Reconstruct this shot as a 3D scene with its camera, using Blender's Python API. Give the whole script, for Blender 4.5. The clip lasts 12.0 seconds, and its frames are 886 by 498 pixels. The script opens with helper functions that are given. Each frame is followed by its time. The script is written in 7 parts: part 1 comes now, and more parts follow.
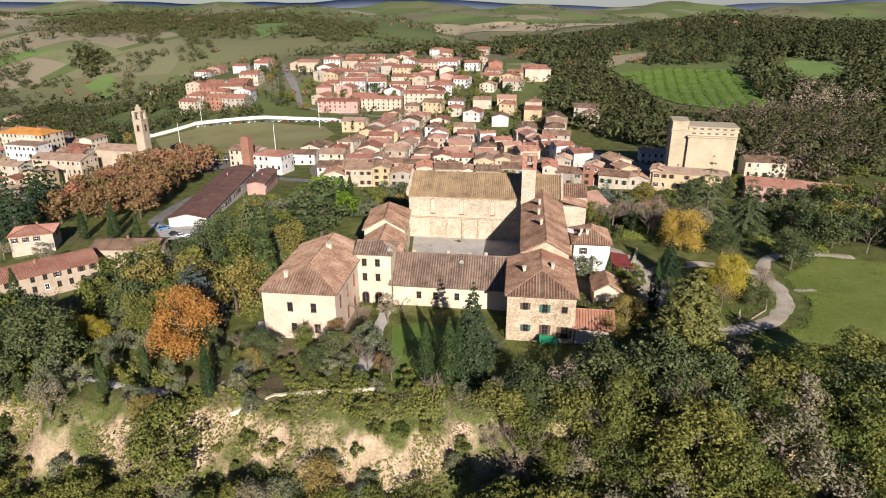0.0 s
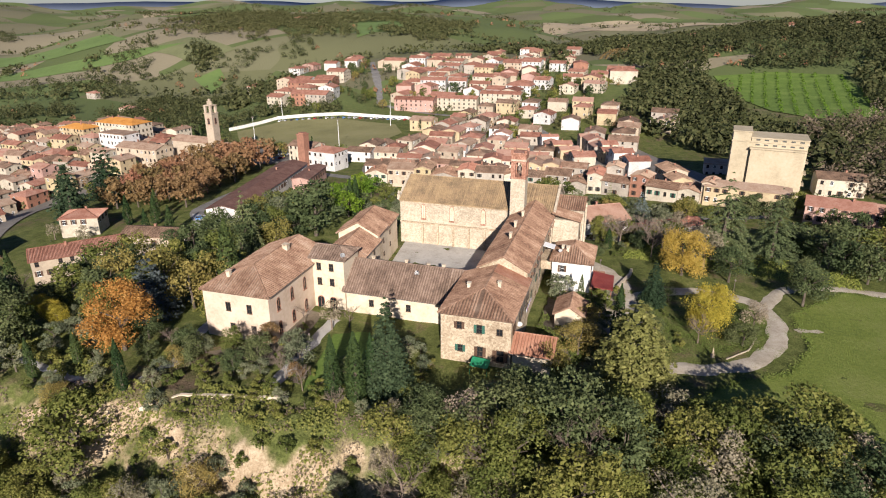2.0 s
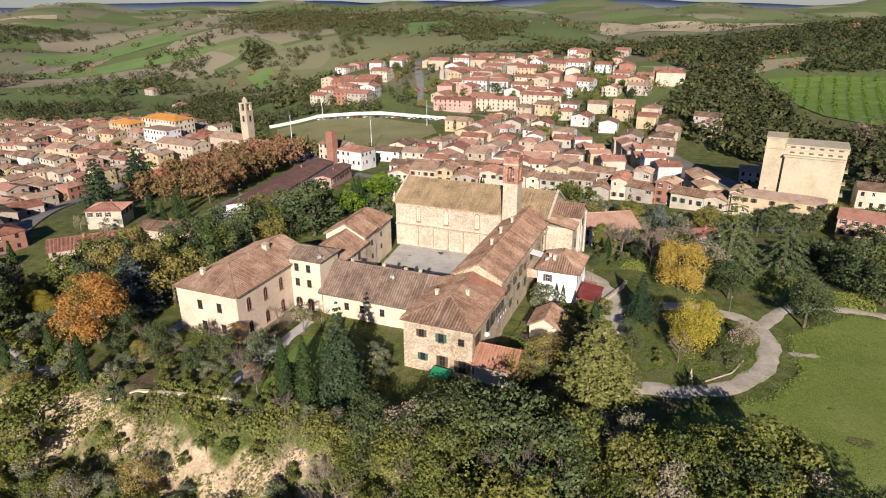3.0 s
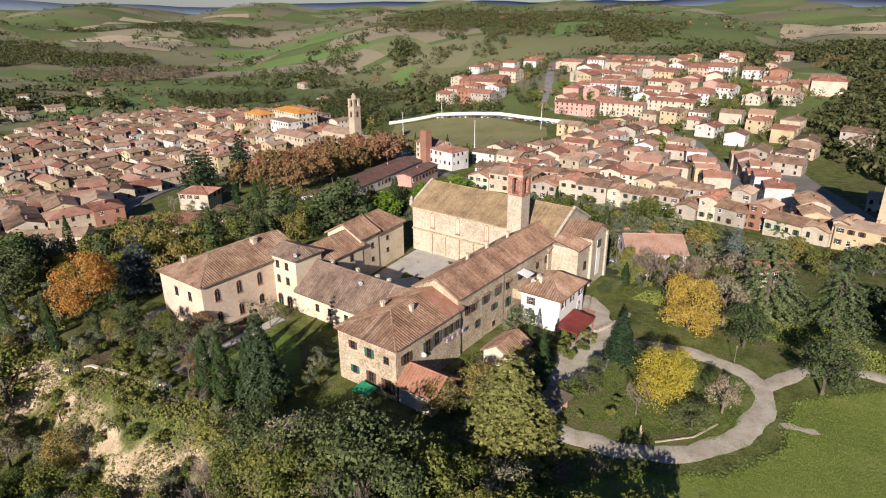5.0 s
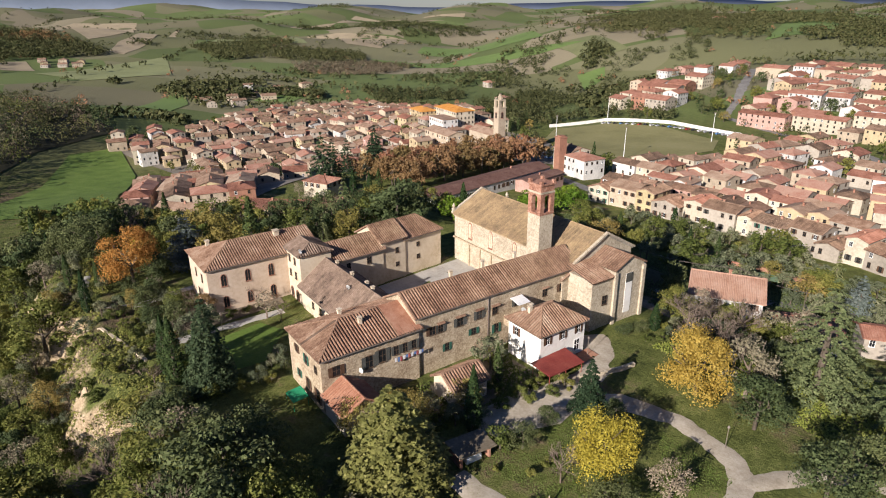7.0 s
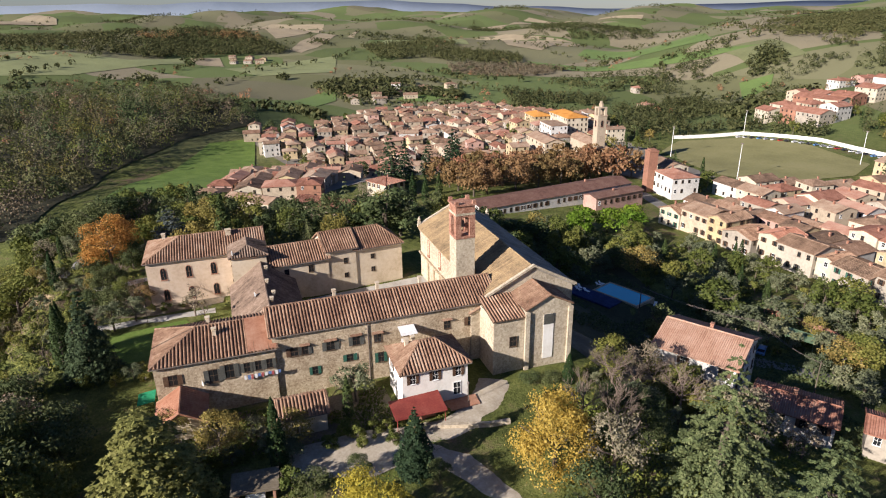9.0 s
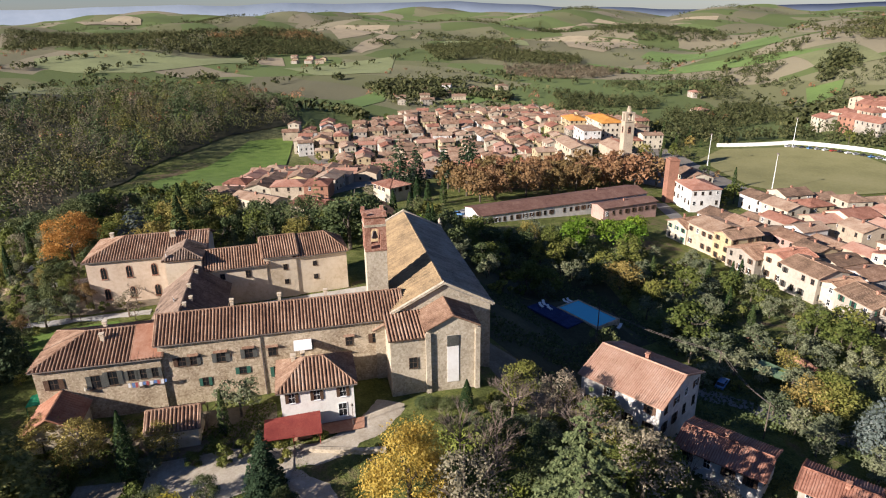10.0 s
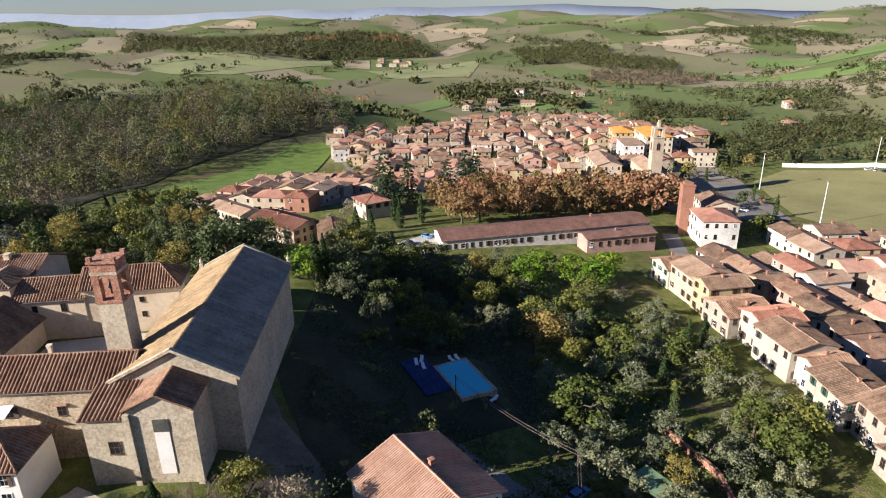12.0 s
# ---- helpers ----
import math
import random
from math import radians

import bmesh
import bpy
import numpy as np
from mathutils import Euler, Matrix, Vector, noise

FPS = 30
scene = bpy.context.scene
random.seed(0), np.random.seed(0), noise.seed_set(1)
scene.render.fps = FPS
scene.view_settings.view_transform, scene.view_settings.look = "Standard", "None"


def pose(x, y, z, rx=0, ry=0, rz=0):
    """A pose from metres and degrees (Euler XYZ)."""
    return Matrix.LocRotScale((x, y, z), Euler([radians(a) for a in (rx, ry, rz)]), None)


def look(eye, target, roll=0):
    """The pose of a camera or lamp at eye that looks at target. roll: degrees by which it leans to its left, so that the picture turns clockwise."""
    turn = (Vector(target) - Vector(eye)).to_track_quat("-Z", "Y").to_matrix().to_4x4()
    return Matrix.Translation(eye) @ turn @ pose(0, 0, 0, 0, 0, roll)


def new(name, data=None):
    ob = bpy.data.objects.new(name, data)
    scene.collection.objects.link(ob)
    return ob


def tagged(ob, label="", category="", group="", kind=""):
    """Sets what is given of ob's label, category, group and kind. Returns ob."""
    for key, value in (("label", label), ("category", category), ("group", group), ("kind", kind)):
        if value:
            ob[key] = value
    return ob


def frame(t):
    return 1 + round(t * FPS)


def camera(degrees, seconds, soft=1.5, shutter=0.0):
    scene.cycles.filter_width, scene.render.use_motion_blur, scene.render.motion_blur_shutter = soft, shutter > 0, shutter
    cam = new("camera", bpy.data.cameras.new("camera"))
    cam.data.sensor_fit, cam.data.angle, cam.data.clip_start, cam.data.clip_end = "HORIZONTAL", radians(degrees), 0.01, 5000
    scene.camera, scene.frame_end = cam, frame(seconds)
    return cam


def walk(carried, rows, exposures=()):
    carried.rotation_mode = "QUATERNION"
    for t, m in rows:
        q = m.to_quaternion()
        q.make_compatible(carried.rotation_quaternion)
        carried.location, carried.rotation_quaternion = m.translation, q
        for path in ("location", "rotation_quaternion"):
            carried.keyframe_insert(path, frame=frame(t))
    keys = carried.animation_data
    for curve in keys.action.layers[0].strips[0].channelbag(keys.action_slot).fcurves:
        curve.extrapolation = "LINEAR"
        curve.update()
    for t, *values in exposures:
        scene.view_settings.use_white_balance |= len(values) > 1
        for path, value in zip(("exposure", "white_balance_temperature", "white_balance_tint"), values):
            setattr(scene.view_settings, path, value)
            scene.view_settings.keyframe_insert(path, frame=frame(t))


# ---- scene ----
# ---------- camera path ----------
cam = camera(70.4, 12.0, soft=1.1)
METRES, EYE, TILT, LEAN, TURN = 250.0, 80.0, -21.3, 0.0, 0.0
ROWS = [
    (0.0, 0.0, 0.0, 0.0, -0.0, -0.0, 0.0),
    (0.5, 0.0297, 0.0057, 0.0026, 2.37, -0.08, -0.91),
    (1.0, 0.0595, 0.0129, 0.0059, 4.71, -0.13, -1.78),
    (1.5, 0.0888, 0.0213, 0.0092, 7.04, -0.25, -2.64),
    (2.0, 0.1176, 0.0309, 0.0129, 9.34, -0.39, -3.51),
    (2.5, 0.1458, 0.0418, 0.0169, 11.71, -0.56, -4.4),
    (3.0, 0.1738, 0.054, 0.0216, 14.14, -0.77, -5.29),
    (5.0, 0.2905, 0.1248, 0.0484, 27.84, -2.64, -10.08),
    (5.5, 0.32, 0.1495, 0.0576, 32.42, -3.51, -11.49),
    (6.0, 0.3463, 0.1759, 0.0678, 37.02, -4.52, -12.87),
    (6.5, 0.3701, 0.2046, 0.0789, 41.65, -5.58, -14.12),
    (7.0, 0.3913, 0.2354, 0.0907, 46.28, -6.75, -15.29),
    (9.0, 0.4622, 0.4001, 0.1524, 62.21, -11.26, -18.31),
    (9.5, 0.4729, 0.4492, 0.1711, 65.2, -12.16, -18.77),
    (10.0, 0.4807, 0.4983, 0.1894, 68.58, -13.24, -19.22),
    (10.5, 0.4835, 0.5485, 0.2088, 72.04, -14.49, -19.73),
    (11.0, 0.4749, 0.5989, 0.2275, 75.29, -15.57, -20.02),
    (11.5, 0.4584, 0.6498, 0.2468, 77.59, -16.3, -20.2),
    (12.0, 0.4428, 0.7032, 0.2661, 78.64, -16.36, -19.9),
]
walk(cam, [(t, pose(0, 0, EYE, TILT, LEAN, TURN) @ pose(METRES * x, METRES * y, METRES * z, 90 + pitch, roll, yaw)) for t, x, y, z, yaw, pitch, roll in ROWS],
     exposures=[(0.0, 0.76), (5.5, 0.71), (9.5, 1.01), (12.0, 1.27)])

# ---------- light ----------
SUN_ELEV, SUN_DIR = 22.5, (0.22, -1.0)          # where the sun stands: south, a little east
world = bpy.data.worlds.new("sky")
scene.world = world
world.use_nodes = True
wn = world.node_tree
sky = wn.nodes.new("ShaderNodeTexSky")
sky.sky_type = "NISHITA"
sky.sun_disc = False
sky.sun_elevation = radians(SUN_ELEV)
sky.sun_rotation = math.atan2(SUN_DIR[0], SUN_DIR[1])
sky.altitude = 200
sky.air_density = 1.0
sky.dust_density = 0.15
sky.ozone_density = 2.5
tint = wn.nodes.new("ShaderNodeMix")
tint.data_type, tint.blend_type = "RGBA", "MULTIPLY"
tint.inputs[0].default_value = 1.0
tint.inputs[7].default_value = (0.82, 0.92, 1.30, 1)
wn.links.new(sky.outputs[0], tint.inputs[6])
wn.links.new(tint.outputs[2], wn.nodes["Background"].inputs[0])
wn.nodes["Background"].inputs[1].default_value = 0.034
sun = new("sun", bpy.data.lights.new("sun", "SUN"))
sun.data.energy = 5.0
sun.data.angle = radians(0.55)
sun.data.color = (1.0, 0.91, 0.85)
hd = Vector((SUN_DIR[0], SUN_DIR[1], 0)).normalized() * math.cos(radians(SUN_ELEV))
sun.matrix_world = look((0, 0, 300), Vector((0, 0, 300)) - Vector((hd.x, hd.y, math.sin(radians(SUN_ELEV)))))


# ---------- materials ----------
def nodes_of(name):
    m = bpy.data.materials.new(name)
    m.use_nodes = True
    return m, m.node_tree, m.node_tree.nodes["Principled BSDF"]


def ramp(nt, fac, stops):
    r = nt.nodes.new("ShaderNodeValToRGB")
    e = r.color_ramp.elements
    while len(e) < len(stops):
        e.new(0.5)
    for el, (p, c) in zip(e, stops):
        el.position, el.color = p, (*c, 1)
    nt.links.new(fac, r.inputs[0])
    return r.outputs[0]


def noise_tex(nt, vec, scale, detail=4.0, rough=0.6):
    n = nt.nodes.new("ShaderNodeTexNoise")
    n.inputs["Scale"].default_value = scale
    n.inputs["Detail"].default_value = detail
    n.inputs["Roughness"].default_value = rough
    nt.links.new(vec, n.inputs["Vector"])
    return n.outputs["Fac"]


def mixed(nt, fac, a, b, kind="MIX"):
    m = nt.nodes.new("ShaderNodeMix")
    m.data_type, m.blend_type = "RGBA", kind
    for i, v in ((0, fac), (6, a), (7, b)):
        if isinstance(v, (int, float)):
            m.inputs[i].default_value = v
        elif isinstance(v, tuple):
            m.inputs[i].default_value = (*v, 1)
        else:
            nt.links.new(v, m.inputs[i])
    return m.outputs[2]


def maths(nt, op, a, b=0.0, clamp=False):
    m = nt.nodes.new("ShaderNodeMath")
    m.operation, m.use_clamp = op, clamp
    for i, v in ((0, a), (1, b)):
        if isinstance(v, (int, float)):
            m.inputs[i].default_value = v
        else:
            nt.links.new(v, m.inputs[i])
    return m.outputs[0]


def place(nt):
    return nt.nodes.new("ShaderNodeNewGeometry").outputs["Position"]


def bumped(nt, bsdf, height, strength=0.5, dist=0.1):
    b = nt.nodes.new("ShaderNodeBump")
    b.inputs["Strength"].default_value, b.inputs["Distance"].default_value = strength, dist
    nt.links.new(height, b.inputs["Height"])
    nt.links.new(b.outputs[0], bsdf.inputs["Normal"])


def rough_mat(name, dark, mid, light, big=0.15, small=2.5, rough=0.9, bump=0.3, dist=0.08, rnd=0.0, cells=0.0):
    """A weathered surface: grain and stains at two scales, and a shift of brightness from piece to piece."""
    m, nt, b = nodes_of(name)
    p = place(nt)
    f = maths(nt, "ADD", maths(nt, "MULTIPLY", noise_tex(nt, p, big, 5), 0.55), maths(nt, "MULTIPLY", noise_tex(nt, p, small, 6, 0.7), 0.45))
    if cells:
        vo = nt.nodes.new("ShaderNodeTexVoronoi")
        vo.inputs["Scale"].default_value = cells
        nt.links.new(p, vo.inputs["Vector"])
        sc = nt.nodes.new("ShaderNodeSeparateColor")
        nt.links.new(vo.outputs["Color"], sc.inputs[0])
        f = maths(nt, "ADD", f, maths(nt, "MULTIPLY", maths(nt, "SUBTRACT", sc.outputs[0], 0.5), 0.22))
    c = ramp(nt, f, [(0.34, dark), (0.5, mid), (0.66, light)])
    if rnd:
        o = nt.nodes.new("ShaderNodeObjectInfo").outputs["Random"]
        h = nt.nodes.new("ShaderNodeHueSaturation")
        nt.links.new(c, h.inputs["Color"])
        nt.links.new(maths(nt, "ADD", maths(nt, "MULTIPLY", o, rnd), 1 - rnd * 0.5), h.inputs["Value"])
        c = h.outputs[0]
    nt.links.new(c, b.inputs["Base Color"])
    b.inputs["Roughness"].default_value = rough
    b.inputs["Specular IOR Level"].default_value = 0.25
    bumped(nt, b, noise_tex(nt, p, small * 2, 5, 0.7), bump, dist)
    return m


def tile_mat(name, cols, rnd=0.5):
    """Clay tiles: each rib or tile of its own tone, with lichen and soot."""
    m, nt, b = nodes_of(name)
    p = place(nt)
    isl = nt.nodes.new("ShaderNodeNewGeometry").outputs["Random Per Island"]
    o = nt.nodes.new("ShaderNodeObjectInfo").outputs["Random"]
    f = maths(nt, "ADD", maths(nt, "MULTIPLY", noise_tex(nt, p, 0.25, 5, 0.7), 0.5), maths(nt, "MULTIPLY", noise_tex(nt, p, 1.8, 7, 0.85), 0.5))
    f = maths(nt, "ADD", f, maths(nt, "MULTIPLY", maths(nt, "SUBTRACT", isl, 0.5), 0.06))
    f = maths(nt, "ADD", f, maths(nt, "MULTIPLY", maths(nt, "SUBTRACT", o, 0.5), 0.16 * rnd))
    c = ramp(nt, f, list(zip((0.32, 0.44, 0.54, 0.68), cols)))
    nt.links.new(c, b.inputs["Base Color"])
    b.inputs["Roughness"].default_value = 0.92
    b.inputs["Specular IOR Level"].default_value = 0.15
    bumped(nt, b, noise_tex(nt, p, 7.0, 4, 0.7), 0.6, 0.08)
    return m


def leaf_mat(name, dark, mid, light, trans=0.25, rnd=0.35):
    m, nt, b = nodes_of(name)
    isl = nt.nodes.new("ShaderNodeNewGeometry").outputs["Random Per Island"]
    o = nt.nodes.new("ShaderNodeObjectInfo").outputs["Random"]
    p = place(nt)
    f = maths(nt, "ADD", maths(nt, "MULTIPLY", isl, 0.30), maths(nt, "MULTIPLY", noise_tex(nt, p, 0.8, 4, 0.7), 0.70))
    c = ramp(nt, f, [(0.22, dark), (0.5, mid), (0.78, light)])
    h = nt.nodes.new("ShaderNodeHueSaturation")
    nt.links.new(c, h.inputs["Color"])
    nt.links.new(maths(nt, "ADD", maths(nt, "MULTIPLY", o, rnd * 1.6), 1 - rnd * 0.8), h.inputs["Value"])
    nt.links.new(maths(nt, "ADD", maths(nt, "MULTIPLY", o, -0.05 * rnd * 3), 0.5 + 0.025 * rnd * 3), h.inputs["Hue"])
    c = h.outputs[0]
    nt.links.new(c, b.inputs["Base Color"])
    b.inputs["Roughness"].default_value = 0.75
    b.inputs["Specular IOR Level"].default_value = 0.15
    t = nt.nodes.new("ShaderNodeBsdfTranslucent")
    nt.links.new(c, t.inputs["Color"])
    mx = nt.nodes.new("ShaderNodeMixShader")
    mx.inputs[0].default_value = trans
    nt.links.new(b.outputs[0], mx.inputs[1])
    nt.links.new(t.outputs[0], mx.inputs[2])
    nt.links.new(mx.outputs[0], nt.nodes["Material Output"].inputs["Surface"])
    return m


M = {}
M["plaster"] = rough_mat("plaster", (0.42, 0.33, 0.22), (0.58, 0.48, 0.35), (0.66, 0.57, 0.44), 0.2, 1.5)
M["plaster_pink"] = rough_mat("plaster_pink", (0.44, 0.33, 0.24), (0.56, 0.44, 0.33), (0.63, 0.52, 0.41), 0.2, 1.5)
M["plaster_white"] = rough_mat("plaster_white", (0.6, 0.56, 0.5), (0.75, 0.72, 0.66), (0.8, 0.78, 0.73), 0.3, 2.0)
M["stone"] = rough_mat("stone", (0.27, 0.20, 0.13), (0.42, 0.335, 0.23), (0.56, 0.465, 0.335), 0.3, 3.2, bump=0.8, dist=0.15, cells=3.4)
M["church_stone"] = rough_mat("church_stone", (0.32, 0.265, 0.19), (0.45, 0.38, 0.28), (0.55, 0.48, 0.365), 0.22, 3.0, bump=0.7, dist=0.12, cells=3.0)
M["brick"] = rough_mat("brick", (0.20, 0.09, 0.06), (0.33, 0.165, 0.11), (0.44, 0.26, 0.185), 0.6, 4.0, bump=0.6, cells=4.0)
M["tile"] = tile_mat("tile", [(0.065, 0.040, 0.030), (0.185, 0.106, 0.069), (0.30, 0.188, 0.125), (0.43, 0.325, 0.24)])
M["tile_old"] = tile_mat("tile_old", [(0.06, 0.048, 0.038), (0.16, 0.113, 0.084), (0.265, 0.19, 0.142), (0.40, 0.315, 0.25)])
# lichened tile, with the grey of the shaded north slope painted in
M["tile_lichen_shade"] = tile_mat("tile_lichen_shade", [(0.10, 0.09, 0.075), (0.22, 0.195, 0.16), (0.33, 0.295, 0.245), (0.46, 0.42, 0.36)])
M["tile_salmon"] = tile_mat("tile_salmon", [(0.24, 0.125, 0.085), (0.36, 0.21, 0.145), (0.43, 0.27, 0.195), (0.50, 0.36, 0.28)])
# slab under the ribs: shade of the gaps painted in, with some soot
M["tile_gap_shade"] = tile_mat("tile_gap_shade", [(0.04, 0.028, 0.022), (0.085, 0.054, 0.038), (0.14, 0.092, 0.065), (0.21, 0.155, 0.115)])
M["tile_dark"] = tile_mat("tile_dark", [(0.065, 0.036, 0.03), (0.13, 0.068, 0.053), (0.18, 0.102, 0.078), (0.25, 0.165, 0.13)])
M["tile_orange"] = tile_mat("tile_orange", [(0.35, 0.14, 0.03), (0.5, 0.22, 0.05), (0.56, 0.27, 0.07), (0.6, 0.33, 0.12)])
M["tile_ochre"] = tile_mat("tile_ochre", [(0.10, 0.078, 0.05), (0.235, 0.168, 0.10), (0.35, 0.25, 0.14), (0.46, 0.34, 0.19)])
M["tile_red"] = tile_mat("tile_red", [(0.14, 0.06, 0.042), (0.285, 0.135, 0.088), (0.38, 0.20, 0.138), (0.46, 0.30, 0.22)])
M["tile_grey"] = tile_mat("tile_grey", [(0.05, 0.045, 0.04), (0.11, 0.095, 0.08), (0.19, 0.16, 0.13), (0.28, 0.25, 0.2)])
M["tile_town"] = tile_mat("tile_town", [(0.085, 0.057, 0.040), (0.20, 0.128, 0.086), (0.31, 0.205, 0.14), (0.42, 0.315, 0.23)], 1.5)
M["tile_far"] = tile_mat("tile_far", [(0.14, 0.062, 0.042), (0.27, 0.122, 0.082), (0.355, 0.178, 0.125), (0.43, 0.27, 0.20)], 1.8)
M["wood"] = rough_mat("wood", (0.05, 0.03, 0.02), (0.10, 0.065, 0.04), (0.15, 0.10, 0.07), 1.0, 8.0, 0.7)
M["glass"] = rough_mat("glass", (0.012, 0.013, 0.015), (0.018, 0.02, 0.022), (0.03, 0.03, 0.03), 1.0, 3.0, 0.12, 0.0)
M["shutter_green"] = rough_mat("shutter_green", (0.02, 0.07, 0.05), (0.03, 0.10, 0.07), (0.05, 0.13, 0.09), 1.0, 5.0, 0.6)
M["shutter_brown"] = rough_mat("shutter_brown", (0.06, 0.035, 0.02), (0.09, 0.05, 0.03), (0.13, 0.08, 0.05), 1.0, 5.0, 0.6)
M["shutter_grey"] = rough_mat("shutter_grey", (0.05, 0.05, 0.045), (0.08, 0.08, 0.07), (0.12, 0.12, 0.105), 1.0, 5.0, 0.6)
M["metal"] = rough_mat("metal", (0.10, 0.08, 0.07), (0.16, 0.13, 0.11), (0.22, 0.19, 0.16), 1.0, 5.0, 0.5, 0.1)
M["white"] = rough_mat("white", (0.65, 0.65, 0.63), (0.78, 0.78, 0.76), (0.82, 0.82, 0.8), 0.5, 3.0, 0.6, 0.1)
M["gravel"] = rough_mat("gravel", (0.28, 0.235, 0.17), (0.41, 0.355, 0.275), (0.53, 0.475, 0.385), 0.35, 2.2, 0.95, 0.5)
M["asphalt"] = rough_mat("asphalt", (0.13, 0.125, 0.115), (0.20, 0.19, 0.175), (0.27, 0.26, 0.24), 0.2, 2.0, 0.9, 0.2)
M["earth"] = rough_mat("earth", (0.10, 0.082, 0.055), (0.17, 0.14, 0.098), (0.25, 0.21, 0.155), 0.25, 2.5, 0.95, 0.5)
M["paving"] = rough_mat("paving", (0.3, 0.28, 0.25), (0.42, 0.4, 0.36), (0.5, 0.48, 0.44), 0.3, 2.0, 0.9, 0.2)
M["concrete"] = rough_mat("concrete", (0.32, 0.27, 0.18), (0.44, 0.37, 0.25), (0.50, 0.43, 0.31), 0.12, 1.0, 0.9, 0.15)
M["terracotta"] = tile_mat("terracotta", [(0.20, 0.085, 0.055), (0.31, 0.145, 0.09), (0.38, 0.20, 0.13), (0.44, 0.27, 0.19)])
M["red_sheet"] = rough_mat("red_sheet", (0.16, 0.03, 0.025), (0.22, 0.045, 0.035), (0.27, 0.07, 0.05), 0.5, 4.0, 0.6, 0.1)
M["bark"] = rough_mat("bark", (0.05, 0.038, 0.028), (0.10, 0.08, 0.06), (0.18, 0.15, 0.12), 0.8, 6.0, 0.95, 0.6)
M["twig"] = rough_mat("twig", (0.10, 0.075, 0.055), (0.17, 0.13, 0.10), (0.26, 0.21, 0.17), 0.8, 6.0, 0.95, 0.2)
HOUSE_WALLS = []
for nm, c in (("cream", (0.68, 0.60, 0.46)), ("ochre", (0.62, 0.49, 0.30)), ("white", (0.76, 0.73, 0.68)), ("pink", (0.60, 0.38, 0.31)),
              ("grey", (0.50, 0.44, 0.36)), ("sand", (0.60, 0.49, 0.36)), ("yellow", (0.66, 0.54, 0.31)), ("brick", (0.42, 0.21, 0.14))):
    HOUSE_WALLS.append(rough_mat("house_" + nm, tuple(v * 0.48 for v in c), tuple(v * 0.70 for v in c), tuple(v * 0.84 for v in c), 0.15, 1.2, rnd=0.25))
L = {}
L["oak"] = leaf_mat("leaf_oak", (0.050, 0.064, 0.014), (0.140, 0.156, 0.036), (0.255, 0.250, 0.075))
L["holm"] = leaf_mat("leaf_holm", (0.030, 0.044, 0.016), (0.078, 0.100, 0.038), (0.150, 0.172, 0.072), 0.15)
L["olive"] = leaf_mat("leaf_olive", (0.068, 0.080, 0.040), (0.155, 0.172, 0.095), (0.27, 0.28, 0.17))
L["cypress"] = leaf_mat("leaf_cypress", (0.014, 0.026, 0.009), (0.032, 0.055, 0.016), (0.06, 0.09, 0.026), 0.1)
L["fir"] = leaf_mat("leaf_fir", (0.014, 0.028, 0.013), (0.032, 0.055, 0.025), (0.06, 0.088, 0.04), 0.1)
L["thuja"] = leaf_mat("leaf_thuja", (0.072, 0.078, 0.022), (0.180, 0.186, 0.054), (0.288, 0.276, 0.096), 0.2)
L["bluecedar"] = leaf_mat("leaf_bluecedar", (0.05, 0.065, 0.055), (0.11, 0.135, 0.12), (0.19, 0.21, 0.19), 0.1)
L["yellow"] = leaf_mat("leaf_yellow", (0.23, 0.18, 0.025), (0.43, 0.35, 0.05), (0.58, 0.49, 0.10), 0.3, 0.1)
L["amber"] = leaf_mat("leaf_amber", (0.24, 0.165, 0.03), (0.43, 0.315, 0.06), (0.57, 0.45, 0.13), 0.3, 0.1)
L["gold"] = leaf_mat("leaf_gold", (0.13, 0.105, 0.028), (0.27, 0.22, 0.062), (0.41, 0.345, 0.12), 0.3, 0.2)
L["orange"] = leaf_mat("leaf_orange", (0.22, 0.105, 0.025), (0.41, 0.21, 0.05), (0.56, 0.34, 0.11), 0.3, 0.1)
L["rust"] = leaf_mat("leaf_rust", (0.13, 0.074, 0.034), (0.25, 0.148, 0.068), (0.37, 0.24, 0.125), 0.25, 0.4)
L["brightgreen"] = leaf_mat("leaf_brightgreen", (0.05, 0.09, 0.008), (0.13, 0.21, 0.02), (0.23, 0.33, 0.05), 0.3, 0.2)
L["cedar"] = leaf_mat("leaf_cedar", (0.060, 0.080, 0.032), (0.155, 0.18, 0.075), (0.27, 0.285, 0.125), 0.2)
L["grass"] = leaf_mat("leaf_grass", (0.085, 0.11, 0.02), (0.16, 0.195, 0.038), (0.24, 0.25, 0.075), 0.2)
L["brown"] = leaf_mat("leaf_brown", (0.065, 0.050, 0.032), (0.135, 0.108, 0.070), (0.23, 0.19, 0.125), 0.1, 0.3)
L["wood"] = leaf_mat("leaf_wood", (0.022, 0.030, 0.011), (0.068, 0.074, 0.027), (0.15, 0.14, 0.06), 0.15, 0.2)
L["grey"] = leaf_mat("leaf_grey", (0.12, 0.10, 0.065), (0.24, 0.205, 0.135), (0.37, 0.32, 0.215), 0.1, 0.3)


# ---------- mesh helpers ----------
def mesh_of(name, verts, faces, mat, smooth=False):
    me = bpy.data.meshes.new(name)
    me.from_pydata([tuple(v) for v in verts], [], [tuple(f) for f in faces])
    for mt in (mat if isinstance(mat, (list, tuple)) else [mat]):
        me.materials.append(mt)
    if smooth:
        me.polygons.foreach_set("use_smooth", [True] * len(me.polygons))
    me.update()
    return me


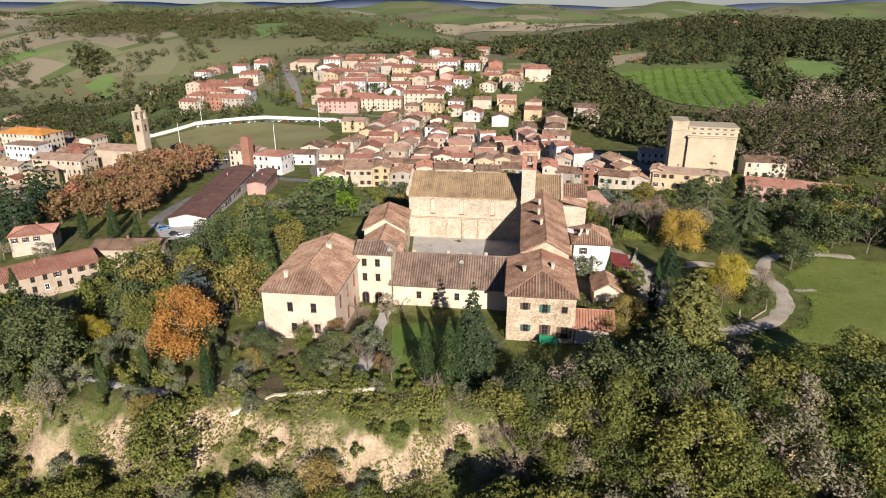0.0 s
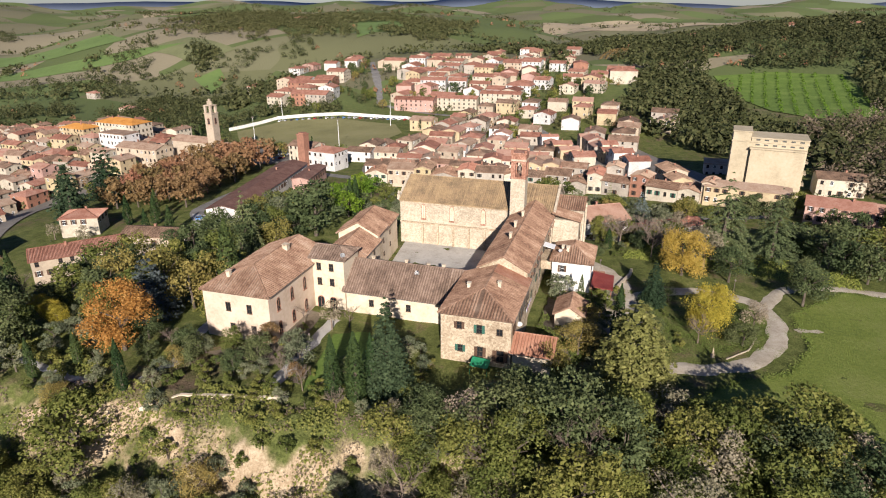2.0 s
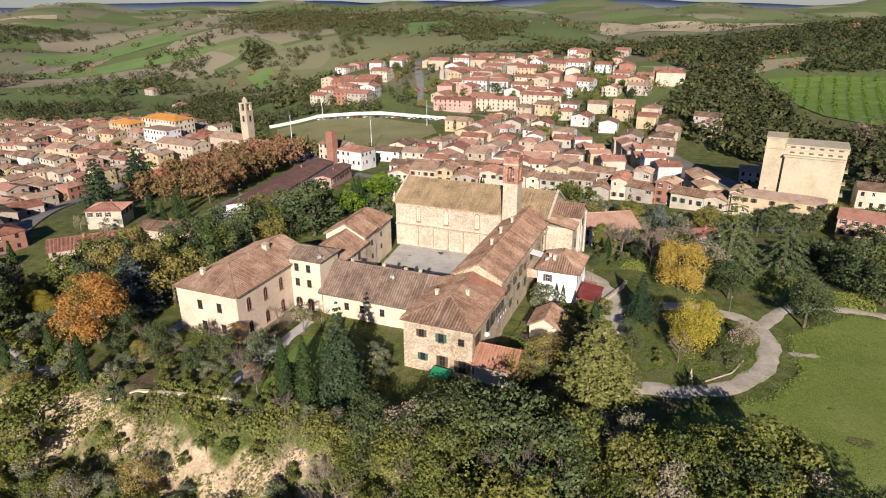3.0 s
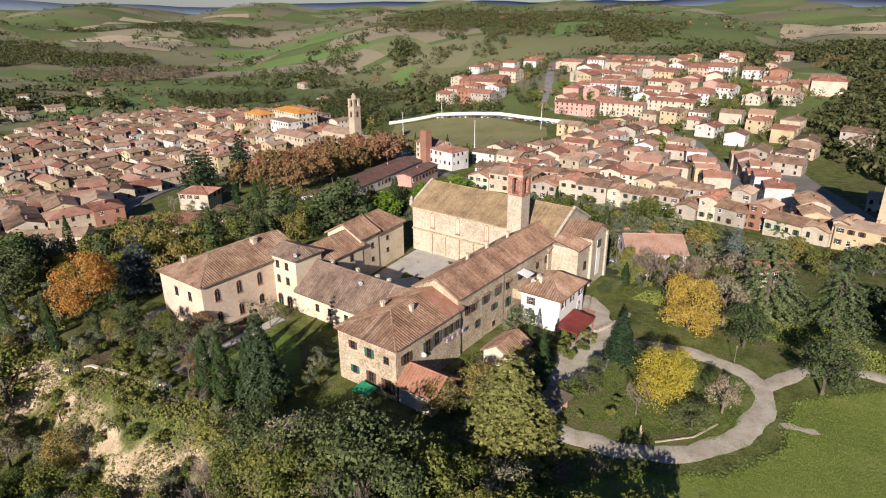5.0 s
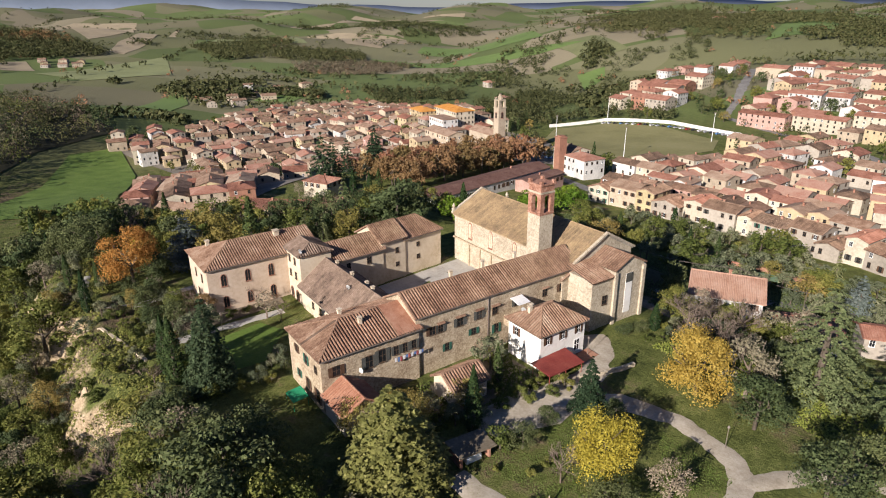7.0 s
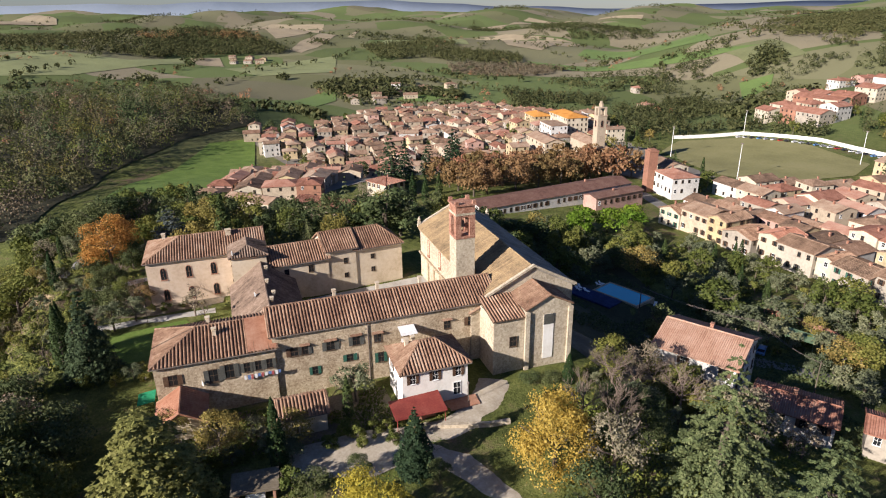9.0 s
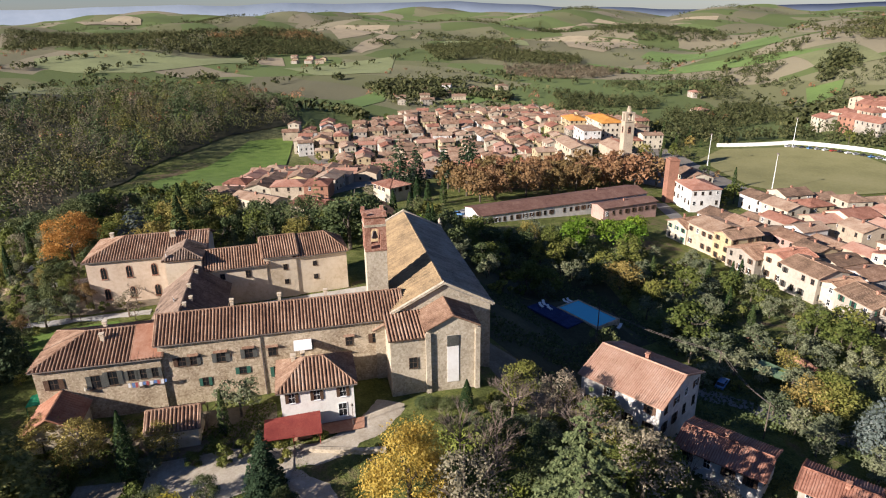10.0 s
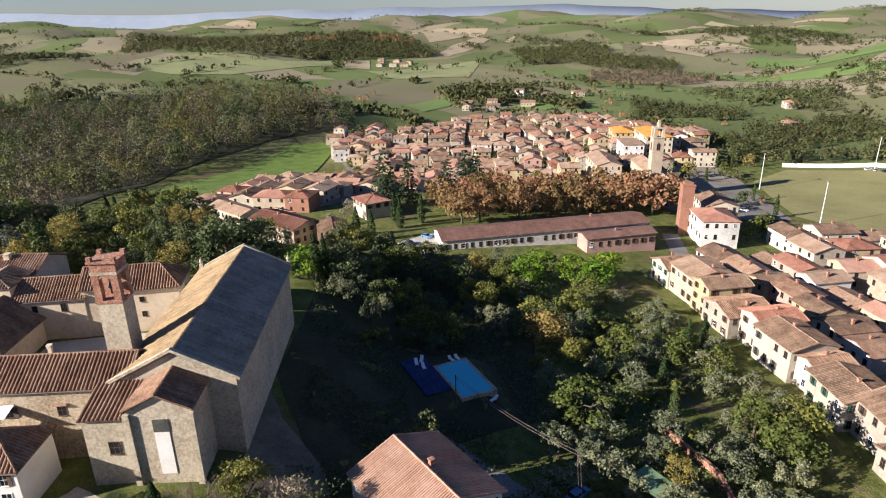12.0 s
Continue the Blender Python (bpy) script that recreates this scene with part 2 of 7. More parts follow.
def leaf_mesh(name, v, mat):
    """A mesh of loose leaves from an array of corner points, three a face."""
    v = np.asarray(v, dtype=np.float32).reshape(-1, 3)
    n = len(v) // 3
    me = bpy.data.meshes.new(name)
    me.vertices.add(len(v))
    me.vertices.foreach_set("co", v.ravel())
    me.loops.add(len(v))
    me.loops.foreach_set("vertex_index", np.arange(len(v), dtype=np.int32))
    me.polygons.add(n)
    me.polygons.foreach_set("loop_start", np.arange(n, dtype=np.int32) * 3)
    me.polygons.foreach_set("loop_total", np.full(n, 3, dtype=np.int32))
    me.materials.append(mat)
    me.update(calc_edges=True)
    return me


class Bag:
    """Collects boxes and prisms for one mesh."""

    def __init__(self):
        self.v, self.f, self.mi = [], [], []

    def add(self, verts, faces, mi=0):
        n = len(self.v)
        self.v += [tuple(p) for p in verts]
        self.f += [tuple(i + n for i in f) for f in faces]
        self.mi += [mi] * len(faces)

    def box(self, x0, y0, z0, x1, y1, z1, mi=0):
        self.add([(x0, y0, z0), (x1, y0, z0), (x1, y1, z0), (x0, y1, z0), (x0, y0, z1), (x1, y0, z1), (x1, y1, z1), (x0, y1, z1)],
                 [(0, 3, 2, 1), (4, 5, 6, 7), (0, 1, 5, 4), (1, 2, 6, 5), (2, 3, 7, 6), (3, 0, 4, 7)], mi)

    def prism(self, poly, z0, z1, mi=0):
        n = len(poly)
        vs = [(x, y, z0) for x, y in poly] + [(x, y, z1) for x, y in poly]
        self.add(vs, [tuple(range(n - 1, -1, -1)), tuple(range(n, 2 * n))] + [(i, (i + 1) % n, n + (i + 1) % n, n + i) for i in range(n)], mi)

    def slab(self, poly3, t, mi=0):
        """A flat polygon in space, thickened downwards."""
        n = len(poly3)
        vs = [tuple(p) for p in poly3] + [(p[0], p[1], p[2] - t) for p in poly3]
        self.add(vs, [tuple(range(n)), tuple(range(2 * n - 1, n - 1, -1))] + [(i, n + i, n + (i + 1) % n, (i + 1) % n) for i in range(n)], mi)

    def tube(self, a, b, r0, r1, sides=6, mi=0):
        a, b = Vector(a), Vector(b)
        d = (b - a).normalized()
        u = d.orthogonal().normalized()
        w = d.cross(u)
        ring = [(u * math.cos(2 * math.pi * k / sides) + w * math.sin(2 * math.pi * k / sides)) for k in range(sides)]
        self.add([a + r * r0 for r in ring] + [b + r * r1 for r in ring],
                 [(k, (k + 1) % sides, sides + (k + 1) % sides, sides + k) for k in range(sides)] + [tuple(range(sides - 1, -1, -1)), tuple(range(sides, 2 * sides))], mi)

    def mesh(self, name, mats, smooth=False):
        me = mesh_of(name, self.v, self.f, mats, smooth)
        if any(self.mi):
            me.polygons.foreach_set("material_index", self.mi)
        return me


def part(name, me, parent, label="", m=None, kind=""):
    ob = new(name, me)
    ob.parent = parent
    if m is not None:
        ob.matrix_basis = m
    return tagged(ob, label, "", "", kind)


def thing(name, x, y, z, rz, label, category, group="", kind=""):
    ob = new(name)
    ob.empty_display_size = 0.2
    ob.matrix_basis = pose(x, y, z, 0, 0, rz)
    return tagged(ob, label, category, group, kind)

# ---------- the lie of the land ----------
def smooth(a, b, x):
    t = np.clip((x - a) / (b - a), 0, 1)
    return t * t * (3 - 2 * t)


# hills and hollows: x, y, height, reach
KNOLLS = np.array([
    (-90, 200, 5, 60), (-130, 170, 3, 50), (-180, 130, -6, 60), (0, 212, 10.5, 38), (47, 203, 13.2, 26), (90, 205, 12, 30), (-30, 262, 1, 40), (60, 265, 1, 45),
    (120, 260, 9, 50), (180, 200, 12, 70), (-100, 300, -1, 50), (-130, 400, -8, 70), (-270, 390, -7, 70), (-320, 230, -24, 60), (-430, 240, -25, 70),
    (-420, 370, -14, 60), (30, 420, -1, 80), (-110, 545, -5, 60), (-150, 690, 20, 70), (0, 780, 22, 90), (160, 560, 10, 90), (280, 780, 55, 120), (100, 900, 18, 100),
    (-700, 450, -30, 260), (-690, 20, -4, 120), (-430, 60, -12, 60), (-540, 110, 0, 75), (-470, 1160, 44, 160), (-1300, 350, -24, 250), (-1440, -20, 22, 170),
], dtype=float)


def height(x, y):
    x, y = np.asarray(x, float), np.asarray(y, float)
    num, den = np.full(x.shape, -22.0 * 0.004), np.full(x.shape, 0.004)
    for kx, ky, kz, kr in KNOLLS:
        w = np.exp(-((x - kx) ** 2 + (y - ky) ** 2) / (2 * kr * kr)) + 1e-6
        num, den = num + w * kz, den + w
    z = num / den
    # rolling country beyond the town
    r = np.hypot(x, y - 150)
    far = smooth(800, 2200, r)
    roll = 38 * np.sin(x / 310 + 0.7 * np.sin(y / 420)) * np.sin(y / 270 + 1.3 * np.sin(x / 530)) + 12 * np.sin(x / 130 + y / 170) + 6 * np.sin(y / 75 - x / 95)
    z = z + far * (roll + 18) + 55 * smooth(2400, 4600, r)
    z = z + smooth(120, 400, r) * 1.5 * np.sin(x / 37) * np.sin(y / 41 + 1)
    # the convent's terrace, with its crag to the south
    edge = 84 + 2.5 * np.sin(x / 7.0) + 1.2 * np.sin(x / 2.9 + 1) - 6 * smooth(8, 40, x) + 4 * smooth(35, 70, -x)
    south = smooth(edge - 11, edge, y)
    west = smooth(-130, -72, x - 0.5 * np.clip(y - 125, 0, 60))
    east = 1 - 0.55 * smooth(95, 190, x)
    north = 1 - smooth(172, 212, y + 0.15 * x)
    top = 20.6 + 0.8 * np.sin(x / 23) * np.sin(y / 19) * smooth(30, 60, np.hypot(x - 0, y - 130))
    k = west * east * north
    base = z * (1 - k) + top * k
    ledge = 11.5 - 0.16 * np.clip(76 - y, 0, 130) + 1.2 * np.sin(x / 5.0) + 2.5 * smooth(10, 50, x)
    south = 1 - (1 - south) * smooth(-190, -100, x) * (1 - smooth(130, 260, x))
    z = ledge * (1 - south) + base * south
    # the pool stands on a level of its own
    pw = np.exp(-((x - 6.0) / 13.0) ** 4 - ((y - 208) / 9.5) ** 4)
    return z * (1 - pw) + 11.0 * pw


def H(x, y):
    return float(height(np.array([x]), np.array([y]))[0])


def ground_mat():
    m, nt, b = nodes_of("ground")
    p = place(nt)
    sep = nt.nodes.new("ShaderNodeSeparateXYZ")
    nt.links.new(nt.nodes.new("ShaderNodeNewGeometry").outputs["Normal"], sep.inputs[0])
    n1, n2, n3 = noise_tex(nt, p, 0.03, 5), noise_tex(nt, p, 0.25, 6, 0.7), noise_tex(nt, p, 2.5, 5, 0.7)
    grass = ramp(nt, maths(nt, "ADD", maths(nt, "MULTIPLY", n2, 0.6), maths(nt, "MULTIPLY", n3, 0.4)),
                 [(0.33, (0.034, 0.042, 0.014)), (0.46, (0.092, 0.108, 0.03)), (0.56, (0.15, 0.165, 0.05)), (0.67, (0.25, 0.225, 0.105))])
    soil = ramp(nt, n3, [(0.3, (0.09, 0.065, 0.04)), (0.7, (0.19, 0.14, 0.09))])
    near = mixed(nt, ramp(nt, maths(nt, "ADD", maths(nt, "MULTIPLY", n1, 0.5), maths(nt, "MULTIPLY", n2, 0.5)), [(0.53, (0, 0, 0)), (0.62, (1, 1, 1))]), grass, soil)
    # farmland: fields of their own colours
    vo = nt.nodes.new("ShaderNodeTexVoronoi")
    vo.inputs["Scale"].default_value = 0.0042
    warp = nt.nodes.new("ShaderNodeVectorMath")
    warp.operation = "MULTIPLY_ADD"
    nz = nt.nodes.new("ShaderNodeTexNoise")
    nz.inputs["Scale"].default_value = 0.004
    nt.links.new(p, nz.inputs["Vector"])
    nt.links.new(nz.outputs["Color"], warp.inputs[0])
    warp.inputs[1].default_value = (160, 160, 0)
    nt.links.new(p, warp.inputs[2])
    flat = nt.nodes.new("ShaderNodeVectorMath")
    flat.operation = "MULTIPLY"
    flat.inputs[1].default_value = (1, 1.5, 0)
    nt.links.new(warp.outputs[0], flat.inputs[0])
    nt.links.new(flat.outputs[0], vo.inputs["Vector"])
    sc = nt.nodes.new("ShaderNodeSeparateColor")
    nt.links.new(vo.outputs["Color"], sc.inputs[0])
    field = ramp(nt, sc.outputs[0], [(0.0, (0.11, 0.145, 0.05)), (0.3, (0.13, 0.175, 0.06)), (0.45, (0.16, 0.165, 0.08)), (0.6, (0.20, 0.195, 0.108)), (0.75, (0.17, 0.16, 0.095)), (0.88, (0.27, 0.235, 0.155))])
    field.node.color_ramp.interpolation = "CONSTANT"
    field = mixed(nt, maths(nt, "MULTIPLY", n2, 0.35), field, (0.10, 0.09, 0.05))
    px = nt.nodes.new("ShaderNodeVectorMath")
    px.operation = "DISTANCE"
    nt.links.new(p, px.inputs[0])
    px.inputs[1].default_value = (0, 150, 0)
    farm = maths(nt, "DIVIDE", maths(nt, "SUBTRACT", px.outputs["Value"], 330), 160, True)
    c = mixed(nt, farm, near, field)
    rock = ramp(nt, maths(nt, "ADD", maths(nt, "MULTIPLY", n3, 0.5), maths(nt, "MULTIPLY", n2, 0.5)), [(0.32, (0.15, 0.105, 0.06)), (0.47, (0.36, 0.27, 0.165)), (0.62, (0.56, 0.445, 0.30))])
    steep = maths(nt, "SUBTRACT", 1.0, sep.outputs[2])
    steep = maths(nt, "MULTIPLY", maths(nt, "SUBTRACT", maths(nt, "ADD", steep, maths(nt, "MULTIPLY", n2, 0.25)), 0.36), 8.0, True)
    patch = maths(nt, "MULTIPLY", maths(nt, "SUBTRACT", noise_tex(nt, p, 0.11, 4, 0.65), 0.34), 12.0, True)
    c = mixed(nt, maths(nt, "MULTIPLY", steep, patch), c, rock)
    nt.links.new(c, b.inputs["Base Color"])
    b.inputs["Roughness"].default_value = 0.95
    b.inputs["Specular IOR Level"].default_value = 0.1
    bumped(nt, b, maths(nt, "ADD", n3, n2), 0.8, 0.35)
    return m


NA, NR = 360, 220
rr = np.concatenate([np.linspace(0.5, 150, 110), 150 * (4850 / 150.0) ** np.linspace(0, 1, NR - 109)[1:]])
aa = np.linspace(0, 2 * np.pi, NA, endpoint=False)
R, A = np.meshgrid(rr, aa, indexing="ij")
GX, GY = 10 + R * np.cos(A), 130 + R * np.sin(A)
GZ = height(GX, GY)
rough = np.array([noise.noise((x * 0.25, y * 0.25, 0)) for x, y in zip(GX[:110].ravel(), GY[:110].ravel())]).reshape(110, NA)
crag = np.exp(-((GY[:110] - 80) / 9.0) ** 2)
fine = np.array([noise.noise((x * 0.8, y * 0.8, 3)) for x, y in zip(GX[:110].ravel(), GY[:110].ravel())]).reshape(110, NA)
GZ[:110] += rough * (0.15 + 1.6 * crag) + fine * (0.05 + 0.8 * crag)
gv = np.stack([GX.ravel(), GY.ravel(), GZ.ravel()], 1)
gf = [(i * NA + j, (i + 1) * NA + j, (i + 1) * NA + (j + 1) % NA, i * NA + (j + 1) % NA) for i in range(NR - 1) for j in range(NA)]
gf.append(tuple(range(NA)))
ground = new("ground", mesh_of("ground", gv.tolist(), gf, ground_mat(), True))
tagged(ground, "rolling grassy hill country with a sandy crag and far fields", "ground", kind="structure")


def drape(name, pts, width, mat, label, category="road", lift=0.06, kind="structure"):
    """A strip of road or path laid on the ground along a line."""
    line = []
    for (x0, y0), (x1, y1) in zip(pts, pts[1:]):
        n = max(1, int(math.hypot(x1 - x0, y1 - y0) / 2.0))
        line += [(x0 + (x1 - x0) * i / n, y0 + (y1 - y0) * i / n) for i in range(n)]
    line.append(pts[-1])
    for _ in range(6):
        line = [line[0]] + [((a[0] + 2 * b[0] + c[0]) / 4, (a[1] + 2 * b[1] + c[1]) / 4) for a, b, c in zip(line, line[1:], line[2:])] + [line[-1]]
    v, f = [], []
    across = 5
    for i, (x, y) in enumerate(line):
        a, b = line[max(0, i - 1)], line[min(len(line) - 1, i + 1)]
        d = Vector((b[0] - a[0], b[1] - a[1])).normalized()
        wd = width * (1 + 0.12 * noise.noise((x * 0.3, y * 0.3, 2)))
        for k in range(across):
            s = (k / (across - 1) - 0.5) * wd
            px, py = x - d.y * s, y + d.x * s
            v.append((px, py, H(px, py) + lift - (0.15 if k in (0, across - 1) else 0)))
    for i in range(len(line) - 1):
        for k in range(across - 1):
            a = i * across + k
            f.append((a, a + 1, a + across + 1, a + across))
    return tagged(new(name, mesh_of(name, v, f, mat, True)), label, category, kind=kind)


def drape_area(name, poly, mat, label, category="pavement", lift=0.07, step=2.0):
    """A paved or mown area laid on the ground."""
    xs, ys = [p[0] for p in poly], [p[1] for p in poly]
    bm = bmesh.new()
    bm.faces.new([bm.verts.new((x, y, 0)) for x, y in poly])
    for lo, hi, ax in ((min(xs), max(xs), 0), (min(ys), max(ys), 1)):
        c = lo + step
        while c < hi:
            co = (c, 0, 0) if ax == 0 else (0, c, 0)
            no = (1, 0, 0) if ax == 0 else (0, 1, 0)
            bmesh.ops.bisect_plane(bm, geom=bm.verts[:] + bm.edges[:] + bm.faces[:], plane_co=co, plane_no=no)
            c += step
    for v in bm.verts:
        v.co.z = H(v.co.x, v.co.y) + lift
    bmesh.ops.recalc_face_normals(bm, faces=bm.faces[:])
    me = bpy.data.meshes.new(name)
    bm.to_mesh(me)
    bm.free()
    me.materials.append(mat)
    return tagged(new(name, me), label, category, kind="structure")

# ---------- building kit ----------
def ribbed(bag, poly, pitch=0.52, rad=0.2, mi=0):
    """Rows of half-round tiles over a flat roof face; the first edge of the outline is the eave."""
    p = [Vector(q) for q in poly]
    ex = (p[1] - p[0]).normalized()
    nrm = (p[1] - p[0]).cross(p[-1] - p[0]).normalized()
    if nrm.z < 0:
        nrm = -nrm
    ey = nrm.cross(ex)
    if ey.z < 0:
        ey = -ey
    q = [((v - p[0]).dot(ex), (v - p[0]).dot(ey)) for v in p]
    x0, x1 = min(a for a, b in q), max(a for a, b in q)
    n = max(1, int((x1 - x0) / pitch))
    for i in range(n):
        xc = x0 + (i + 0.5) * (x1 - x0) / n
        ys = []
        for (ax, ay), (bx, by) in zip(q, q[1:] + q[:1]):
            if (ax - xc) * (bx - xc) < 0:
                ys.append(ay + (by - ay) * (xc - ax) / (bx - ax))
        if len(ys) < 2 or max(ys) - min(ys) < 0.3:
            continue
        lo, hi = min(ys) - 0.06, max(ys) - 0.04
        jit = random.uniform(-0.03, 0.03)
        segs = max(1, int((hi - lo) / 3.0))
        prof = [(-rad, 0.0), (-rad * 0.6, rad * 0.75), (0, rad), (rad * 0.6, rad * 0.75), (rad, 0.0)]
        vs, fs = [], []
        for s in range(segs + 1):
            yy = lo + (hi - lo) * s / segs
            sag = random.uniform(-0.025, 0.025)
            for a, b in prof:
                vs.append(p[0] + ex * (xc + a + jit + sag) + ey * yy + nrm * (b + 0.01 + sag))
        for s in range(segs):
            for k in range(4):
                a = s * 5 + k
                fs.append((a, a + 1, a + 6, a + 5))
        fs.append((0, 1, 2, 3, 4))
        bag.add(vs, fs, mi)


def faces_gable(w, d, ze, zr, o=0.45, hs=0.0, hn=0.0, along="y", rx=0.5):
    """Roof faces over a w by d block; hs and hn are how far hips at the ends lean in (0: a gable)."""
    if along == "x":
        return [[(y_, x_, z_) for x_, y_, z_ in reversed(f)][-2:] + [(y_, x_, z_) for x_, y_, z_ in reversed(f)][:-2] for f in faces_gable(d, w, ze, zr, o, hs, hn, "y", rx)]
    c = w * rx
    se, sw = (zr - ze) / (w - c), (zr - ze) / c
    yS, yN = (hs if hs else -o), (d - hn if hn else d + o)
    e, wl = ze - o * se, ze - o * sw
    out = [[(w + o, -o, e), (w + o, d + o, e), (c, yN, zr), (c, yS, zr)], [(-o, d + o, wl), (-o, -o, wl), (c, yS, zr), (c, yN, zr)]]
    if hs:
        out.append([(-o, -o, wl), (w + o, -o, e), (c, hs, zr)])
    if hn:
        out.append([(w + o, d + o, e), (-o, d + o, wl), (c, d - hn, zr)])
    return out


# tiles whose slab gets the painted gap shade when ribbed
SHADE_PANS = [M["tile"], M["tile_old"]]


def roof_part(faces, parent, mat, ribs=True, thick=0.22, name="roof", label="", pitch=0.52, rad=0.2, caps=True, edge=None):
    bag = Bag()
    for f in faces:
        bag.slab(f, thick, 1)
    ob = part(name, bag.mesh(name, [mat, edge or (M["tile_gap_shade"] if ribs and mat in SHADE_PANS else mat)]), parent, label)
    if ribs:
        rb = Bag()
        for f in faces:
            ribbed(rb, f, pitch, rad)
        part("tiling", rb.mesh("tiling", [mat]), ob, "", kind="stuff")
        if caps:
            cb, done = Bag(), set()
            for f in faces:
                for a, b in zip(f[1:], f[2:] + f[:1]):
                    k = tuple(sorted([tuple(round(c, 2) for c in a), tuple(round(c, 2) for c in b)]))
                    if k in done or (abs(a[2] - f[0][2]) < 0.01 and abs(b[2] - f[0][2]) < 0.01):
                        continue
                    done.add(k)
                    n = max(1, int((Vector(b) - Vector(a)).length / 0.9))
                    for i in range(n):
                        s, e = Vector(a).lerp(Vector(b), i / n), Vector(a).lerp(Vector(b), (i + 1.05) / n)
                        j = random.uniform(-0.02, 0.02)
                        cb.tube(s + Vector((j, j, 0.02)), e + Vector((0, 0, 0.02)), 0.20, 0.17, 6)
            part("ridge_capping", cb.mesh("ridge_capping", [mat]), ob, "", kind="stuff")
    return ob


def block(name, label, x, y, rot, w, d, z0, ze, zr, wall, tile, hs=0.0, hn=0.0, along="y", o=0.45, ribs=True, category="building", rx=0.5, gables=True):
    t = thing(name, x, y, z0, rot, label, category)
    h, r = ze - z0, zr - z0
    bag = Bag()
    bag.box(0, 0, -3.0, w, d, h - 0.02)
    if gables:
        c = (w if along == "y" else d) * rx
        for yy, hip in ((0.0, hs), (d if along == "y" else w, hn)):
            if hip:
                continue
            a, b = (yy, yy + 0.4) if yy == 0 else (yy - 0.4, yy)
            if along == "y":
                vs = [(0, a, h - .02), (w, a, h - .02), (c, a, r - .1), (0, b, h - .02), (w, b, h - .02), (c, b, r - .1)]
            else:
                vs = [(a, 0, h - .02), (a, d, h - .02), (a, c, r - .1), (b, 0, h - .02), (b, d, h - .02), (b, c, r - .1)]
            bag.add(vs, [(0, 1, 2), (5, 4, 3), (0, 3, 4, 1), (1, 4, 5, 2), (2, 5, 3, 0)])
    part("wall", bag.mesh("wall", [wall]), t)
    roof_part(faces_gable(w, d, h, r, o, hs, hn, along, rx), t, tile, ribs)
    # eaves gutter along the long sides
    g = Bag()
    sl = (r - h) / ((w if along == "y" else d) * 0.5)
    zz = h - o * sl - 0.12
    if along == "y":
        g.tube((w + o + 0.06, -o, zz), (w + o + 0.06, d + o, zz), 0.09, 0.09, 6)
    else:
        g.tube((-o, -o - 0.06, zz), (w + o, -o - 0.06, zz), 0.09, 0.09, 6)
    part("gutter", g.mesh("gutter", [M["metal"]]), t)
    return t


def window_mesh(kind):
    """One window, a metre square about its middle, facing -y: frame, pane and sill."""
    b = Bag()
    arch = kind == "arch"
    if arch:
        pts = [(-0.5, -0.5), (0.5, -0.5)] + [(0.5 * math.cos(a), 0.22 + 0.28 * math.sin(a)) for a in np.linspace(0, math.pi, 9)]
    else:
        pts = [(-0.5, -0.5), (0.5, -0.5), (0.5, 0.5), (-0.5, 0.5)]
    n = len(pts)
    b.add([(x, -0.03, z) for x, z in pts], [tuple(range(n))], 1)
    out = [(x * 1.12, z * 1.07) for x, z in pts]
    vs = [(x, -0.07, z) for x, z in out] + [(x * 0.97, -0.07, z * 0.97) for x, z in pts] + [(x, 0.0, z) for x, z in out] + [(x * 0.97, -0.02, z * 0.97) for x, z in pts]
    fs = []
    for i in range(n):
        j = (i + 1) % n
        fs += [(i, j, n + j, n + i), (2 * n + i, 2 * n + j, j, i), (n + i, n + j, 3 * n + j, 3 * n + i)]
    b.add(vs, fs, 0)
    b.box(-0.6, -0.16, -0.57, 0.6, 0.0, -0.51, 0)
    b.box(-0.02, -0.055, -0.5, 0.02, -0.03, 0.5, 0)
    if not arch:
        b.box(-0.5, -0.055, 0.02, 0.5, -0.03, 0.05, 0)
    return b


WIN = {"plain": window_mesh("plain").mesh("window", [M["wood"], M["glass"]]), "arch": window_mesh("arch").mesh("window", [M["brick"], M["glass"]]),
       "white": window_mesh("plain").mesh("window", [M["white"], M["glass"]])}


def shutter_mesh(mat):
    """One louvred leaf: a board whose face steps in and out."""
    b = Bag()
    prof = []
    for i in range(9):
        z = -0.5 + i / 9.0
        prof += [(-0.115, z), (-0.085, z + 0.1)]
    n = len(prof)
    vs = [(-0.27, y, z) for y, z in prof] + [(0.27, y, z) for y, z in prof] + [(-0.27, -0.06, -0.5), (0.27, -0.06, -0.5), (-0.27, -0.06, 0.5), (0.27, -0.06, 0.5)]
    fs = [(i, n + i, n + i + 1, i + 1) for i in range(n - 1)]
    q = 2 * n
    fs += [(q, q + 2, q + 3, q + 1), (0, q, q + 1, n), (n - 1, 2 * n - 1, q + 3, q + 2)]
    fs += [tuple([q] + list(range(n)) + [q + 2]), tuple([q + 1, q + 3] + list(range(2 * n - 1, n - 1, -1)))]
    b.add(vs, fs)
    return b.mesh("shutter", [mat])


SHUT = {k: shutter_mesh(M["shutter_" + k]) for k in ("green", "brown", "grey")}


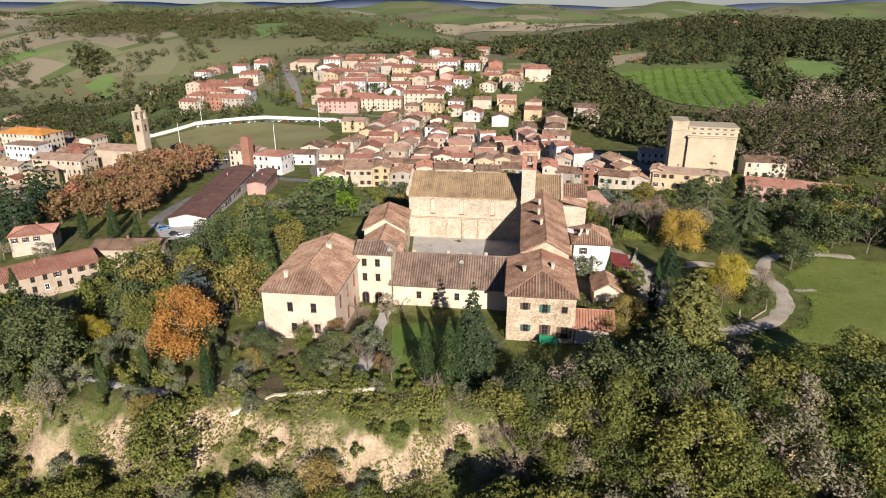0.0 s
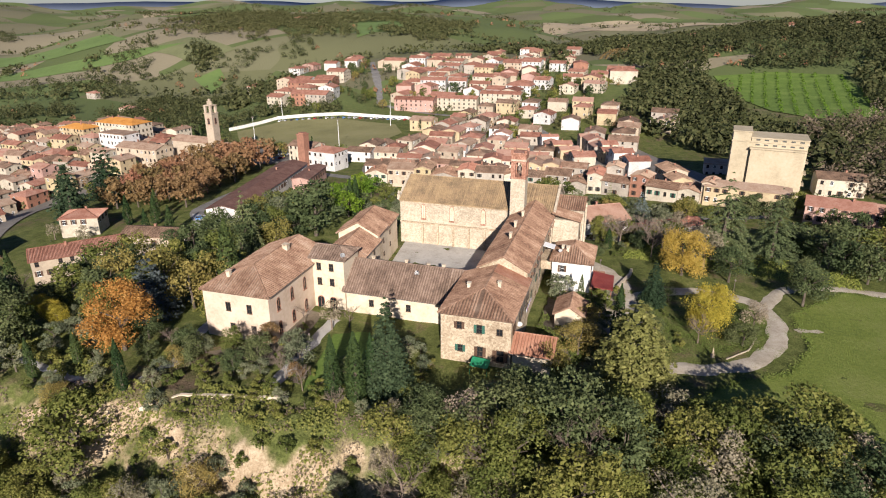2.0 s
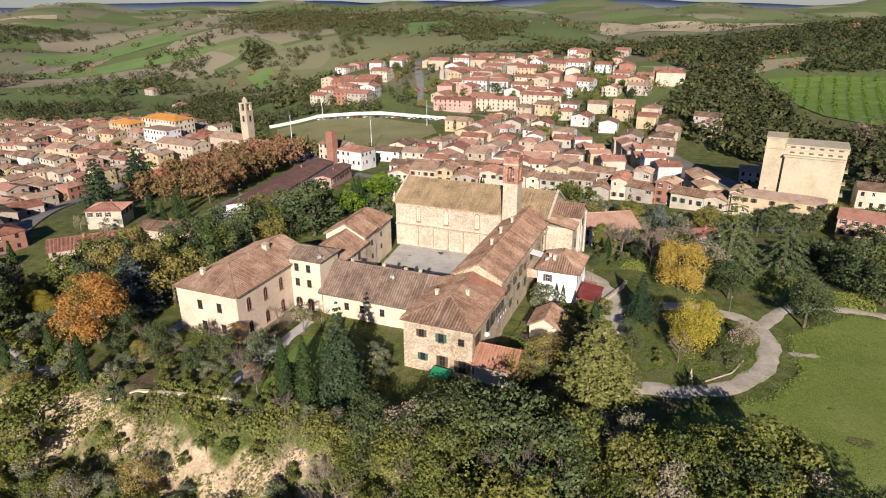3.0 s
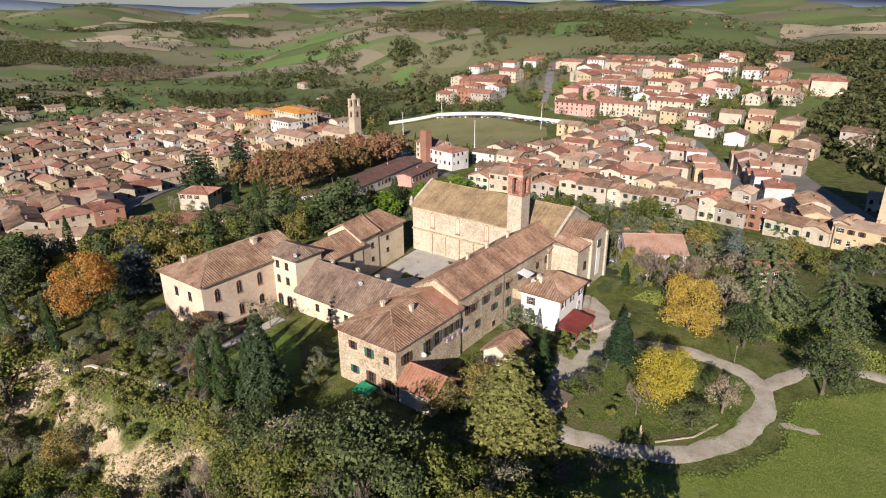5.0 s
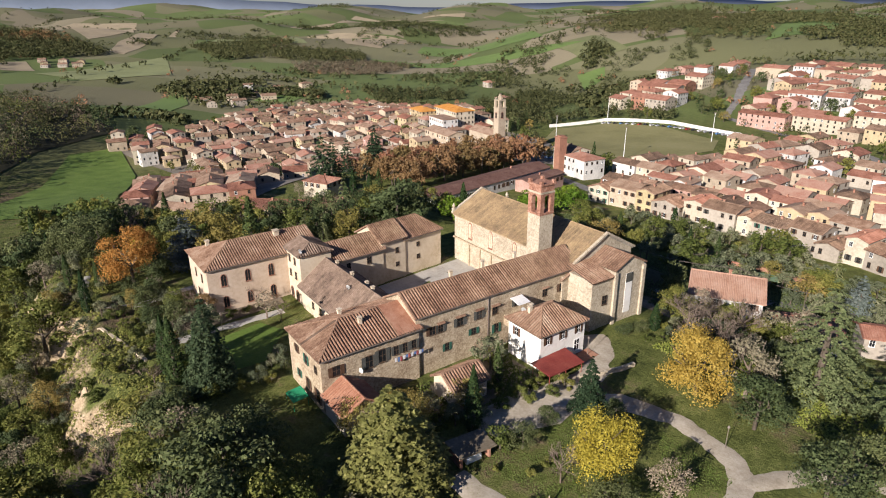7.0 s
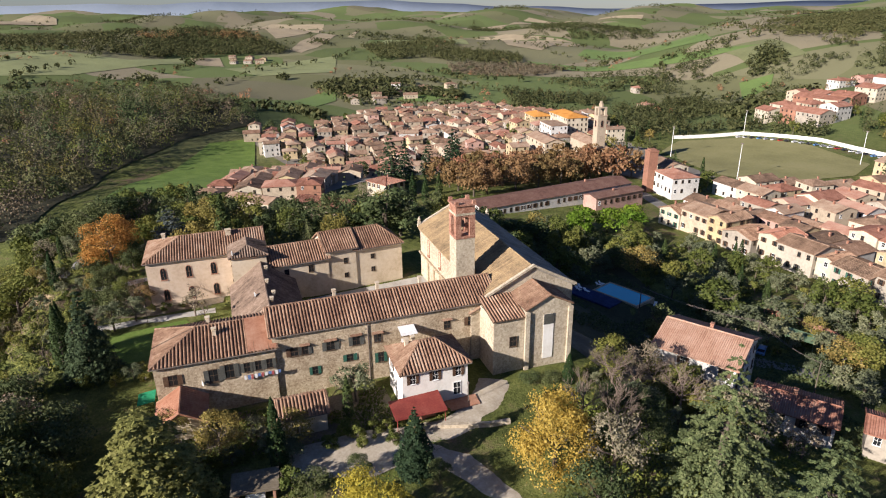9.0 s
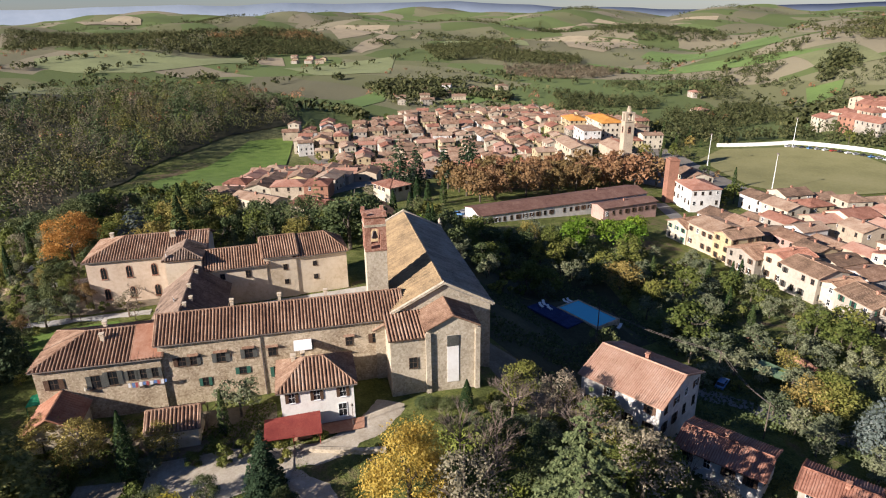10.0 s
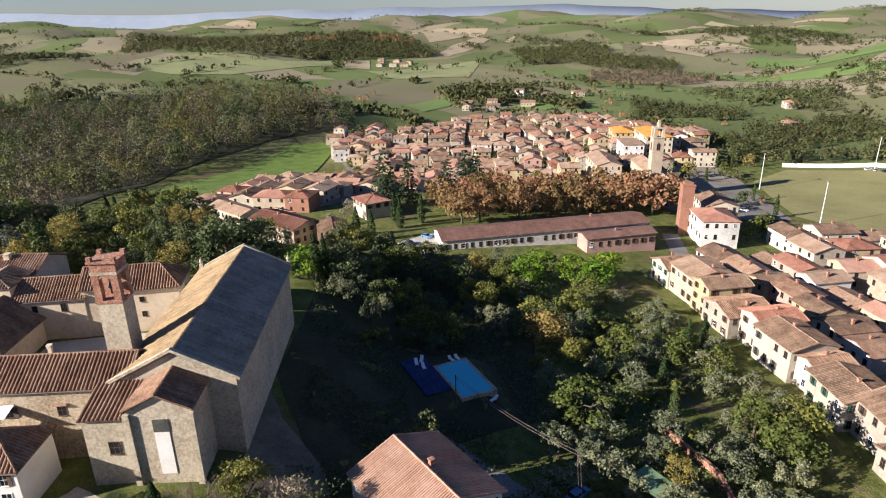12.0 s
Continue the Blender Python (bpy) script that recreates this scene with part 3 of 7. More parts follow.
def win(parent, x, y, z, side, w=1.0, h=1.5, kind="plain", shut=None, openness=1.0):
    """A window on a wall; side: s, e, n or w."""
    rz = {"s": 0, "e": 90, "n": 180, "w": -90}[side]
    ob = part("window", WIN[kind], parent, "", pose(x, y, z, 0, 0, rz) @ Matrix.Diagonal((w, 1, h, 1)))
    if shut:
        for s in (-1, 1):
            m = pose(s * (0.78 if openness else 0.25), 0.0, 0)
            part("shutter", SHUT[shut], ob, shut + " louvred shutter", m)
    return ob


def chimney(parent, x, y, z, h=1.3, w=0.55, mat=None):
    b = Bag()
    b.box(-w / 2, -w / 2, -1.2, w / 2, w / 2, h)
    b.box(-w / 2 - .08, -w / 2 - .08, h, w / 2 + .08, w / 2 + .08, h + .12)
    for sx in (-1, 1):
        for sy in (-1, 1):
            b.box(sx * w * .38 - .07, sy * w * .38 - .07, h + .12, sx * w * .38 + .07, sy * w * .38 + .07, h + .38)
    b.slab([(-w / 2 - .12, -w / 2 - .12, h + .44), (w / 2 + .12, -w / 2 - .12, h + .44), (w / 2 + .12, w / 2 + .12, h + .44), (-w / 2 - .12, w / 2 + .12, h + .44)], .07)
    return part("chimney", b.mesh("chimney", [mat or M["plaster"]]), parent, "", pose(x, y, z))


# ---------- the convent ----------
ROT = -7.0
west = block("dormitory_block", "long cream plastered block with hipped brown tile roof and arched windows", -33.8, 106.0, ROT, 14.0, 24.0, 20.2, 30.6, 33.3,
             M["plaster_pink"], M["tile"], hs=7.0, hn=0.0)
for yy in (3.2, 8.2, 13.2):
    win(west, 14.0, yy, 7.4, "e", 1.1, 2.6, "arch")
    win(west, 14.0, yy, 2.6, "e", 1.1, 2.5, "arch")
for xx in (5.3, 9.8):
    win(west, xx, 0, 7.2, "s", 0.95, 1.7)
    win(west, xx + 0.5, 0, 2.9, "s", 0.95, 1.7)
chimney(west, 3.8, 3.4, 11.4, 1.2, 0.7, M["plaster"])
chimney(west, 8.2, 17.0, 12.4, 1.0, 1.1, M["plaster"])

tower_b = block("corner_block", "taller narrow cream plastered corner block with low tile roof", -18.0, 121.2, ROT, 7.2, 7.0, 20.2, 32.0, 33.4, M["plaster"], M["tile_old"], along="x", hn=2.5)
for xx in (1.6, 4.4):
    win(tower_b, xx, 0, 9.7, "s", 0.9, 1.5)
    win(tower_b, xx, 0, 6.4, "s", 0.9, 1.5)
    win(tower_b, xx, 0, 1.6, "s", 1.5, 2.8, "arch")

cw = block("cloister_west_wing", "plain cream wing with brown tile roof beside the cloister", -18.5, 127.5, -3.0, 9.0, 13.0, 20.2, 29.2, 31.9, M["plaster"], M["tile"])
win(cw, 9.0, 9.2, 7.0, "e", 1.0, 1.5)
win(cw, 9.0, 4.0, 7.0, "e", 0.9, 1.2)
cm = block("cloister_west_house", "cream wing section with raised brown tile roof", -18.6, 139.9, -1.0, 9.6, 6.6, 20.2, 30.6, 33.3, M["plaster"], M["tile"])
win(cm, 9.6, 4.2, 7.4, "e", 0.85, 1.2)
win(cm, 9.6, 4.2, 4.0, "e", 0.85, 1.0)
cn = block("cloister_north_house", "cream end house with hipped brown tile roof and small windows", -18.6, 146.4, -1.0, 9.5, 11.0, 20.2, 29.9, 33.0, M["plaster"], M["tile"], hn=4.0)
for zz in (7.3, 4.2):
    win(cn, 9.5, 4.0, zz, "e", 0.85, 1.0)
win(cn, 4.0, 11.0, 7.0, "n", 0.85, 1.0)

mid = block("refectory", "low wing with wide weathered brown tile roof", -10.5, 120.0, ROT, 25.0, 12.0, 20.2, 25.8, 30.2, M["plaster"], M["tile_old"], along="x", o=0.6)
for xx in (5.5, 9.0, 13.5):
    win(mid, xx, 0, 3.0, "s", 0.9, 1.4)
for xx, yy, zz in ((3.5, 6.8, 9.4), (11.0, 6.4, 9.6), (15.5, 7.2, 9.0), (19.0, 6.6, 9.4)):
    chimney(mid, xx, yy, zz, 0.7, 0.5)

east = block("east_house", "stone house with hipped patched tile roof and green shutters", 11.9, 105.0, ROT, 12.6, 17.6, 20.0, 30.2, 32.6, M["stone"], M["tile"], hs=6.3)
win(east, 3.4, 0, 7.9, "s", 0.9, 1.35, "plain", "brown")
win(east, 7.0, 0, 7.6, "s", 0.95, 1.6, "plain", "green")
win(east, 10.6, 0, 7.5, "s", 1.0, 1.2, "plain")
win(east, 3.6, 0, 3.4, "s", 0.9, 1.3, "plain", "green")
win(east, 7.2, 0, 3.2, "s", 1.0, 1.9, "plain", "brown")
win(east, 10.8, 0, 2.8, "s", 1.3, 2.2, "plain", "brown")
win(east, 12.6, 2.5, 7.4, "e", 1.3, 1.7, "plain", "brown")
win(east, 12.6, 8.2, 7.0, "e", 1.3, 2.1, "plain", "grey")
win(east, 12.6, 10.6, 7.3, "e", 1.3, 2.3, "plain", "grey")
for k in range(3):
    win(east, 12.6, 13.2 + 1.7 * k, 7.4, "e", 0.9, 1.6, "plain", "grey")
pb = Bag()
pb.slab([(13.0, 13.6, 10.26), (13.0, 17.9, 10.26), (6.4, 17.9, 12.86), (6.4, 13.6, 12.86)], .06)
part("roof_patch", pb.mesh("roof_patch", [M["terracotta"]]), east, "newly laid terracotta tile patch")
chimney(east, 8.5, 9.0, 11.8, 0.8)
chimney(east, 3.0, 8.0, 11.3, 0.8)

wing = block("long_wing", "long rubble stone wing with ribbed brown tile roof", 16.6, 121.9, ROT, 9.6, 38.0, 20.4, 32.0, 34.6, M["stone"], M["tile"], o=0.4)
for yy, zz, ww, hh, sh in ((3.2, 8.0, 1.2, 1.5, "brown"), (4.9, 8.0, 1.0, 1.5, "grey"), (9.0, 8.0, 1.3, 1.6, "grey"), (13.2, 8.1, 1.2, 1.6, "grey"), (16.8, 7.9, 1.2, 1.5, None), (22.0, 8.2, 1.2, 1.6, "grey"),
                           (29.0, 8.1, 1.1, 1.5, None), (33.4, 8.1, 1.2, 1.6, "brown"), (6.2, 4.0, 0.9, 1.4, "green"), (12.0, 5.2, 1.1, 1.2, "green"), (17.2, 4.2, 1.0, 1.8, "green"), (12.0, 1.6, 0.9, 0.9, None)):
    win(wing, 9.6, yy, zz, "e", ww, hh, "plain", sh)
    hood = Bag()
    hood.slab([(0.5, -ww * .8, 0), (0.5, ww * .8, 0), (0, ww * .8, .18), (0, -ww * .8, .18)], .06)
    if zz > 7 and sh != "brown":
        part("window_hood", hood.mesh("window_hood", [M["tile"]]), wing, "", pose(9.6, yy, zz + hh * .5 + .25))
for yy in (15.2, 35.5):
    dp = Bag()
    dp.tube((9.72, yy, -1), (9.72, yy, 11.4), 0.09, 0.09, 6)
    part("downpipe", dp.mesh("downpipe", [M["metal"]]), wing)
for yy, xx in ((11.0, 4.0), (18.5, 3.6), (26.0, 3.9)):
    chimney(wing, xx, yy, 13.9, 0.9, 0.5)

# church: nave, chancel, side chapel, bell tower
ch = thing("church", -9.0, 163.2, 20.3, ROT - 0.5, "large buff stone church with ochre tile roof and brick bell tower", "church")
NL, NW = 40.2, 15.4
b = Bag()
RY, SY, NY = 7.4, -1.1, 15.4
b.box(0, SY, -4, NL, NY, 12.3)
for a0, a1 in ((-0.0, 0.5), (NL - 0.5, NL)):
    b.add([(a0, SY, 12.3), (a0, NY, 12.3), (a0, RY, 16.6), (a1, SY, 12.3), (a1, NY, 12.3), (a1, RY, 16.6)], [(0, 1, 2), (5, 4, 3), (0, 3, 4, 1), (1, 4, 5, 2), (2, 5, 3, 0)])
part("wall", b.mesh("wall", [M["church_stone"]]), ch)
rs_ = [[(-0.2, SY - .5, 12.1), (NL + 0.1, SY - .5, 12.1), (NL + 0.1, RY, 16.6), (-0.2, RY, 16.6)]]
rn_ = [[(NL + 0.1, NY + .5, 12.1), (-0.2, NY + .5, 12.1), (-0.2, RY, 16.6), (NL + 0.1, RY, 16.6)]]
roof_part(rs_, ch, M["tile_ochre"], thick=0.3, label="sunlit ochre tile slope")
# north slope has its own greyer tile: shade in the colour, besides lichen
roof_part(rn_, ch, M["tile_lichen_shade"], thick=0.3, label="lichened tile slope greyed for its shaded side", caps=False)
# raised gable copings, west and east
for x0 in (-0.55, NL - 0.1):
    cp = Bag()
    for ya, yb in ((SY - .6, RY), (NY + .6, RY)):
        za, zb = 12.1, 16.75
        cp.add([(x0, ya, za), (x0 + .6, ya, za), (x0 + .6, yb, zb), (x0, yb, zb), (x0, ya, za + .45), (x0 + .6, ya, za + .45), (x0 + .6, yb, zb + .45), (x0, yb, zb + .45)],
               [(0, 3, 2, 1), (4, 5, 6, 7), (0, 1, 5, 4), (1, 2, 6, 5), (2, 3, 7, 6), (3, 0, 4, 7)])
    part("coping", cp.mesh("coping", [M["church_stone"]]), ch, "pale stone gable coping")
for yy in (SY - .1, NY + .1):
    pn = Bag()
    pn.box(-.35, -.35, 0, .35, .35, .9)
    pn.tube((0, 0, .9), (0, 0, 1.3), .2, .42, 8)
    pn.tube((0, 0, 1.3), (0, 0, 2.1), .42, .05, 8)
    part("pinnacle", pn.mesh("pinnacle", [M["church_stone"]]), ch, "", pose(-.25, yy, 12.5))
for xx in (6.5, 14.2, 22.5):
    nw_ = part("lancet_window", window_mesh("arch").mesh("lancet_window", [M["brick"], M["plaster"]]), ch, "walled-up lancet window with brick surround", pose(xx, -1.1, 9.3) @ Matrix.Diagonal((1.1, 2, 3.9, 1)))
cornice = Bag()
cornice.box(0, -1.6, 6.0, 30, -1.1, 6.3)
cornice.box(0, -1.5, 11.5, NL, -1.1, 11.95)
for xx in (6.0, 10.2, 14.4, 18.6, 22.8):
    cornice.box(xx, -1.5, 0, xx + .45, -1.1, 6.0)
part("cornice", cornice.mesh("cornice", [M["stone"]]), ch)
# chancel
b = Bag()
b.box(NL, 3.2, -4, NL + 6.6, 11.4, 12.2)
b.add([(NL + 6.1, 3.2, 12.2), (NL + 6.1, 11.4, 12.2), (NL + 6.1, 7.3, 14.1), (NL + 6.6, 3.2, 12.2), (NL + 6.6, 11.4, 12.2), (NL + 6.6, 7.3, 14.1)], [(0, 1, 2), (5, 4, 3), (0, 3, 4, 1), (1, 4, 5, 2), (2, 5, 3, 0)])
for yy in (2.9, 10.9):
    bb = Bag()
    bb.box(NL + 6.6, yy, -4, NL + 7.0, yy + .8, 11.6)
    part("buttress", bb.mesh("buttress", [M["church_stone"]]), ch)
part("chancel_wall", b.mesh("chancel_wall", [M["church_stone"]]), ch)
cf = [[(NL, 2.9, 12.1), (NL + 6.9, 2.9, 12.1), (NL + 6.9, 7.3, 14.3), (NL, 7.3, 14.3)], [(NL + 6.9, 11.7, 12.1), (NL, 11.7, 12.1), (NL, 7.3, 14.3), (NL + 6.9, 7.3, 14.3)]]
roof_part(cf, ch, M["tile"], name="chancel_roof")
nb = Bag()
nb.box(-.95, -.08, 0, .95, 0.0, 8.4)
nb.box(-.95, -.12, 6.5, .95, -.06, 8.4, 1)
part("blocked_window", nb.mesh("blocked_window", [M["plaster_white"], M["shutter_grey"]]), ch, "tall walled-up chancel window", pose(NL + 6.62, 7.3, 2.3, 0, 0, 90))
win(ch, NL + 6.4, 0.9, 6.5, "e", 1.2, 1.8)
# chapel on the chancel's south side
b = Bag()
b.box(NL - 6.5, -4.2, -4, NL + 0.2, -1.0, 10.3)
b.box(NL + 0.2, -2.6, -4, NL + 6.3, 3.2, 11.0)
part("chapel_wall", b.mesh("chapel_wall", [M["church_stone"]]), ch)
roof_part([[(NL + 6.7, -2.9, 10.9), (NL + 6.7, 3.2, 10.9), (NL - 0.3, 3.2, 12.5), (NL - 0.3, -2.9, 12.5)]], ch, M["tile"], name="chapel_roof", caps=False)
roof_part([[(NL - 6.9, -4.6, 9.7), (NL + 0.5, -4.6, 9.7), (NL + 0.5, -1.2, 11.3), (NL - 6.9, -1.2, 11.3)]], ch, M["tile"], name="sacristy_roof", caps=False)

tw = Bag()
tw.box(-1.75, -1.75, -4, 1.75, 1.75, 20.8)
tower = part("bell_tower", tw.mesh("bell_tower", [M["church_stone"]]), ch, "square stone bell tower with red brick belfry", pose(31.6, -2.6, 0))
bf = Bag()
bf.box(-1.85, -1.85, 20.8, 1.85, 1.85, 21.2)
belfry = part("belfry", bf.mesh("belfry", [M["brick"]]), tower, "red brick belfry with open arches")
for sx in (-1, 1):
    for sy in (-1, 1):
        pb = Bag()
        pb.box(-.5, -.5, 21.2, .5, .5, 25.1)
        part("pillar", pb.mesh("pillar", [M["brick"]]), belfry, "", pose(sx * 1.3, sy * 1.3, 0))
        pb = Bag()
        pb.box(-.3, -.3, 27.1, .3, .3, 27.7)
        part("merlon", pb.mesh("merlon", [M["brick"]]), belfry, "", pose(sx * 1.6, sy * 1.6, 0))
for k, rz in enumerate((0, 90, 180, 270)):
    pb = Bag()
    pts_ = [(-.8, 25.1), (-.8, 24.0)] + [(.8 * math.cos(a_), 24.0 + .8 * math.sin(a_)) for a_ in np.linspace(math.pi, 0, 9)] + [(.8, 25.1)]
    n_ = len(pts_)
    pb.add([(x_, -1.75, z_) for x_, z_ in pts_] + [(x_, -1.35, z_) for x_, z_ in pts_], [tuple(range(n_)), tuple(range(2 * n_ - 1, n_ - 1, -1))] + [(i, n_ + i, n_ + (i + 1) % n_, (i + 1) % n_) for i in range(n_)])
    part("arch", pb.mesh("arch", [M["brick"]]), belfry, "", pose(0, 0, 0, 0, 0, rz))
pb = Bag()
pb.box(-1.85, -1.85, 25.1, 1.85, 1.85, 25.5)
part("string_course", pb.mesh("string_course", [M["church_stone"]]), belfry)
pb = Bag()
pb.box(-1.75, -1.75, 25.5, 1.75, 1.75, 26.8)
part("attic", pb.mesh("attic", [M["brick"]]), belfry)
pb = Bag()
pb.box(-2.0, -2.0, 26.8, 2.0, 2.0, 27.1)
part("crown_cornice", pb.mesh("crown_cornice", [M["brick"]]), belfry)
bell = Bag()
bell.tube((0, 0, 22.6), (0, 0, 23.0), .6, .5, 10)
bell.tube((0, 0, 23.0), (0, 0, 23.7), .5, .28, 10)
bell.tube((0, 0, 23.7), (0, 0, 24.7), .05, .05, 6)
part("bell", bell.mesh("bell", [M["metal"]]), tower, "bronze bell")

# white house east of the wing, its annexes, the sheds
wh = block("white_house", "small white two-storey house with hipped tile roof", 30.9, 138.2, ROT, 8.3, 10.6, 21.2, 27.9, 30.3, M["plaster_white"], M["tile"], hs=4.0, hn=4.0, o=0.55)
for yy in (1.6, 5.2, 9.0):
    win(wh, 8.3, yy, 5.0, "e", 0.9, 1.6, "white", "brown")
win(wh, 8.3, 8.8, 1.9, "e", 1.2, 2.2, "white")
win(wh, 2.2, 0, 4.6, "s", 0.9, 1.6, "white", "brown")
chimney(wh, 3.0, 2.2, 7.8, 1.0, 0.6, M["plaster"])
chimney(wh, 1.8, 3.6, 7.6, 0.8, 0.5, M["plaster"])
cb = Bag()
cb.slab([(0, 0, 2.3), (4.6, 0, 2.0), (4.6, 8.0, 2.0), (0, 8.0, 2.6)], .12)
for px_, py_ in ((4.3, .3), (4.3, 4), (4.3, 7.7), (.3, .3)):
    cb.tube((px_, py_, -.8), (px_, py_, 2.1), .07, .07, 6)
canopy = tagged(new("canopy", cb.mesh("canopy", [M["red_sheet"]])), "low red sheet canopy on thin posts", "canopy")
canopy.matrix_basis = pose(39.3, 134.6, 21.2, 0, 0, ROT)
annex = block("annex", "low lean-to house with terracotta roof", 24.7, 103.6, ROT, 6.6, 6.4, 20.3, 24.2, 26.2, M["plaster"], M["terracotta"], along="x", ribs=True)
shed = block("garden_shed", "low garden shed with old tile roof", 31.8, 119.6, ROT, 5.4, 6.6, 20.8, 24.2, 25.8, M["plaster"], M["tile"], o=0.4)

# ---------- houses of the town ----------
def house(x, y, rot, w, d, h, wall, tile, roof="gable", pitch=0.32, z=None, label="", group="", name="house", shut="brown", storeys=None, sides="sewn", ribs=False, chim=True, far=False, category="house"):
    """A house with its middle at x, y; w along its front, d deep, h to the eaves."""
    ca, sa = math.cos(radians(rot)), math.sin(radians(rot))
    cor = [(x + ca * sx * w / 2 - sa * sy * d / 2, y + sa * sx * w / 2 + ca * sy * d / 2) for sx in (-1, 1) for sy in (-1, 1)]
    gz = [H(*c) for c in cor]
    z0 = (sum(gz) / 4 if z is None else z)
    t = thing(name, cor[0][0], cor[0][1], z0, rot, label or "stucco town house with clay tile roof", category, group)
    bag = Bag()
    bag.box(0, 0, min(gz) - z0 - 1.0, w, d, h)
    ax = "x" if w >= d else "y"
    span = min(w, d)
    zr = h + span / 2 * pitch
    if roof == "gable":
        if ax == "x":
            for a in (0, w - .3):
                bag.add([(a, 0, h), (a, d, h), (a, d / 2, zr - .08), (a + .3, 0, h), (a + .3, d, h), (a + .3, d / 2, zr - .08)], [(0, 1, 2), (5, 4, 3), (1, 4, 5, 2), (2, 5, 3, 0)])
        else:
            for a in (0, d - .3):
                bag.add([(0, a, h), (w, a, h), (w / 2, a, zr - .08), (0, a + .3, h), (w, a + .3, h), (w / 2, a + .3, zr - .08)], [(0, 1, 2), (5, 4, 3), (1, 4, 5, 2), (2, 5, 3, 0)])
    part("wall", bag.mesh("wall", [wall]), t)
    if roof == "flat":
        fb = Bag()
        fb.box(-.3, -.3, h, w + .3, d + .3, h + .35)
        part("roof", fb.mesh("roof", [tile]), t)
    else:
        hip = span / 2 if roof == "hip" else 0.0
        roof_part(faces_gable(w, d, h, zr, 0.45, hip, hip, ax), t, tile, ribs, 0.2, pitch=0.36 if tile in (M["tile_salmon"], M["tile_far"]) else 0.46, rad=0.11 if tile in (M["tile_salmon"], M["tile_far"]) else 0.16)
    if chim and roof != "flat":
        cx, cy = (w * random.uniform(.25, .75), d * random.uniform(.4, .6))
        cbg = Bag()
        cbg.box(-.3, -.3, -1.0, .3, .3, .9)
        cbg.box(-.4, -.4, .9, .4, .4, 1.05)
        part("chimney", cbg.mesh("chimney", [M["brick"]]), t, "", pose(cx, cy, zr - .2))
    n = storeys or max(1, int(h / 3.0))
    for side in sides:
        ln = w if side in "sn" else d
        k = max(1, int(ln / (4.2 if far else 3.0)))
        for f in range(n):
            zz = (f + 0.55) * h / n + 0.1
            for i in range(k):
                if random.random() < 0.1:
                    continue
                u = (i + 0.5) * ln / k
                p = {"s": (u, 0), "n": (u, d), "e": (w, u), "w": (0, u)}[side]
                win(t, p[0], p[1], zz, side, 1.0, 1.45 if f or far else 1.7, "white" if random.random() < .25 else "plain", None if far or y > 300 or random.random() < .4 else shut)
    return t


BULK = Bag()
LOOSE = []
BULK_MATS = HOUSE_WALLS + [M["tile_town"], M["tile_far"], M["glass"], M["brick"], M["tile"]]


def far_house(x, y, rot, w, d, h, wall, tile, hip):
    """A house too far off to pick apart: joined into the mass of the town."""
    z0 = H(x, y)
    m = pose(x, y, z0, 0, 0, rot) @ Matrix.Translation((-w / 2, -d / 2, 0))
    b_ = Bag()
    b_.box(0, 0, -3, w, d, h, BULK_MATS.index(wall))
    ax = "x" if w >= d else "y"
    sp_ = min(w, d)
    zr = h + sp_ / 2 * random.uniform(.26, .36)
    ti = BULK_MATS.index(tile)
    for f in faces_gable(w, d, h, zr, 0.45, sp_ / 2 if hip else 0, sp_ / 2 if hip else 0, ax):
        b_.slab(f, 0.2, ti)
    if not hip:
        wi = BULK_MATS.index(wall)
        if ax == "x":
            for a in (0, w):
                b_.add([(a, 0, h), (a, d, h), (a, d / 2, zr - .1)], [(0, 1, 2)], wi)
        else:
            for a in (0, d):
                b_.add([(0, a, h), (w, a, h), (w / 2, a, zr - .1)], [(0, 1, 2)], wi)
    cx, cy = w * random.uniform(.3, .7), d * random.uniform(.35, .65)
    b_.box(cx - .35, cy - .35, zr - 1, cx + .35, cy + .35, zr + .8, 11)
    n = max(1, int(h / 3))
    for side in "se":
        ln = w if side == "s" else d
        k = max(1, int(ln / 3.4))
        for f in range(n):
            zz = (f + .55) * h / n
            for i in range(k):
                if random.random() < .15:
                    continue
                u = (i + .5) * ln / k
                if side == "s":
                    b_.box(u - .5, -.06, zz - .75, u + .5, .02, zz + .75, 10)
                else:
                    b_.box(w - .02, u - .5, zz - .75, w + .06, u + .5, zz + .75, 10)
    if math.hypot(x - 40, y - 130) < 440 and len(LOOSE) < 125:
        sp = Bag()
        rf = Bag()
        for f_, k_ in zip(b_.f, b_.mi):
            (rf if k_ == ti else sp).add([b_.v[i] for i in f_], [tuple(range(len(f_)))], k_)
        hs_ = tagged(new("house", sp.mesh("house", BULK_MATS)), "pale stucco town house with %s clay tile roof" % ("hipped" if hip else "gabled"), "house", "houses of the old town")
        hs_.matrix_basis = m
        part("roof", rf.mesh("roof", BULK_MATS), hs_)
        LOOSE.append(hs_)
        return
    BULK.add([m @ Vector(v) for v in b_.v], b_.f)
    BULK.mi[-len(b_.mi):] = b_.mi


def rnd_wall(bias=None):
    k = random.choices(range(8), bias or (5, 4, 2, 1, 5, 6, 1, 1))[0]
    return HOUSE_WALLS[k], ("cream", "ochre", "white", "pink", "grey", "sand", "yellow", "brick")[k]


SH = ["brown", "green", "grey", "brown"]


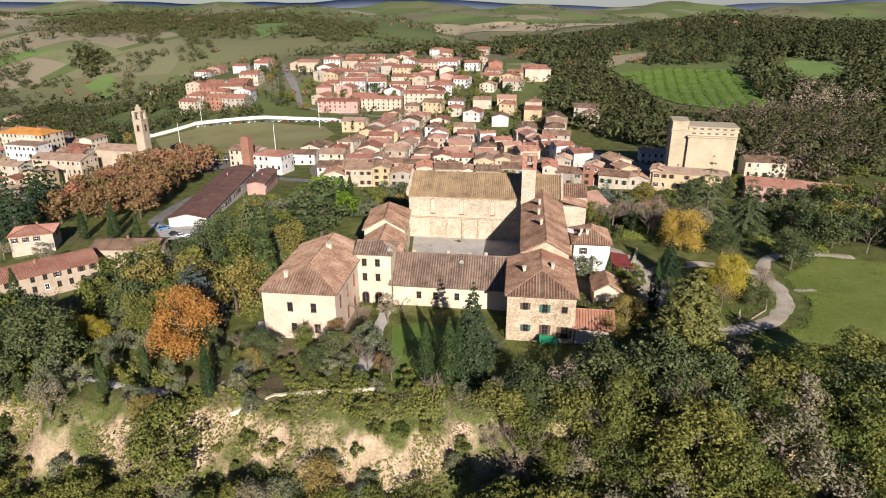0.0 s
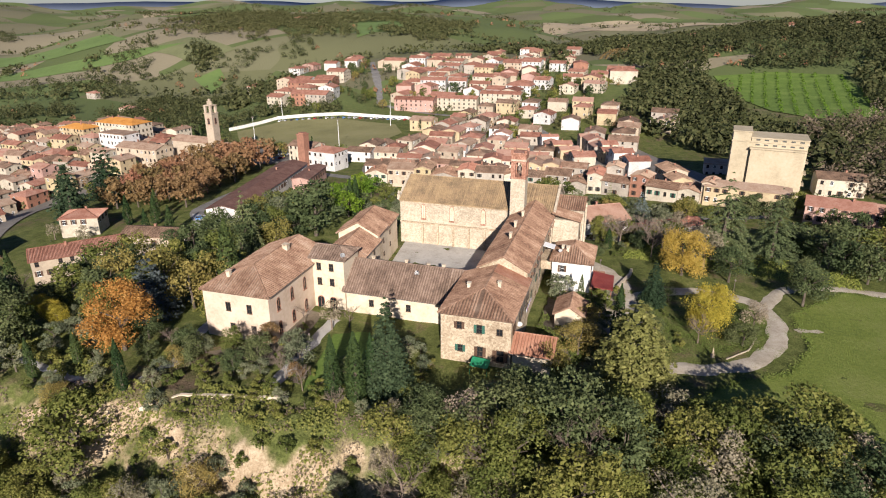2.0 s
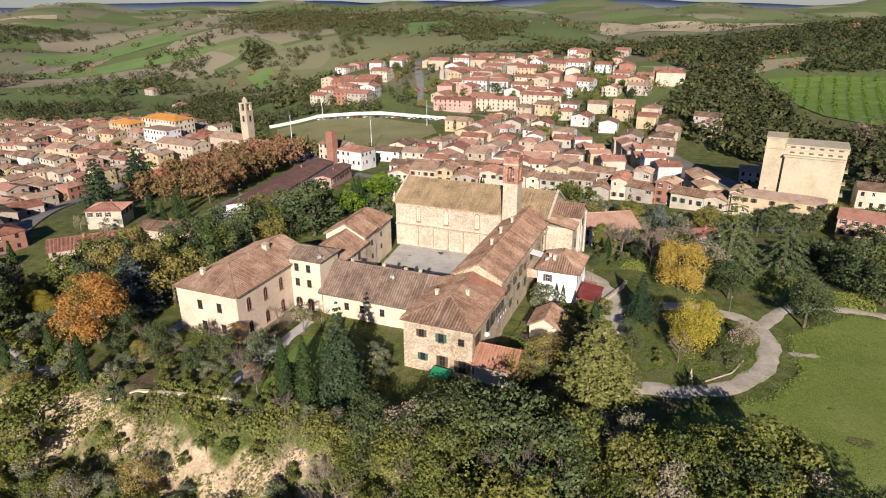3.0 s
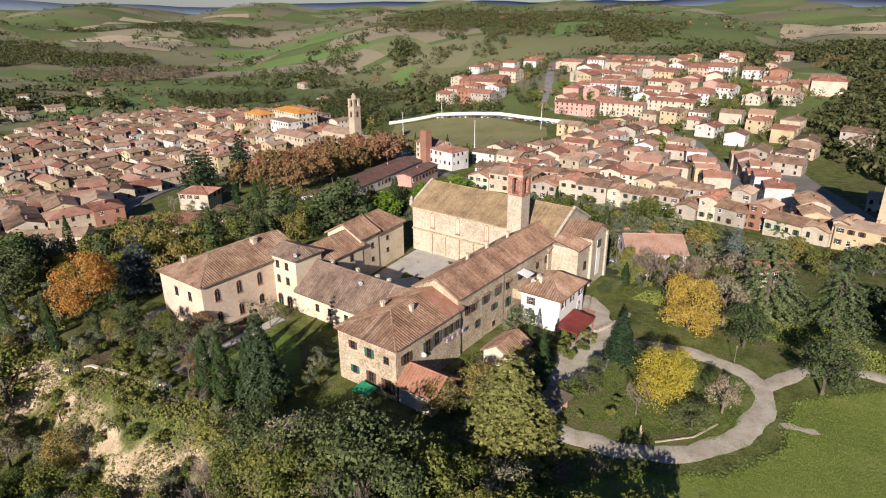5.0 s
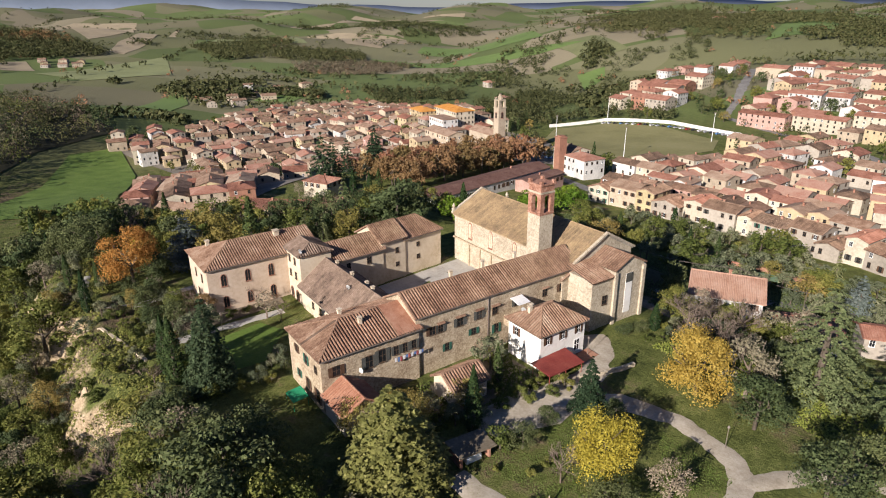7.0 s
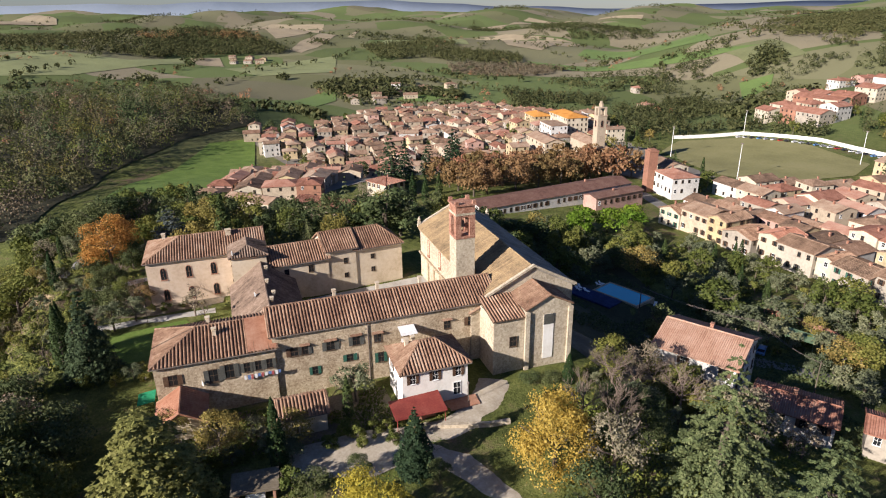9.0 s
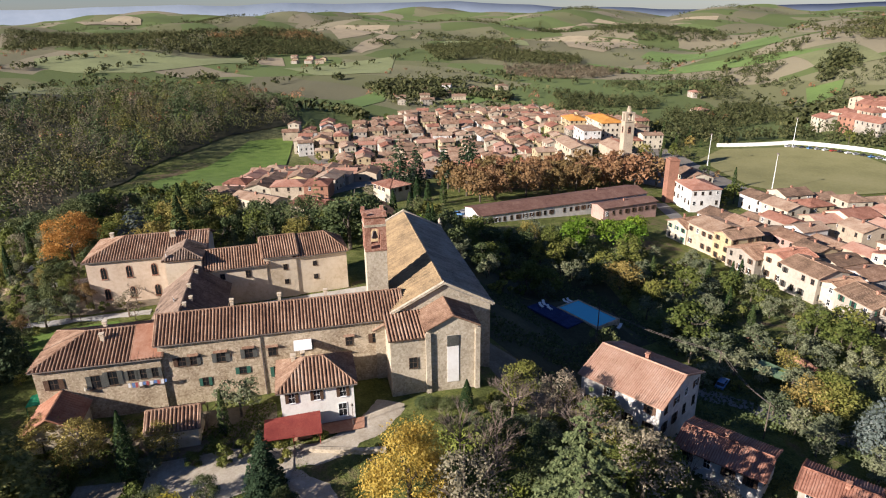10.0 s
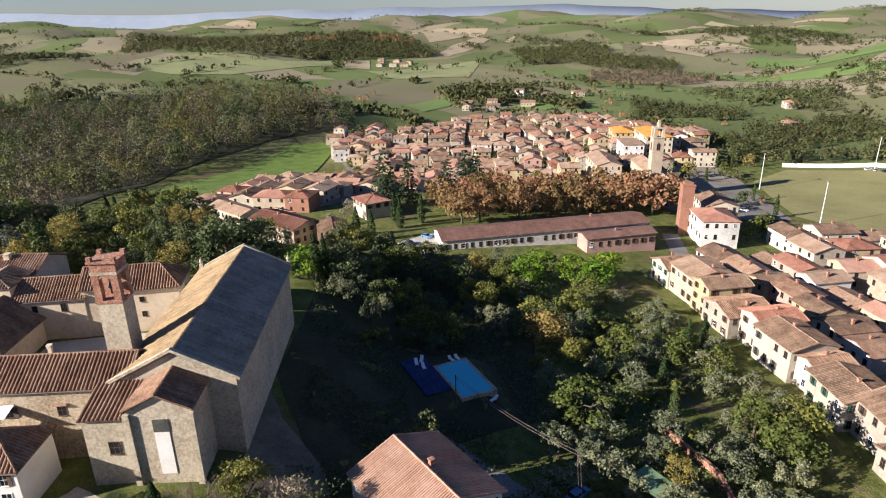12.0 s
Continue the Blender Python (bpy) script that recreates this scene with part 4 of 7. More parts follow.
def row_of_houses(p0, p1, depth, hlo, hhi, group, wlo=7.5, whi=13.0, tile=None, bias=None, sides="sn", off=0.0):
    """A terrace of joined houses from p0 to p1."""
    L_ = math.hypot(p1[0] - p0[0], p1[1] - p0[1])
    ang = math.degrees(math.atan2(p1[1] - p0[1], p1[0] - p0[0]))
    d = 0.0
    while d < L_ - 4:
        w = min(random.uniform(wlo, whi), L_ - d)
        u = (d + w / 2) / L_
        dp = depth * random.uniform(.8, 1.15)
        x, y = p0[0] + (p1[0] - p0[0]) * u, p0[1] + (p1[1] - p0[1]) * u
        wl, cn_ = rnd_wall(bias)
        h = random.uniform(hlo - 0.8, hhi + 0.8)
        sh_ = random.uniform(-1.2, 1.2)
        x, y = x - sh_ * (p1[1] - p0[1]) / L_, y + sh_ * (p1[0] - p0[0]) / L_
        if random.random() < 0.06:
            d += w * 0.5
            continue
        house(x, y, ang, w - 0.15, dp, h, wl, tile or random.choice([M["tile_town"], M["tile_town"], M["tile"], M["tile_far"]]), "gable", random.uniform(.26, .36),
              label=cn_ + " stucco terraced house with brown tile roof", group=group, shut=random.choice(SH), sides=sides, far=y > 330, ribs=y < 302)
        d += w


street = "terrace along the main street"
row_of_houses((-56, 290), (15, 288), 11, 6.0, 8.5, street, sides="sen")
row_of_houses((16, 287), (52, 281), 11, 6.0, 8.5, street, sides="sen")
row_of_houses((53, 280), (94, 262), 11, 6.0, 8.5, street, sides="sen")
row_of_houses((-62, 310), (12, 308), 10, 6.0, 8.0, street, sides="sn")
row_of_houses((16, 307), (62, 298), 10, 6.5, 8.5, street, sides="sn")
row_of_houses((-60, 327), (30, 325), 10, 5.0, 7.5, "houses behind the main street", sides="s")
row_of_houses((45, 324), (27, 392), 10, 6.0, 8.0, "houses on the side street", sides="ns", tile=M["tile_far"])
row_of_houses((71, 310), (50, 392), 10, 6.5, 8.5, "houses on the side street", sides="ns", tile=M["tile_far"])
row_of_houses((84, 275), (78, 300), 9, 7.0, 8.5, "houses on the side street", sides="ns")
drape("street", [(-100, 316), (-60, 300), (15, 298), (45, 292), (64, 290), (59.5, 311), (49.5, 357), (36, 401), (18, 449), (-40, 510), (-123, 553), (-135, 596), (-184, 740)], 9.0, M["asphalt"], "grey asphalt street through the town", "road")

taken = []
for (x0_, y0_), (x1_, y1_) in (((45, 372), (18, 449)), ((18, 449), (-40, 510)), ((-40, 510), (-123, 553)), ((-123, 553), (-135, 596)), ((-135, 596), (-184, 740))):
    taken += [(x0_ + (x1_ - x0_) * i / 14, y0_ + (y1_ - y0_) * i / 14) for i in range(15)]


def free(x, y, gap):
    if any((x - a) ** 2 + (y - b) ** 2 < gap * gap for a, b in taken):
        return False
    taken.append((x, y))
    return True


def inside(p, poly):
    c = False
    for (x0, y0), (x1, y1) in zip(poly, poly[1:] + poly[:1]):
        if (y0 > p[1]) != (y1 > p[1]) and p[0] < (x1 - x0) * (p[1] - y0) / (y1 - y0) + x0:
            c = not c
    return c


def quarter(poly, rot, dx, dy, group, size, hh, jit=2.0, keep=0.9, bias=None, tiles=("tile_town",), hips=0.3, sides="se", lab="stucco house with clay tile roof"):
    """Fills a quarter with houses in loose rows."""
    xs, ys = [p[0] for p in poly], [p[1] for p in poly]
    cx, cy = sum(xs) / len(xs), sum(ys) / len(ys)
    ca, sa = math.cos(radians(rot)), math.sin(radians(rot))
    R_ = max(max(xs) - min(xs), max(ys) - min(ys))
    for i in range(int(-R_ / dx), int(R_ / dx) + 1):
        for j in range(int(-R_ / dy), int(R_ / dy) + 1):
            u, v = i * dx + random.uniform(-jit, jit), j * dy + random.uniform(-jit, jit) + 2.0 * math.sin(i * 0.7)
            x, y = cx + ca * u - sa * v, cy + sa * u + ca * v
            if not inside((x, y), poly) or random.random() > keep or not free(x, y, min(dx, dy) * 0.72):
                continue
            wl, cn_ = rnd_wall(bias)
            w, d = random.uniform(*size), random.uniform(size[0], size[0] * 1.25)
            if random.random() < .35:
                w, d = d, w
            if math.hypot(x - 40, y - 130) > 365:
                far_house(x, y, rot + random.choice((0, 0, 0, 90)) + random.uniform(-11, 11), w, d, random.uniform(*hh), wl, M[random.choice(tiles)], random.random() < hips)
                continue
            house(x, y, rot + random.choice((0, 0, 0, 90)) + random.uniform(-7, 7), w, d, random.uniform(*hh), wl, M[random.choice(tiles)], "hip" if random.random() < hips else "gable",
                  label=cn_ + " " + lab, group=group, shut=random.choice(SH), sides=sides, far=True)


# landmarks first, so that the quarters leave room for them
tc = thing("town_church", -164.5, 343.0, -4.5, -12, "ochre stone town church with tall bell tower", "church")
b = Bag()
b.box(-2.6, -2.6, -4, 2.6, 2.6, 26.0)
b.box(-2.9, -2.9, 26.0, 2.9, 2.9, 26.5)
tct = part("bell_tower", b.mesh("bell_tower", [HOUSE_WALLS[5]]), tc)
b = Bag()
b.box(-.6, -.6, 26.5, .6, .6, 30.5)
PIER = b.mesh("pier", [HOUSE_WALLS[5]])
for sx in (-1, 1):
    for sy in (-1, 1):
        part("pier", PIER, tct, "", pose(sx * 1.9, sy * 1.9, 0))
for nm_, bx_ in (("bell_gable", (-1.6, -.5, 31.0, 1.6, .5, 33.0)), ("gable_top", (-.7, -.4, 33.0, .7, .4, 34.2))):
    b = Bag()
    b.box(*bx_)
    part(nm_, b.mesh(nm_, [HOUSE_WALLS[5]]), tct)
b = Bag()
b.box(-2.6, -2.6, 30.5, 2.6, 2.6, 31.0)
part("belfry", b.mesh("belfry", [HOUSE_WALLS[5]]), tct)
for sd, xx, yy in (("s", 0, -2.62), ("e", 2.62, 0)):
    win(tct, xx, yy, 22.0, sd, 1.5, 3.5, "arch")
b = Bag()
b.box(-28, -4, -5, -2.6, 7, 9.5)
b.box(2.6, -2, -5, 12, 9, 7.0)
part("nave_wall", b.mesh("nave_wall", [HOUSE_WALLS[5]]), tc)
roof_part([[(-28.4, -4.4, 9.4), (-2.4, -4.4, 9.4), (-2.4, 1.5, 12), (-28.4, 1.5, 12)], [(-2.4, 7.4, 9.4), (-28.4, 7.4, 9.4), (-28.4, 1.5, 12), (-2.4, 1.5, 12)],
                                         [(2.4, -2.4, 6.9), (12.4, -2.4, 6.9), (12.4, 3.5, 9.2), (2.4, 3.5, 9.2)], [(12.4, 9.4, 6.9), (2.4, 9.4, 6.9), (2.4, 3.5, 9.2), (12.4, 3.5, 9.2)]], tc, M["tile_town"], False, name="nave_roof")
house(-205, 335, -12, 30, 13, 8.5, HOUSE_WALLS[5], M["tile_town"], z=-5.5, label="long ochre parish house with brown tile roof", sides="se")
house(-258, 392, -14, 34, 16, 10.5, HOUSE_WALLS[0], M["tile_orange"], "hip", z=-4.5, label="large cream school with bright orange tile roof", sides="se")
house(-286, 385, -14, 22, 14, 9.0, HOUSE_WALLS[1], M["tile_orange"], "hip", z=-6, label="ochre public building with orange tile roof", sides="se")
house(-248, 372, -14, 22, 12, 8.0, HOUSE_WALLS[2], M["tile_town"], "flat", z=-5.5, label="white modern block with flat roof", sides="se")
for p_ in ((-164, 343), (-190, 338), (-215, 333), (-258, 392), (-272, 388), (-286, 385), (-248, 372)):
    taken.append(p_)

school = house(-97.5, 263, 92, 78, 14, 5.6, HOUSE_WALLS[2], M["tile_dark"], "gable", 0.22, z=-0.3, label="long low white school with dark brown roof", sides="ns", name="school", category="school")
sch2 = house(-84.5, 286, 92, 26, 8, 5.5, HOUSE_WALLS[3], M["tile_dark"], "gable", 0.22, z=-0.4, label="low pink school wing with dark brown roof", sides="ns", name="school", category="school")
th = house(-90, 327, -15, 17, 13, 8.5, HOUSE_WALLS[2], M["tile_far"], "hip", 0.3, z=-1.5, label="white villa with red tile roof", sides="sen")
bt_ = Bag()
bt_.box(-2.2, -2.2, -3, 2.2, 2.2, 17)
bt_.box(-2.4, -2.4, 17, 2.4, 2.4, 17.6)
bt_.box(-1.6, -1.6, 17.6, 1.6, 1.6, 18.2)
btw = tagged(new("brick_tower", bt_.mesh("brick_tower", [HOUSE_WALLS[7]])), "plain square red brick tower beside a villa", "tower")
btw.matrix_basis = pose(-101.4, 322, -1.5, 0, 0, -15)
house(-106, 338, -15, 16, 12, 9, HOUSE_WALLS[0], M["tile_town"], z=-2, label="cream house with brown tile roof beside the brick tower", sides="se")

# west of the convent
lw = "houses below the convent"
sol = house(-117, 170.5, 41, 25, 13, 6.0, HOUSE_WALLS[5], M["tile_far"], "gable", 0.3, z=2.5, label="cream farmhouse with solar panels on red tile roof", group=lw, sides="sen", ribs=True)
sp = Bag()
for i in range(6):
    for j in range(2):
        sp.box(6 + i * 1.15, 8.2 + j * 1.8 - 1.2, 0, 7.08 + i * 1.15, 9.9 + j * 1.8 - 1.2, 0.06)
part("solar_panel", sp.mesh("solar_panel", [M["glass"]]), sol, "dark solar panels", pose(0, 0, 8.75) @ pose(0, 8.9, 0, -17, 0, 0) @ pose(0, -8.9, 0))
house(-100, 187.5, 2, 20, 10, 4.8, HOUSE_WALLS[5], M["tile_town"], z=4, label="low sand-coloured house with brown tile roof", group=lw, sides="sen", ribs=True)
house(-141, 204, 20, 13, 11, 3.6, HOUSE_WALLS[0], M["tile_far"], "hip", z=4, label="cream house with hipped tile roof", group=lw, sides="sen", ribs=True)
house(-152, 148, 38, 24, 10, 5.5, HOUSE_WALLS[0], M["tile_town"], z=-1, label="long cream house with brown tile roof", group=lw, sides="sen")
for p_ in ((-122, 166), (-101, 180), (-132, 206), (-150, 150), (-96, 263), (-90, 327), (-101, 322), (-106, 338)):
    taken.append(p_)

# east of the church: the house with the big salmon roof and its neighbour
eh = house(43.75, 197.1, 25, 14.6, 14.4, 6.7, HOUSE_WALLS[2], M["tile_salmon"], "gable", 0.37, z=13.3, label="white two-storey house with large salmon tile roof", sides="sewn", ribs=True)
house(60.0, 201.5, 30, 12.5, 8.5, 2.9, HOUSE_WALLS[2], M["tile_far"], "gable", 0.32, z=12.1, label="low white house with red tile roof", sides="se", ribs=True)
house(72.5, 210.0, 30, 9, 7, 2.9, HOUSE_WALLS[4], M["tile_far"], "gable", 0.32, z=11.8, label="low grey house with red tile roof", sides="se", ribs=True)

# the grain silo and its neighbours
si = thing("grain_silo", 100.5, 275.5, 7.5, -13.5, "tall windowless cream concrete grain silo", "silo")
b = Bag()
b.box(0, 0, -3, 27, 14, 21.0)
part("body", b.mesh("body", [M["concrete"]]), si)
b = Bag()
b.box(7.0, -1.6, -3, 26.2, 0, 18.6)
part("bin_front", b.mesh("bin_front", [M["concrete"]]), si, "projecting smooth concrete bin front")
b = Bag()
b.box(6.5, -2.1, 18.6, 26.7, 0, 19.2)
part("canopy", b.mesh("canopy", [M["concrete"]]), si, "thin projecting concrete ledge")
b = Bag()
b.box(-.3, -.3, 21.0, 27.4, 14.4, 21.5)
b.box(6.8, .1, 21.5, 27.2, 14.0, 22.6)
b.box(6.6, -.2, 22.6, 27.5, 14.2, 23.0)
part("attic", b.mesh("attic", [M["concrete"]]), si)
b = Bag()
b.box(0, .1, 21.5, 6.6, 12, 24.8)
b.box(-.3, -.2, 24.8, 6.9, 12.3, 25.2)
part("lift_house", b.mesh("lift_house", [M["concrete"]]), si, "raised concrete lift house")
b = Bag()
b.box(-.75, -.06, -.3, .75, .0, .3)
SLOT = b.mesh("slot_window", [M["shutter_grey"]])
for i in range(6):
    part("slot_window", SLOT, si, "", pose(9.2 + i * 3.1, .1, 22.05))
    part("slot_window", SLOT, si, "", pose(9.2 + i * 3.1, 0, 20.1))
for zz in (4.0, 8.5, 13.0):
    b = Bag()
    b.box(27, 4.5, zz, 28.6, 9.5, zz + .2)
    for yy in (4.5, 7, 9.5):
        b.tube((28.5, yy, zz), (28.5, yy, zz + 1.1), .04, .04, 5)
    b.box(28.47, 4.5, zz + 1.05, 28.53, 9.5, zz + 1.12)
    part("gallery", b.mesh("gallery", [M["concrete"]]), si)
house(104, 258, -16, 30, 10, 7.5, HOUSE_WALLS[1], M["tile_town"], "hip", z=7, label="long ochre house with brown tile roof below the silo", sides="se")
house(143, 276, -10, 17, 11, 8.0, HOUSE_WALLS[0], M["tile_town"], "gable", z=7.5, label="cream house with brown tile roof beside the silo", sides="se")
house(128, 236, -20, 20, 12, 6.5, HOUSE_WALLS[3], M["tile_far"], "gable", z=9, label="pink house with red tile roof", sides="se")
house(146, 232, -20, 16, 10, 5.5, HOUSE_WALLS[3], M["tile_far"], "gable", z=9.5, label="low pink house with red tile roof", sides="se")
house(170, 222, -20, 18, 11, 5.5, HOUSE_WALLS[2], M["tile_far"], "flat", z=11, label="white flat-roofed villa with terrace", sides="se")
house(110, 318, -10, 18, 10, 7, HOUSE_WALLS[2], M["tile_town"], z=3, label="white house with brown tile roof", sides="se")

# the football ground
PITCH = [(-208, 452), (-188, 416), (-118, 386), (-88, 392), (-76, 440), (-90, 476), (-140, 497), (-188, 492)]
pit = drape_area("pitch", PITCH, rough_mat("pitch_grass", (0.17, 0.16, 0.065), (0.23, 0.215, 0.09), (0.28, 0.255, 0.12), 0.04, 0.8), "worn olive-green football pitch", "pitch", 0.3, 6.0)


def wall_line(name, pts, h, th, mat, label, category="wall", z=None, base=None):
    b_ = Bag()
    for (x0, y0), (x1, y1) in zip(pts, pts[1:]):
        n = max(1, int(math.hypot(x1 - x0, y1 - y0) / 6))
        for i in range(n):
            a = (x0 + (x1 - x0) * i / n, y0 + (y1 - y0) * i / n)
            c = (x0 + (x1 - x0) * (i + 1) / n, y0 + (y1 - y0) * (i + 1) / n)
            d = Vector((c[0] - a[0], c[1] - a[1])).normalized() * th / 2
            za, zc = H(*a), H(*c)
            b_.add([(a[0] + d.y, a[1] - d.x, za - .6), (c[0] + d.y, c[1] - d.x, zc - .6), (c[0] - d.y, c[1] + d.x, zc - .6), (a[0] - d.y, a[1] + d.x, za - .6),
                    (a[0] + d.y, a[1] - d.x, za + h), (c[0] + d.y, c[1] - d.x, zc + h), (c[0] - d.y, c[1] + d.x, zc + h), (a[0] - d.y, a[1] + d.x, za + h)],
                   [(0, 3, 2, 1), (4, 5, 6, 7), (0, 1, 5, 4), (1, 2, 6, 5), (2, 3, 7, 6), (3, 0, 4, 7)])
    return tagged(new(name, b_.mesh(name, [mat])), label, category)


wall_line("boundary_wall", [(-216, 455), (-196, 500), (-143, 510), (-86, 500), (-62, 470), (-58, 430)], 2.4, 0.4, M["plaster_white"], "long pale wall round the football ground")
for px_, py_ in ((-172, 408), (-104, 386), (-188, 492), (-92, 470)):
    b = Bag()
    b.tube((0, 0, -1), (0, 0, 19), .22, .1, 8)
    fl = tagged(new("floodlight_mast", b.mesh("floodlight_mast", [M["white"]])), "tall pale floodlight mast beside the pitch", "mast", "floodlights")
    fl.matrix_basis = pose(px_, py_, H(px_, py_))
    b = Bag()
    b.box(-.8, -.15, 18.5, .8, .15, 19.1)
    part("lamp_head", b.mesh("lamp_head", [M["metal"]]), fl)

quarter([(-440, 190), (-300, 200), (-235, 250), (-205, 322), (-232, 420), (-330, 470), (-470, 450), (-485, 330)], -12, 14.5, 15.0, "old town houses", (9, 15), (6.0, 11.5), 2.2, 0.95, tiles=("tile_town", "tile_town", "tile_town", "tile", "tile_far"), lab="old town house with brown tile roof")
quarter([(-300, 200), (-235, 250), (-172, 200), (-150, 168), (-190, 125), (-250, 150)], -25, 17, 15, "old town houses", (10, 16), (5.5, 8), 2.0, 0.9, tiles=("tile_far", "tile_town"), lab="house with red tile roof")
quarter([(-85, 335), (30, 332), (28, 400), (-10, 420), (-78, 385)], -8, 17, 15, "houses above the main street", (10, 15), (5.5, 8.5), 2, 0.92, tiles=("tile_far", "tile_town"), lab="house with red tile roof")
quarter([(-60, 400), (110, 385), (120, 440), (70, 500), (-40, 530), (-70, 470)], -12, 20, 18, "houses above the main street", (11, 17), (6, 9), 2.5, 0.85, tiles=("tile_far", "tile_town"), lab="house with red tile roof")
for k in range(3):
    house(-88 + 36 * k, 540 + 5 * k, -4, 34, 12, 9.5, HOUSE_WALLS[3 if k == 0 else 0], M["tile_far"], label=("long salmon-pink" if k == 0 else "long cream") + " apartment block with red tile roof", group="apartment blocks", sides="se", far=True)
    taken.append((-88 + 36 * k, 540))
quarter([(-130, 560), (60, 555), (95, 600), (50, 660), (-60, 690), (-150, 700), (-190, 760), (-210, 720), (-150, 650)], -8, 21, 17, "new quarter", (13, 24), (6, 11), 3.0, 0.82, bias=(5, 1, 5, 1, 1, 4, 0, 1), tiles=("tile_far",), lab="apartment house with red tile roof")
quarter([(-230, 545), (-150, 530), (-160, 610), (-190, 650), (-235, 620)], -8, 22, 18, "new quarter", (14, 22), (7, 11), 3.0, 0.85, bias=(4, 0, 5, 2, 1, 2, 0, 1), tiles=("tile_far",), lab="apartment house with red tile roof")
quarter([(-310, 640), (-190, 660), (-200, 760), (-310, 720)], -8, 34, 30, "new quarter", (13, 20), (6, 8), 5, 0.6, bias=(4, 0, 5, 3, 1, 2, 0, 1), tiles=("tile_far",), lab="villa with red tile roof")
quarter([(-60, 690), (60, 670), (70, 780), (-60, 800)], -8, 42, 36, "new quarter", (12, 18), (6, 8), 6, 0.7, tiles=("tile_far",), lab="villa with red tile roof")
quarter([(-780, 470), (-650, 330), (-600, 400), (-700, 560)], -20, 36, 34, "hamlet houses", (11, 18), (5, 8), 8, 0.7, lab="farmhouse with tile roof")
quarter([(-1320, 300), (-1220, 300), (-1220, 380), (-1320, 380)], -20, 34, 30, "hamlet houses", (12, 20), (5, 7), 8, 0.7, lab="farmhouse with tile roof")
for hx, hy, hw in ((-687, 38, 30), (-457, 1215, 22), (274, 777, 20), (330, 760, 18), (-5, 809, 22), (-640, 60, 16), (200, 900, 18), (-420, 620, 14), (-520, 700, 16)):
    house(hx, hy, random.uniform(-20, 20), hw, 12, 7, rnd_wall()[0], M["tile_far"], "hip", label="lone country house with red tile roof", group="country houses", far=True, sides="se")
tagged(new("distant_houses", BULK.mesh("distant_houses", BULK_MATS)), "mass of pale stucco town houses with clay tile roofs", "houses", kind="stuff")

# ---------- trees ----------
rng = np.random.default_rng(7)


def leaves(c, n, size, lean=0.55):
    """Leaf sprays at points c, facing about n."""
    k = len(c)
    nn = n * lean * 1.7 + rng.normal(0, 0.5, (k, 3))
    nn /= np.linalg.norm(nn, axis=1)[:, None] + 1e-9
    a = np.cross(nn, rng.normal(0, 1, (k, 3)))
    a /= np.linalg.norm(a, axis=1)[:, None] + 1e-9
    b_ = np.cross(nn, a)
    s = (size * rng.uniform(0.55, 1.25, k))[:, None]
    s2 = s * rng.uniform(0.6, 1.0, k)[:, None]
    return np.stack([c - a * s * 0.5 - b_ * s2 * 0.4, c + a * s * 0.5 - b_ * s2 * 0.4, c + b_ * s2 * 0.6 + nn * s * 0.15], 1)


def sphere(k):
    v = rng.normal(0, 1, (k, 3))
    return v / np.linalg.norm(v, axis=1)[:, None]


def crown_broad(r, hgt, n, size, lobes=16, low=0.25):
    """An uneven crown of leafy lobes, r wide, from low*hgt to hgt, with dark gaps between them."""
    zc, rz = hgt * (1 + low) / 2, hgt * (1 - low) / 2
    out = []
    u = sphere(lobes)
    u[:, 2] = rng.permutation(np.linspace(-0.72, 1.0, lobes))
    for i in range(lobes):
        flat = math.sqrt(max(0.06, 1 - (0.92 * u[i, 2]) ** 2))
        h_ = math.hypot(u[i, 0], u[i, 1]) + 1e-6
        k = 0.72 * rng.uniform(0.6, 1.08) * flat
        cen = np.array([u[i, 0] / h_ * r * k, u[i, 1] / h_ * r * k, zc + u[i, 2] * rz * 0.72])
        lr = r * rng.uniform(0.24, 0.42)
        m = int(n / lobes)
        d = sphere(m)
        d[:, 2] = np.where(d[:, 2] < -0.5, -d[:, 2], d[:, 2])
        rad = lr * (1 - 0.5 * rng.uniform(0, 1, m) ** 1.6) * (1 + 0.18 * np.sin(d[:, 0] * 7 + i) * np.sin(d[:, 1] * 8 + 2 * i))
        p = cen + d * rad[:, None] * np.array([1, 1, 0.82])
        out.append(leaves(p, d, size))
    return np.concatenate(out)


def crown_column(r, hgt, n, size, low=0.03, tip=0.6):
    z = rng.uniform(0, 1, n)
    prof = np.minimum(1, z / 0.12) ** 0.5 * (1 - np.clip((z - 0.35) / 0.65, 0, 1) ** (1 / tip))
    a = rng.uniform(0, 2 * np.pi, n)
    rr_ = r * prof * rng.uniform(0.75, 1.05, n) * (1 + 0.12 * np.sin(a * 5 + z * 22))
    p = np.stack([rr_ * np.cos(a), rr_ * np.sin(a), hgt * (low + (1 - low) * z)], 1)
    d = np.stack([np.cos(a), np.sin(a), np.full(n, 0.5)], 1)
    return leaves(p, d, size)


